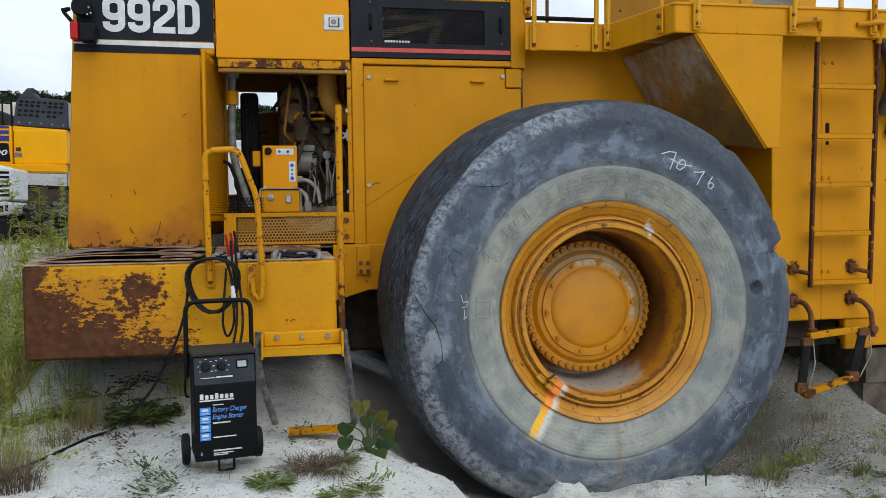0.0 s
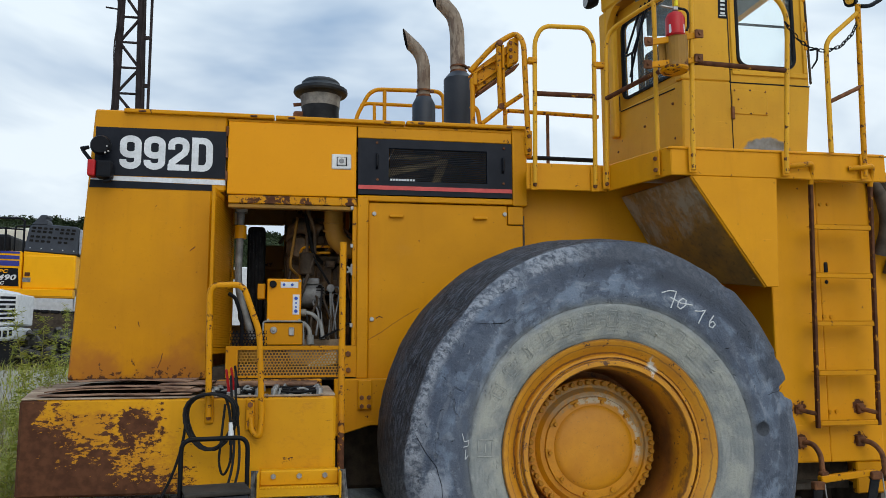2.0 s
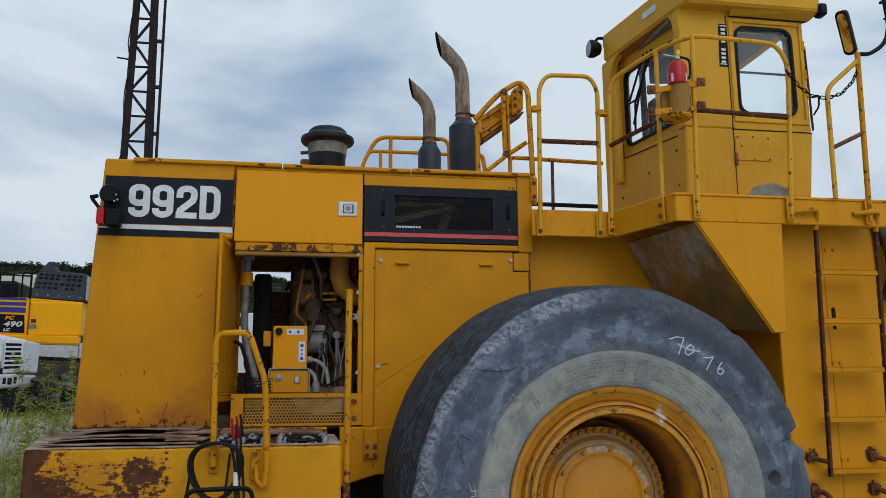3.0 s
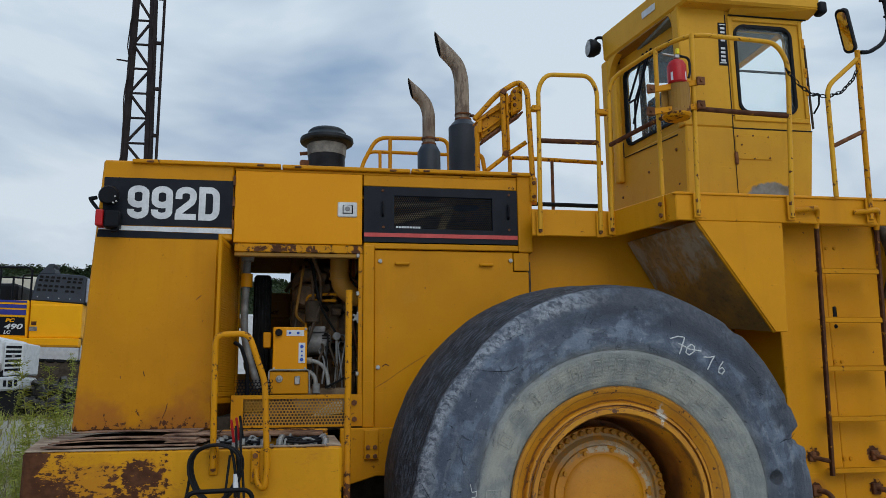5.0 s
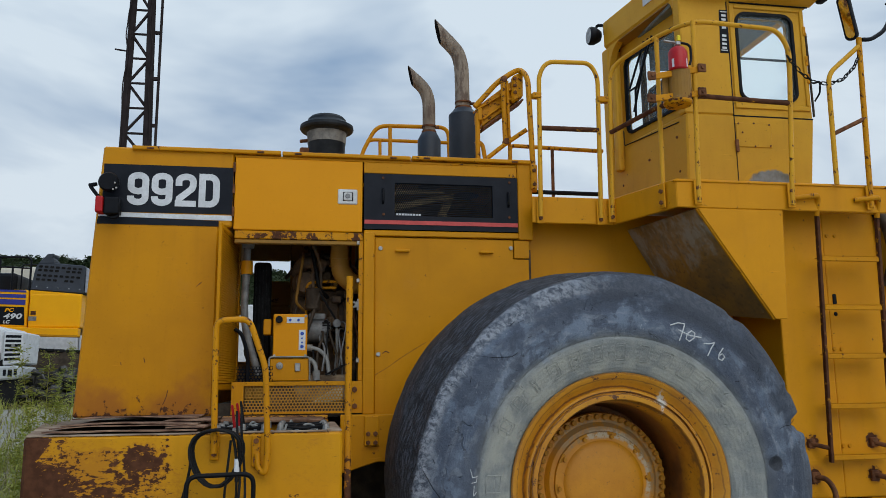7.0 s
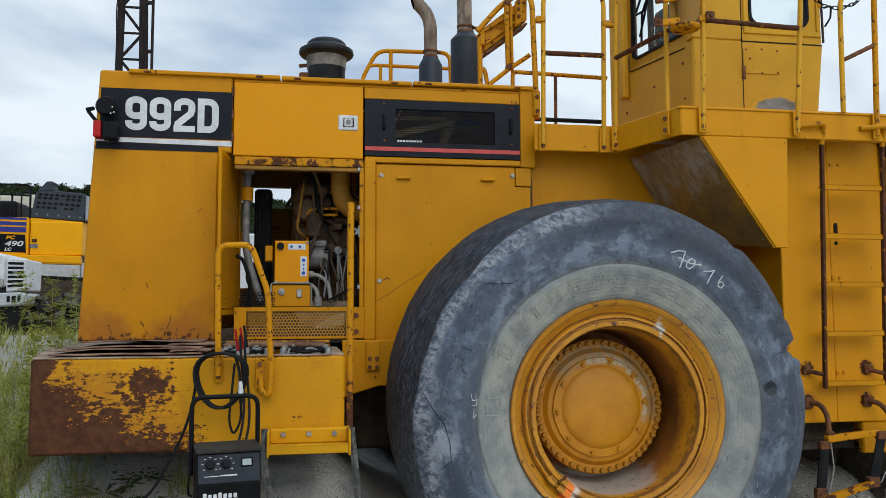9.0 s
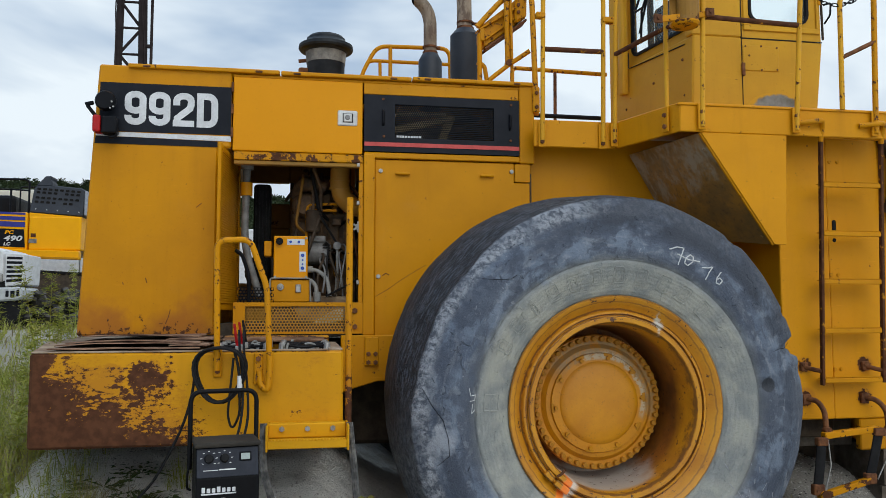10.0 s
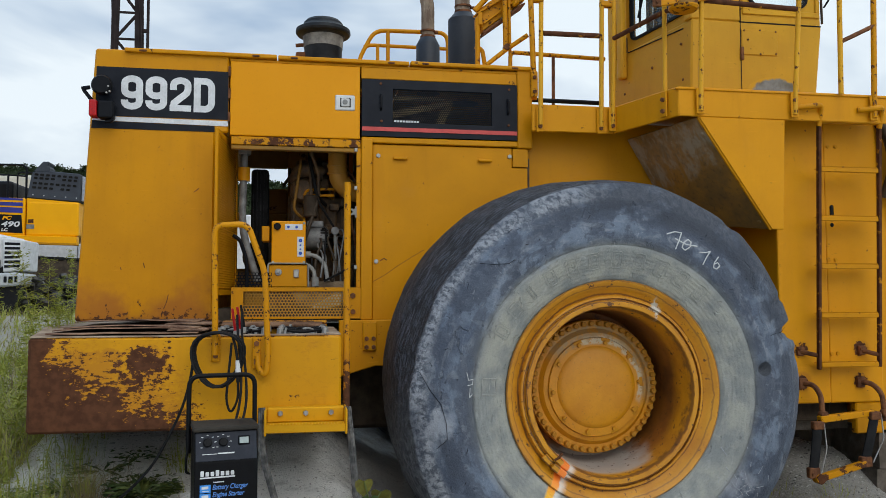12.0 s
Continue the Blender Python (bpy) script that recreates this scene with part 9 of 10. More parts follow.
# tall weeds with thin stalks, narrow leaves and feathery heads
def tall_weed(seed, h):
    b4 = Blades(seed)
    r = b4.r
    az = r.uniform(0, 6.3)
    p = Vector((0, 0, -0.02))
    n = 14
    stem = []
    for i in range(n + 1):
        u = i / n
        stem.append(Vector((0.12 * h * u * u * math.cos(az), 0.12 * h * u * u * math.sin(az), h * u - 0.02)))
    t = bmesh.new()
    tube(t, stem, 0.004, 5, radii=[0.0055 * (1 - 0.7 * i / n) for i in range(n + 1)])
    for i in range(2, n + 1):
        for k in range(11 if i < n - 4 else 16):
            a = r.uniform(0, 6.3)
            u = i / n
            ln = 0.11 * h * (1 - 0.55 * u) * r.uniform(0.7, 1.2)
            b4.leaf(stem[i] + Vector((0, 0, r.uniform(-0.03, 0.03))), (math.cos(a), math.sin(a), r.uniform(0.1, 1.0)), ln, ln * 0.20, r.uniform(0.1, 0.6))
    for k in range(150):
        a = r.uniform(0, 6.3)
        q = stem[-1] + Vector((0, 0, -0.22 * h * r.random()))
        d = Vector((math.cos(a), math.sin(a), 0.9))
        b4.leaf(q + d * 0.05 * h * r.random(), d, 0.035, 0.009, 0.5)
    return b4, t


protos = []
for s in range(5):
    e = thing("tall_weed", (0, 0, 0), "tall feathery yellow-green weed beside the loader", "weed", "tall weeds")
    b4, t = tall_weed(40 + s, (1.0, 1.25, 1.45, 1.1, 1.6)[s])
    part("stalk", t, M_WEED, e, local=True)
    o = b4.make("foliage", M_WEED, e)
    o.matrix_parent_inverse = Matrix()
    protos.append(e)
spots = [(-3.56, 1.9), (-3.68, 2.5), (-3.85, 2.2), (-3.72, 3.0), (-3.95, 3.3), (-4.1, 2.7), (-3.62, 1.35), (-3.75, 1.7), (-3.95, 1.2), (-4.2, 2.0), (-3.55, 2.3), (-4.5, 1.5), (-4.7, 2.6), (-4.15, 0.9), (-3.66, 0.95), (-3.78, 1.35), (-4.0, 1.6), (-4.3, 1.3), (-3.62, 1.65), (-4.7, 1.7), (-4.4, 0.3)]
while len(spots) < 84:
    x, y = rnd.uniform(-10, -3.6), rnd.uniform(0.5, 10)
    spots.append((x, y))
for k, (x, y) in enumerate(spots):
    s = rnd.uniform(0.75, 1.25)
    s *= 0.55 if y < 0.3 else 0.82 if k < 21 else 0.64
    m4 = pose(x, y, ground_z(x, y) - 0.01, 0, 0, rnd.uniform(0, 360))
    o = protos[k % 5] if k < 5 else copy_thing(protos[k % 5], m4)
    o.matrix_basis = m4 @ Matrix.Diagonal((s, s, s, 1))


M_OLD_LEAF = plain("yellowing_leaf", (0.16, 0.155, 0.022), 0.6, 0, 0.5, 30, 60, 0.2, (0.10, 0.085, 0.02))


# broad-leaved plant by the step, with heart-shaped leaves
def heart_leaf(size):
    t = bmesh.new()
    half = [(0, -0.05), (0.30, -0.16), (0.54, -0.02), (0.58, 0.25), (0.42, 0.62), (0.0, 0.95)]
    mid = [t.verts.new((0, b4 * size, -0.10 * size * (b4 ** 2))) for b4 in (0.0, 0.2, 0.45, 0.7, 1.0)]
    for sgn in (-1, 1):
        edge = [t.verts.new((sgn * a * size, c * size, 0.09 * size * a - 0.12 * size * c * c)) for a, c in half[1:5]]
        ring4 = [mid[0]] + edge + [mid[4]]
        for q in ((mid[0], edge[0], edge[1], mid[1]), (mid[1], edge[1], edge[2], mid[2]), (mid[2], edge[2], edge[3], mid[3])):
            t.faces.new(q)
        t.faces.new((mid[3], edge[3], mid[4]))
    return t


def broad_plant(name, x, y, leaves, label):
    z = ground_z(x, y)
    e = thing(name, (x, y, z), label, "plant")
    for k, (dx, dy, dz, size, rx, rz) in enumerate(leaves):
        part("stem", tube(bmesh.new(), [(0, 0, -0.02), (dx * 0.3, dy * 0.3, dz * 0.7), (dx, dy, dz)], 0.004, 6, 0.03), M_LEAF, e, local=True)
        o = part("leaf", heart_leaf(size), M_OLD_LEAF if k in (5, 6, 9) else M_LEAF, e, local=True, smooth=True)
        o.matrix_basis = pose(dx, dy, dz, rx, 0, rz)
    return e


broad_plant("broad_leaved_plant", -1.50, -0.35, [(-0.11, -0.03, 0.17, 0.092, -62, 15), (-0.12, -0.05, 0.10, 0.085, -72, 25), (-0.06, -0.08, 0.04, 0.08, -70, 40), (0.04, -0.07, 0.03, 0.095, -72, -10), (0.09, -0.02, 0.12, 0.092, -60, -35), (0.06, 0.03, 0.21, 0.095, -60, -15), (-0.03, 0.02, 0.27, 0.085, -75, 10), (0.13, 0.0, 0.05, 0.07, -55, -60), (0.0, -0.09, 0.10, 0.07, -65, 0), (0.11, -0.03, 0.17, 0.08, -68, -25), (0.0, 0.0, 0.19, 0.075, -70, 5), (0.07, -0.06, 0.08, 0.085, -74, -20)], "broad-leaved green plant growing beside the lower step")
broad_plant("seedling", -0.86, -0.55, [(-0.03, 0.0, 0.08, 0.05, -60, 40), (0.03, 0.0, 0.10, 0.055, -60, -40), (0.0, -0.02, 0.13, 0.05, -65, 0)], "small green seedling in the sand beside the tyre")
broad_plant("seedling", 0.42, -0.42, [(0.01, 0.0, 0.10, 0.04, -55, -20), (-0.01, 0.0, 0.12, 0.03, -60, 60)], "small green seedling on a thin stem before the tyre")


# low rosettes and sprawling weeds on the sand
def rosette(x, y, n, ln, mat, label, seed, flat=0.35):
    b4 = Blades(seed)
    z = ground_z(x, y)
    for k in range(n):
        a = b4.r.uniform(0, 6.3)
        q = b4.r.random()
        el = b4.r.uniform(0.05, flat + 0.5 * q)
        d = (math.cos(a), math.sin(a), el)
        off = 0.05 * b4.r.random()
        b4.leaf((x + off * math.cos(a), y + off * math.sin(a), z + 0.01), d, ln * b4.r.uniform(0.4, 1.15), ln * b4.r.uniform(0.09, 0.17), 0.25)
        for s in (0.45, 0.75):
            p = (x + (off + ln * s * 0.8) * math.cos(a), y + (off + ln * s * 0.8) * math.sin(a), z + 0.01 + ln * s * el * 0.7)
            b4.leaf(p, (math.cos(a + 0.8), math.sin(a + 0.8), 0.2), ln * 0.28, ln * 0.09, 0.2)
            b4.leaf(p, (math.cos(a - 0.8), math.sin(a - 0.8), 0.2), ln * 0.28, ln * 0.09, 0.2)
    o = b4.make("low_weed", mat)
    return tagged(o, label, "weed", "low weeds")


for x, y, n, ln, mt, lb in ((-2.755, 0.28, 110, 0.23, M_LEAF, "dark green leafy weed rosette on sand"), (-1.99, -0.92, 60, 0.11, M_SPRIG, "bright green low weed on sand"), (-2.50, -0.95, 14, 0.09, M_LEAF, "small dark weed on sand"),
                              (-1.70, -1.12, 50, 0.09, M_SPRIG, "green low weed on sand"), (-1.57, -1.00, 40, 0.08, M_SPRIG, "green low weed on sand"), (-1.64, -0.60, 30, 0.09, M_SPRIG, "green low weed on sand"), (1.35, 0.10, 30, 0.09, M_WEED, "green low weed on gravel"), (1.16, -0.75, 24, 0.08, M_SPRIG, "small green weed on gravel"), (1.50, -0.52, 26, 0.07, M_LEAF, "small dark weed on gravel"), (-3.3, -0.6, 36, 0.14, M_LEAF, "green weed at the edge of the grass"), (-3.05, 0.62, 16, 0.22, M_LEAF, "dark green leafy weed under the bumper"), (-2.86, 0.75, 14, 0.20, M_LEAF, "dark green leafy weed under the bumper"), (-3.22, 0.42, 40, 0.18, M_SPRIG, "green weed under the bumper"), (-3.5, 0.3, 40, 0.18, M_SPRIG, "green weed at the edge of the grass")):
    rosette(x, y, n, ln, mt, lb, int(1000 + x * 37 + y * 91))
# sprawling stems with small leaves
def sprawl(x, y, stems, ln, mat, label, seed):
    b4 = Blades(seed)
    for k in range(stems):
        a = b4.r.uniform(0, 6.3)
        px0, py0, turn = x, y, b4.r.uniform(-0.25, 0.25)
        steps = b4.r.randint(5, 9)
        for i in range(steps):
            nx0, ny0 = px0 + ln / steps * math.cos(a), py0 + ln / steps * math.sin(a)
            zz = ground_z(px0, py0) + 0.018 + 0.035 * abs(math.sin(i * 0.9 + k))
            b4.leaf((px0, py0, zz), (nx0 - px0, ny0 - py0, 0.02), ln / steps * 1.3, 0.011, 0.03)
            for sgn in (-1, 1):
                if b4.r.random() < 0.6:
                    q = a + sgn * b4.r.uniform(0.5, 1.2)
                    b4.leaf((nx0, ny0, zz), (math.cos(q), math.sin(q), b4.r.uniform(0.0, 0.7)), b4.r.uniform(0.016, 0.036), b4.r.uniform(0.007, 0.013), 0.2)
            px0, py0 = nx0, ny0
            a += turn + b4.r.uniform(-0.3, 0.3)
    return tagged(b4.make("sprawling_weed", mat), label, "weed", "sprawling weeds", kind="stuff")


for k, (x, y, n, ln, mt, lb) in enumerate(((-2.58, -0.72, 9, 0.26, M_LEAF, "straggling dark green weed on sand"), (-2.40, -0.92, 7, 0.22, M_LEAF, "straggling dark green weed on sand"), (-2.75, -0.20, 8, 0.26, M_DEAD, "wilted straggling weed on sand"), (-1.91, -0.20, 7, 0.18, M_LEAF, "grey-green straggling sprig on sand"), (-1.55, -0.95, 7, 0.2, M_SPRIG, "green straggling weed on sand"), (-2.95, 0.1, 7, 0.24, M_DEAD, "wilted straggling weed on sand"), (1.3, -0.3, 8, 0.2, M_DEAD, "wilted straggling weed on gravel"), (1.6, 0.1, 8, 0.2, M_SPRIG, "green straggling weed on gravel"), (-3.1, -0.5, 8, 0.25, M_WEED, "yellow-green straggling weed on sand"))):
    sprawl(x, y, n, ln, mt, lb, 500 + k)


# grass tufts beside the front of the tyre and along the bank
def tuft(x, y, n, h, spread, mat, label, seed):
    b4 = Blades(seed)
    for k in range(n):
        a, q = b4.r.uniform(0, 6.3), spread * math.sqrt(b4.r.random())
        px0, py0 = x + q * math.cos(a), y + q * math.sin(a)
        b4.blade((px0, py0, ground_z(px0, py0) - 0.005), h * b4.r.uniform(0.45, 1.15), b4.r.uniform(0.2, 1.1), a + b4.r.uniform(-0.7, 0.7), 0.0045)
    return tagged(b4.make("grass_tuft", mat), label, "grass tuft", "grass tufts")


for k, (x, y, n, h, sp, mt) in enumerate(((0.92, -0.28, 150, 0.17, 0.10, M_SPRIG), (0.82, -0.40, 80, 0.13, 0.08, M_STRAW), (1.43, -0.38, 90, 0.12, 0.07, M_SPRIG), (1.40, 0.35, 120, 0.10, 0.16, M_DEAD), (1.72, 0.50, 70, 0.12, 0.14, M_STRAW), (1.40, 0.05, 90, 0.12, 0.12, M_WEED), (1.25, 0.16, 60, 0.10, 0.12, M_STRAW), (1.02, 0.0, 80, 0.12, 0.12, M_DEAD), (1.62, -0.70, 70, 0.11, 0.08, M_STRAW), (1.20, -0.95, 80, 0.08, 0.10, M_STRAW), (1.80, -0.1, 60, 0.10, 0.10, M_STRAW), (2.1, 0.2, 60, 0.12, 0.12, M_WEED), (-3.14, -0.72, 260, 0.15, 0.13, M_DEAD), (-3.24, -0.52, 150, 0.20, 0.12, M_STRAW), (-3.34, -0.25, 120, 0.24, 0.12, M_WEED), (-3.05, 0.24, 130, 0.28, 0.09, M_STRAW), (-3.10, 0.28, 70, 0.26, 0.08, M_WEED), (-3.28, 0.75, 60, 0.30, 0.14, M_WEED), (-3.45, 0.35, 45, 0.26, 0.15, M_WEED), (-3.40, -0.10, 80, 0.22, 0.15, M_STRAW), (-3.35, -0.75, 140, 0.15, 0.14, M_DEAD), (-3.6, -0.35, 45, 0.2, 0.15, M_WEED), (-3.15, 0.0, 90, 0.18, 0.10, M_STRAW), (-3.25, 0.30, 55, 0.26, 0.12, M_WEED), (-2.95, 0.45, 24, 0.24, 0.12, M_STRAW), (-3.20, 0.70, 30, 0.28, 0.14, M_WEED), (-2.60, 0.65, 70, 0.18, 0.10, M_WEED))):
    tuft(x, y, n, h, sp, mt, ("tuft of yellow-green grass on gravel", "tuft of dry straw-coloured grass on gravel", "tuft of dead brown grass on gravel", "tuft of dark green grass on gravel")[(M_WEED, M_STRAW, M_DEAD, M_SPRIG).index(mt)], 300 + k)
# dead stalk heap
b4 = Blades(77)
for k in range(560):
    a, q = b4.r.uniform(0, 6.3), 0.15 * b4.r.random()
    x, y = -1.77 + q * math.cos(a) * 1.2, -0.72 + q * math.sin(a)
    b4.blade((x, y, ground_z(x, y) + 0.02 * b4.r.random()), b4.r.uniform(0.03, 0.085), b4.r.uniform(1.6, 3.4), a + b4.r.uniform(-0.8, 0.8), 0.0045)
tagged(b4.make("dead_weed_clump", M_DEAD), "clump of dead brown weed stalks on sand", "dead weeds")


# ---- loose stones ----
def pebbles(name, count, seed, area, size, mat, label):
    r = random.Random(seed)
    v, f = [], []
    base = [(1, 0, 0), (0, 1, 0), (-1, 0, 0), (0, -1, 0), (0, 0, 0.8), (0, 0, -0.8)]
    tri = [(0, 1, 4), (1, 2, 4), (2, 3, 4), (3, 0, 4), (1, 0, 5), (2, 1, 5), (3, 2, 5), (0, 3, 5)]
    for k in range(count):
        x, y = r.uniform(*area[0]), r.uniform(*area[1])
        s = size * (0.35 + r.random() ** 3 * 1.6)
        z = ground_z(x, y)
        a = r.uniform(0, 6.3)
        n = len(v)
        for p in base:
            q = [c * s * r.uniform(0.7, 1.25) for c in p]
            v.append((x + q[0] * math.cos(a) - q[1] * math.sin(a), y + q[0] * math.sin(a) + q[1] * math.cos(a), z + q[2] * 0.7 + s * 0.15))
        f += [tuple(n + i for i in t) for t in tri]
    me = bpy.data.meshes.new(name)
    me.from_pydata(v, [], f)
    tagged(link(name, me, mat, None), label, "gravel", kind="stuff")


M_STONE = plain("loose_stone", (0.56, 0.54, 0.50), 0.9, 0, 0.5, 40, 80, 0.3, (0.30, 0.285, 0.26))
pebbles("gravel", 16000, 3, ((-3.6, 2.8), (-1.9, 2.2)), 0.0062, M_STONE, "loose grey gravel on the crushed stone")
pebbles("coarse_gravel", 900, 4, ((-3.4, 2.8), (-1.7, 2.0)), 0.011, M_STONE, "scattered coarse stones")

M_STONE_D = plain("dark_stone", (0.16, 0.15, 0.135), 0.9, 0, 0.5, 40, 80, 0.3, (0.06, 0.055, 0.05))
pebbles("dark_gravel", 7000, 14, ((0.6, 2.9), (-1.5, 1.6)), 0.0062, M_STONE_D, "dark gravel beside the timber blocks")
pebbles("pale_gravel", 9000, 15, ((0.6, 2.9), (-1.5, 1.6)), 0.0062, plain("pale_stone", (0.55, 0.53, 0.48), 0.9, 0, 0.4, 40), "pale gravel beside the timber blocks")
b4, b6 = Blades(81), Blades(82)
for k in range(1500):
    x, y = (b4.r.uniform(0.6, 2.6), b4.r.uniform(-1.3, 0.7)) if k < 1000 else (b4.r.uniform(-3.4, -1.4), b4.r.uniform(-1.5, 0.4))
    if k >= 1000 and b4.r.random() > 0.4:
        continue
    (b4 if b4.r.random() < 0.5 else b6).blade((x, y, ground_z(x, y) + 0.004), b4.r.uniform(0.02, 0.07), b4.r.uniform(1.2, 3.2), b4.r.uniform(0, 6.3), 0.0035)
tagged(b4.make("plant_litter", M_DEAD), "scattered dead stalks on the gravel", "litter", kind="stuff")
tagged(b6.make("straw_litter", M_STRAW), "scattered straw on the gravel", "litter", kind="stuff")

# ---- far side of the yard: excavator, truck, trailer, scrap, tower, woods ----
EY = 15.0
M_EXC = painted("excavator_yellow", (0.86, 0.39, 0.001), (0.80, 0.35, 0.001), rough=0.35, streaks=0.05, dust=0.0, nicks=0.0)
M_EXG = plain("excavator_grey", (0.040, 0.046, 0.058), 0.5, 0, 0.2, 3)
M_STRIPE = plain("violet_stripe", (0.030, 0.035, 0.24), 0.5, 0, 0.15, 6)
exc = thing("excavator", (-7.0, 16.5, 1.45), "yellow tracked excavator with a dark louvred engine cover", "excavator")
part("house", box(bmesh.new(), -8.10, -6.97, EY, EY + 2.7, 3.20, 3.99, 0.04, 2), M_EXC, exc)
part("house_front", box(bmesh.new(), -10.2, -8.125, EY, EY + 2.7, 3.20, 4.075, 0.04, 2), M_EXC, exc)
part("house_top", prism(bmesh.new(), [(-8.10, 3.95), (-6.97, 3.95), (-6.97, 3.985), (-8.10, 4.07)], EY + 0.012, EY + 2.7, bev=0.006), M_EXC, exc)
cat4 = part("catwalk", prism(bmesh.new(), [(-10.2, 3.06), (-6.97, 2.985), (-6.97, 3.185), (-10.2, 3.235)], EY - 0.14, EY + 0.1, bev=0.015), M_EXC, exc, "yellow catwalk along the excavator's side")
# darker yellow strip paints the shade along the catwalk's lower edge
part("kick_strip", prism(bmesh.new(), [(-10.2, 3.055), (-6.975, 2.98), (-6.975, 3.03), (-10.2, 3.105)], EY - 0.16, EY - 0.142, bev=0.004), painted("shaded_catwalk_edge", (0.50, 0.22, 0.004), rough=0.5), cat4)
cov = part("engine_cover", prism(bmesh.new(), [(-8.11, 4.08), (-6.95, 4.00), (-6.93, 4.62), (-6.98, 4.66), (-7.62, 4.71), (-7.96, 4.70), (-8.02, 4.63)], EY + 0.02, EY + 2.2, bev=0.02), M_EXG, exc, "dark grey engine cover with rows of slots")
part("exhaust_cowl", prism(bmesh.new(), [(-7.98, 4.69), (-7.63, 4.70), (-7.63, 4.80), (-7.67, 4.82), (-7.635, 4.90), (-7.65, 4.93), (-7.78, 4.925)], EY + 0.02, EY + 0.45, bev=0.015), M_EXG, cov)
for j, z in enumerate((4.600, 4.520, 4.400, 4.300)):
    for i in range(8):
        if (i, j) in ((4, 1), (4, 3), (7, 3)):
            continue
        x = -7.95 + i * 0.123 - 0.016 * j
        zz = z - 0.0075 * i
        part("vent_slot", prism(bmesh.new(), [(x + 0.008, zz), (x + 0.072, zz - 0.004), (x + 0.085, zz + 0.018), (x + 0.078, zz + 0.046), (x + 0.016, zz + 0.050), (x, zz + 0.028)], EY + 0.004, EY + 0.026, bev=0), M_SOOT, cov)
for i in range(5):
    part("cover_bolt", box(bmesh.new(), -7.98 + i * 0.235, -7.962 + i * 0.235, EY + 0.004, EY + 0.024, 4.145 - 0.016 * i, 4.163 - 0.016 * i, 0), M_WHITE, cov)
part("grey_side_vent", box(bmesh.new(), -6.935, -6.86, EY + 0.05, EY + 1.6, 4.02, 4.60, 0.02), plain("pale_vent_grey", (0.36, 0.38, 0.42), 0.6, 0, 0.3, 20), cov)
sign = part("model_panel", prism(bmesh.new(), [(-8.95, 3.29), (-8.165, 3.262), (-8.20, 3.675), (-8.95, 3.70)], EY - 0.012, EY + 0.002, bev=0), M_BLACK, exc, "black panel with the model number")
letters("PC", 0.15, M_EXC, "lettering", sign, pose(-8.60, EY - 0.016, 3.565, 90), deep=0.002, shear=0.2, bold=0.006, fit=(0.20, 0.085), label="yellow letters PC")
letters("490", 0.2, M_WHITE, "lettering", sign, pose(-8.62, EY - 0.016, 3.405, 90), deep=0.002, shear=0.2, bold=0.006, fit=(0.40, 0.125), label="white figures 490")
letters("LC", 0.1, M_WHITE, "lettering", sign, pose(-8.62, EY - 0.016, 3.30, 90), deep=0.002, shear=0.2, bold=0.004, fit=(0.15, 0.075), label="white letters LC")
for za, zb in ((4.01, 4.06), (3.88, 3.965), (3.725, 3.845)):
    part("stripe", prism(bmesh.new(), [(-9.0, za + 0.022), (-8.175, za), (-8.18, zb), (-9.0, zb + 0.022)], EY - 0.010, EY + 0.002, bev=0), M_STRIPE, exc)
part("rating_plate", box(bmesh.new(), -8.09, -7.92, EY - 0.008, EY + 0.002, 3.365, 3.465, 0), M_GREY, exc)
part("warning_sticker", box(bmesh.new(), -8.05, -7.94, EY - 0.008, EY + 0.002, 3.50, 3.585, 0), M_BUMP, exc)
for x, top in ((-8.13, 4.78), (-8.52, 4.62), (-8.80, 4.80), (-9.2, 4.82)):
    part("handrail_post", tube(bmesh.new(), [(x, EY + 0.05, 4.06), (x, EY + 0.05, top)], 0.024, 8), M_BLACK, exc)
part("handrail", tube(bmesh.new(), [(-9.6, EY + 0.05, 4.83), (-8.20, EY + 0.05, 4.84), (-8.13, EY + 0.05, 4.77)], 0.026, 8, 0.05), M_BLACK, exc)
part("handrail", tube(bmesh.new(), [(-9.6, EY + 0.05, 4.60), (-8.52, EY + 0.05, 4.60), (-8.13, EY + 0.05, 4.58)], 0.020, 8, 0.05), M_BLACK, exc)
part("handrail", tube(bmesh.new(), [(-8.50, EY + 0.6, 4.06), (-8.50, EY + 0.6, 4.70), (-8.46, EY + 0.6, 4.74), (-8.05, EY + 0.6, 4.74)], 0.018, 8, 0.05), M_BLACK, exc)
part("operator_cab", box(bmesh.new(), -12.2, -8.74, EY + 1.0, EY + 2.7, 4.09, 4.60, 0.08, 2), M_BLACK, exc)
for y0 in (EY - 0.4, EY + 2.2):
    tr = part("track", prism(bmesh.new(), [(-10.2, 1.75), (-9.9, 1.45), (-5.2, 1.45), (-4.8, 1.75), (-4.8, 2.3), (-5.2, 2.55), (-9.9, 2.78), (-10.2, 2.4)], y0, y0 + 0.7, bev=0.04), M_DARK, exc, "muddy crawler track")
    for k in range(22):
        part("track_shoe", box(bmesh.new(), 0, 0.17, y0 - 0.03, y0 + 0.73, -0.02, 0.045, 0.01, 1, pose(-9.9 + k * 0.214, 0, 2.785 - k * 0.0105, 0, 3, 0)), M_RUBBER, tr)
part("turntable", lathe(bmesh.new(), [(2.4, 0.0005), (2.4, 1.0), (3.08, 1.0), (3.08, 0.0005)], (-6.0, EY + 1.3, 0), "z", 24), M_DARK, exc)
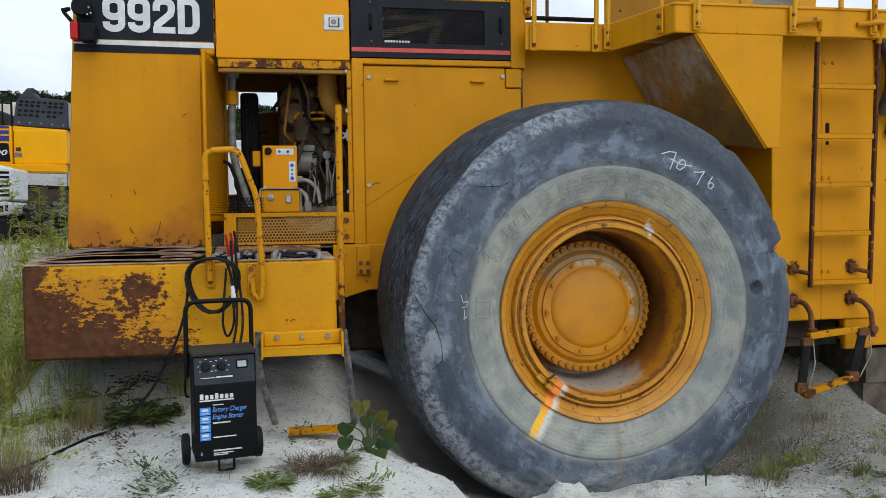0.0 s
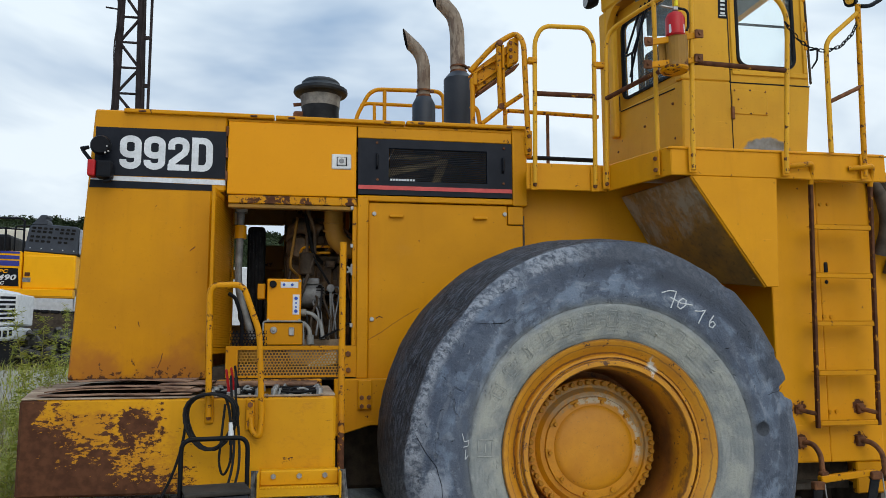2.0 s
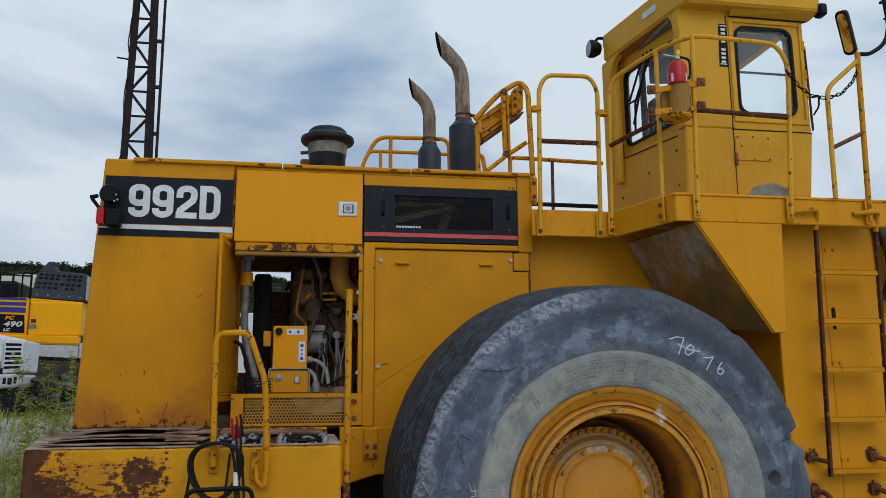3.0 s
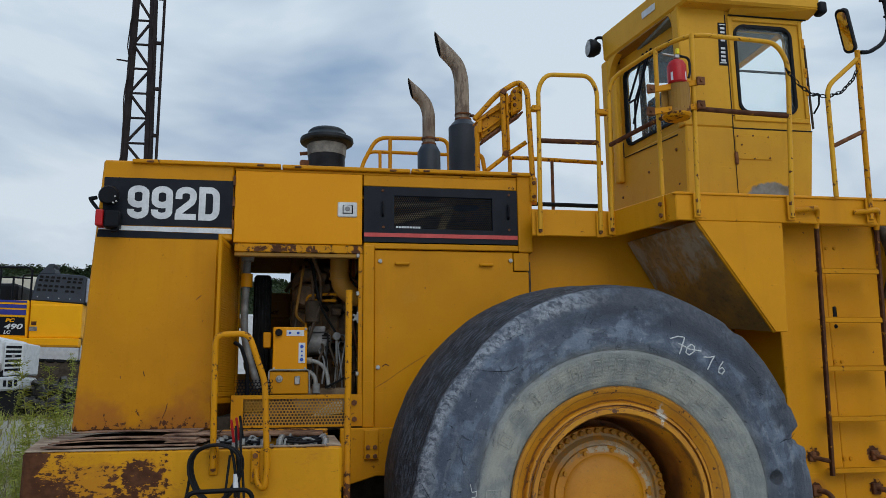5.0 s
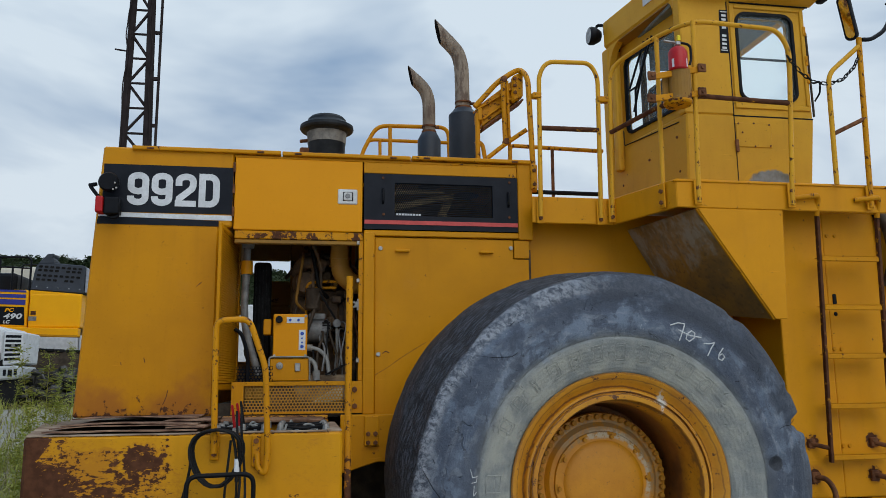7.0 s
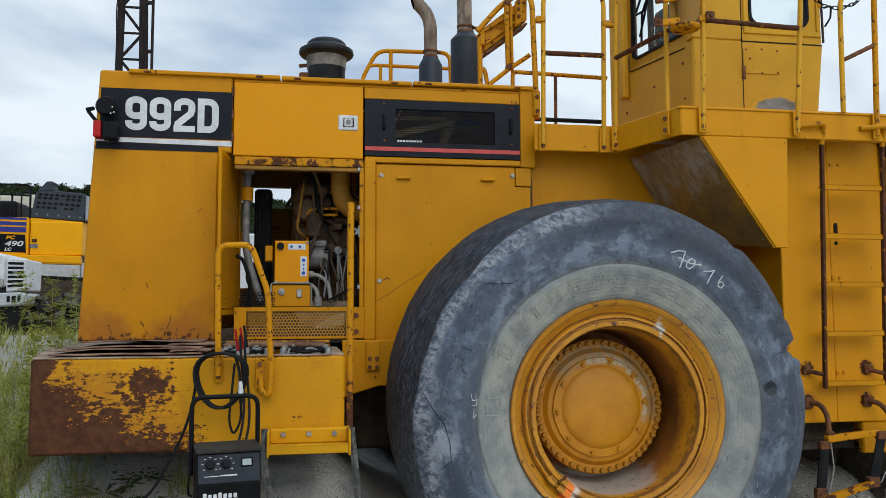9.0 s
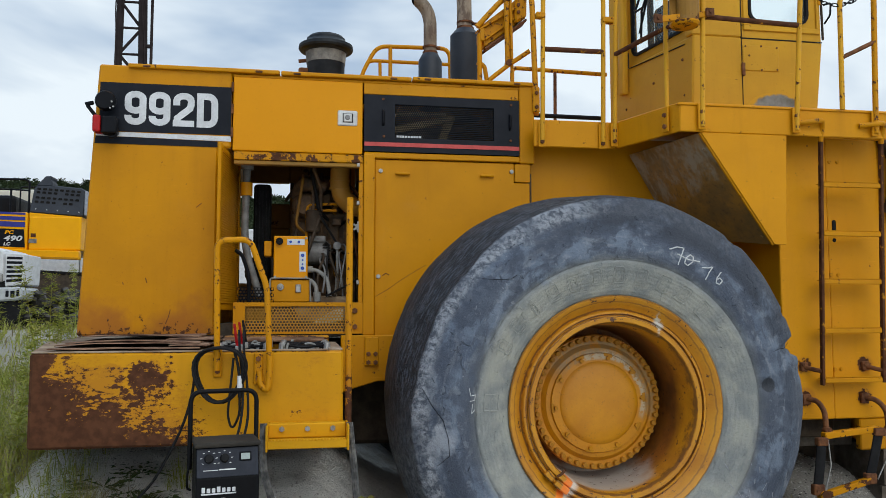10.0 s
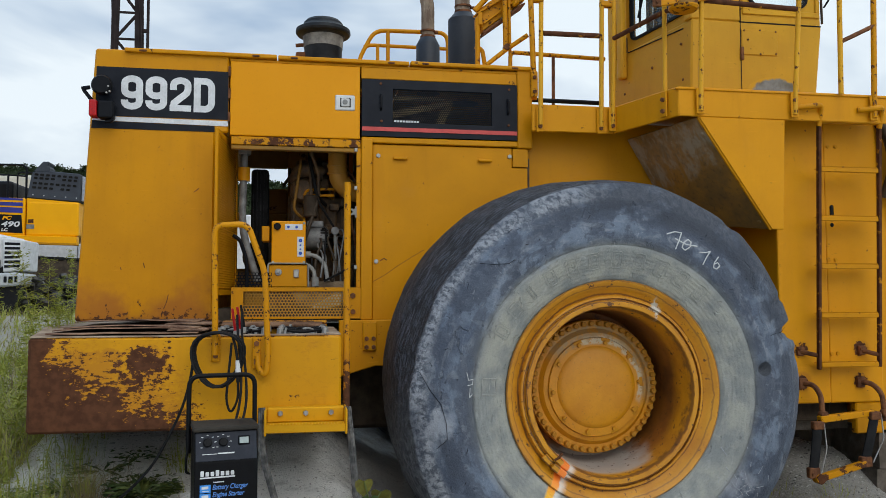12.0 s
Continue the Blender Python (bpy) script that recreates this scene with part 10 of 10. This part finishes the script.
# trailer
M_BEIGE = plain("cream_trailer_paint", (0.62, 0.58, 0.48), 0.5, 0, 0.15, 2)
trl = thing("white_trailer", (-8.2, 20.0, 1.5), "cream and white box trailer parked behind the excavator", "trailer")
part("box_body", box(bmesh.new(), -14.0, -8.3, 20.0, 22.4, 3.40, 5.33, 0.10, 3), M_BEIGE, trl)
part("lower_body", box(bmesh.new(), -14.0, -8.3, 20.0, 22.4, 2.45, 3.38, 0.04), M_WHITE, trl)
part("rear_body", box(bmesh.new(), -8.28, -3.0, 20.0, 22.4, 2.45, 4.27, 0.04), M_WHITE, trl)
for x in (-5.0, -6.2, -11.5):
    part("wheel", lathe(bmesh.new(), disc_prof(0.0, 0.3, 0.5), (x, 20.05, 1.98), "y", 20), M_RUBBER, trl)
# truck
trk = thing("white_truck", (-7.26, 11.4, 1.45), "white lorry front with a slatted grille", "truck")
part("bonnet", prism(bmesh.new(), [(-9.36, 2.30), (-7.18, 2.30), (-7.19, 2.86), (-7.24, 2.93), (-7.36, 2.96), (-9.36, 3.02)], 10.98, 12.4, bev=0.05), M_WHITE, trk)
part("truck_cab", box(bmesh.new(), -10.86, -9.26, 10.95, 12.9, 2.2, 4.0, 0.12, 3), M_WHITE, trk)
gr = part("grille_frame", prism(bmesh.new(), [(-7.18, 2.24), (-6.88, 2.28), (-6.865, 2.84), (-7.19, 2.87)], 10.95, 11.9, bev=0.02), M_WHITE, trk)
for k in range(6):
    za, zb = 2.325 + k * 0.083, 2.340 + k * 0.079
    part("grille_slot", slab(bmesh.new(), [(-7.155, 10.945, za), (-6.895, 10.945, zb), (-6.895, 10.945, zb + 0.046), (-7.155, 10.945, za + 0.048)], 0.012, 0), M_BLACK, gr)
part("badge", lathe(bmesh.new(), disc_prof(-0.01, 0.0, 0.030), (-7.02, 10.94, 2.60), "y", 16), M_STEEL, gr)
bmp = part("front_bumper", prism(bmesh.new(), [(-7.9, 1.93), (-6.93, 2.00), (-6.88, 2.04), (-6.88, 2.22), (-6.93, 2.245), (-7.9, 2.19)], 10.9, 11.9, bev=0.03), plain("pale_bumper_grey", (0.46, 0.48, 0.49), 0.5, 0, 0.2, 5), trk)
part("wheel", lathe(bmesh.new(), disc_prof(0.0, 0.3, 0.5), (-7.4, 11.0, 1.90), "y", 24), M_RUBBER, trk)
for xa, xb, za, zb in ((-7.14, -7.09, 2.06, 2.17), (-7.06, -6.99, 2.05, 2.17), (-6.96, -6.91, 2.07, 2.18)):
    part("bumper_slot", box(bmesh.new(), xa, xb, 10.885, 10.905, za, zb, 0.006), M_BLACK, bmp)
part("headlamp", box(bmesh.new(), -7.46, -7.22, 10.955, 11.0, 2.32, 2.48, 0.03, 2), M_STEEL, trk)
# scrap heap beyond the weeds
v_r = random.Random(8)
bm = bmesh.new()
for k in range(320):
    x, y = v_r.uniform(-8.2, -4.6), v_r.uniform(11.8, 13.5)
    z = 1.45 + 0.75 * v_r.random() * (1 - abs(x + 6.5) / 2.6)
    a, b5, c5 = v_r.uniform(0.05, 0.55), v_r.uniform(0.02, 0.10), v_r.uniform(0.015, 0.06)
    box(bm, -a, a, -b5, b5, -c5, c5, 0, 1, pose(x, y, z, v_r.uniform(-30, 30), v_r.uniform(-30, 30), v_r.uniform(0, 180)))
tagged(part("scrap_heap", bm, plain("mixed_scrap", (0.13, 0.125, 0.12), 0.7, 0.2, 0.7, 5, 30, 0.3, (0.015, 0.015, 0.015)), None), "heap of dark mixed scrap metal in the yard", "scrap heap", kind="stuff")

# lattice tower
M_TOWER = plain("tower_steel", (0.035, 0.026, 0.026), 0.7, 0.2, 0.4, 2)
TX, TY = -7.90, 24.0
tower = thing("lattice_tower", (TX, TY, 1.5), "dark rusty lattice mast standing in the yard", "tower")
half = lambda z: max(0.05, 0.386 - 0.017 * (z - 10.2))
corner = [(-1, 0.0), (1, 0.0), (0.97, 1.6)]
z_lv = [1.4 + 0.93 * k for k in range(34)]
for cx, cy in corner:
    part("leg", tube(bmesh.new(), [(TX + cx * half(z_lv[0]), TY + cy * half(z_lv[0]), z_lv[0]), (TX + cx * half(z_lv[-1]), TY + cy * half(z_lv[-1]), z_lv[-1])], 0.14 if cy == 0 else 0.08, 6), M_TOWER, tower)
for k, (za, zb) in enumerate(zip(z_lv, z_lv[1:])):
    (ax, ay), (bx, by) = corner[:2] if k % 2 == 0 else corner[1::-1]
    P = lambda c, d, z: (TX + c * half(z), TY + d * half(z), z)
    part("brace", tube(bmesh.new(), [P(ax, ay, za), P(bx, by, zb)], 0.055, 5), M_TOWER, tower)
    part("strut", tube(bmesh.new(), [P(ax, ay, zb), P(bx, by, zb)], 0.045, 5), M_TOWER, tower)
    part("depth_strut", tube(bmesh.new(), [P(*corner[1], zb), P(*corner[2], zb)], 0.028, 5), M_TOWER, tower)
part("feed_pipe", tube(bmesh.new(), [(-7.205, TY, 1.4), (-7.215, TY, 33)], 0.05, 8), M_TOWER, tower, "dark pipe up the mast")
for sx in (-1.05, 1.06):
    pts = [(TX + sx * half(z) + 0.10 * noise.noise((z * 1.3, sx * 9, 0)) + sx * 0.06, TY - 0.16, z) for z in [8 + 0.25 * k for k in range(80)]]
    part("hanging_cable", tube(bmesh.new(), pts, 0.022, 5), M_TOWER, tower)
for k in range(10):
    part("pipe_clamp", box(bmesh.new(), -7.42, -7.18, TY - 0.05, TY + 0.05, 9.2 + 1.75 * k, 9.32 + 1.75 * k, 0.01), M_TOWER, tower)
part("side_arm", tube(bmesh.new(), [(-8.3, TY, 13.75), (-8.75, TY, 13.8)], 0.03, 6), M_TOWER, tower)

# woods on the skyline
M_WOODS = leaf_material("far_foliage", (0.035, 0.055, 0.022), (0.055, 0.08, 0.03), (0.03, 0.04, 0.02))
w4 = Blades(5)
crown_z = lambda x: 14.4 + 1.3 * smooth_step(-16, -24, x) + 0.75 * noise.noise((x * 0.33, 2, 0)) + 0.5 * noise.noise((x * 0.95, 5, 0)) + 0.22 * noise.noise((x * 2.6, 8, 0))
columns = [-62 + 0.3 * k for k in range(291)]
for x in columns:
    for i in range(12):
        u = i / 11
        swell = 1.6 * noise.noise((x * 0.35, u * 5, 1)) + 0.7 * noise.noise((x * 1.1, u * 14, 3))
        w4.v.append((x, 80 + 5 * u * u - swell, 1.3 + (crown_z(x) - 1.45) * u))
for a in range(len(columns) - 1):
    for i in range(11):
        w4.f.append((a * 12 + i, (a + 1) * 12 + i, (a + 1) * 12 + i + 1, a * 12 + i + 1))
for q in range(60000):
    x, u = v_r.uniform(-61, 24), 1 - v_r.random() ** 2.2
    swell = 1.6 * noise.noise((x * 0.35, u * 5, 1)) + 0.7 * noise.noise((x * 1.1, u * 14, 3))
    p = (x, 79.9 + 5 * u * u - swell - 0.3 * v_r.random(), 1.3 + (crown_z(x) - 1.45) * u + v_r.uniform(-0.2, 0.16))
    w4.leaf(p, (v_r.uniform(-1, 1), v_r.uniform(-1, 0.3), v_r.uniform(-0.4, 0.9)), v_r.uniform(0.18, 0.42), v_r.uniform(0.10, 0.24), 0.2)
tagged(w4.make("woods", M_WOODS), "dark green line of woods on the skyline", "woods", kind="stuff")
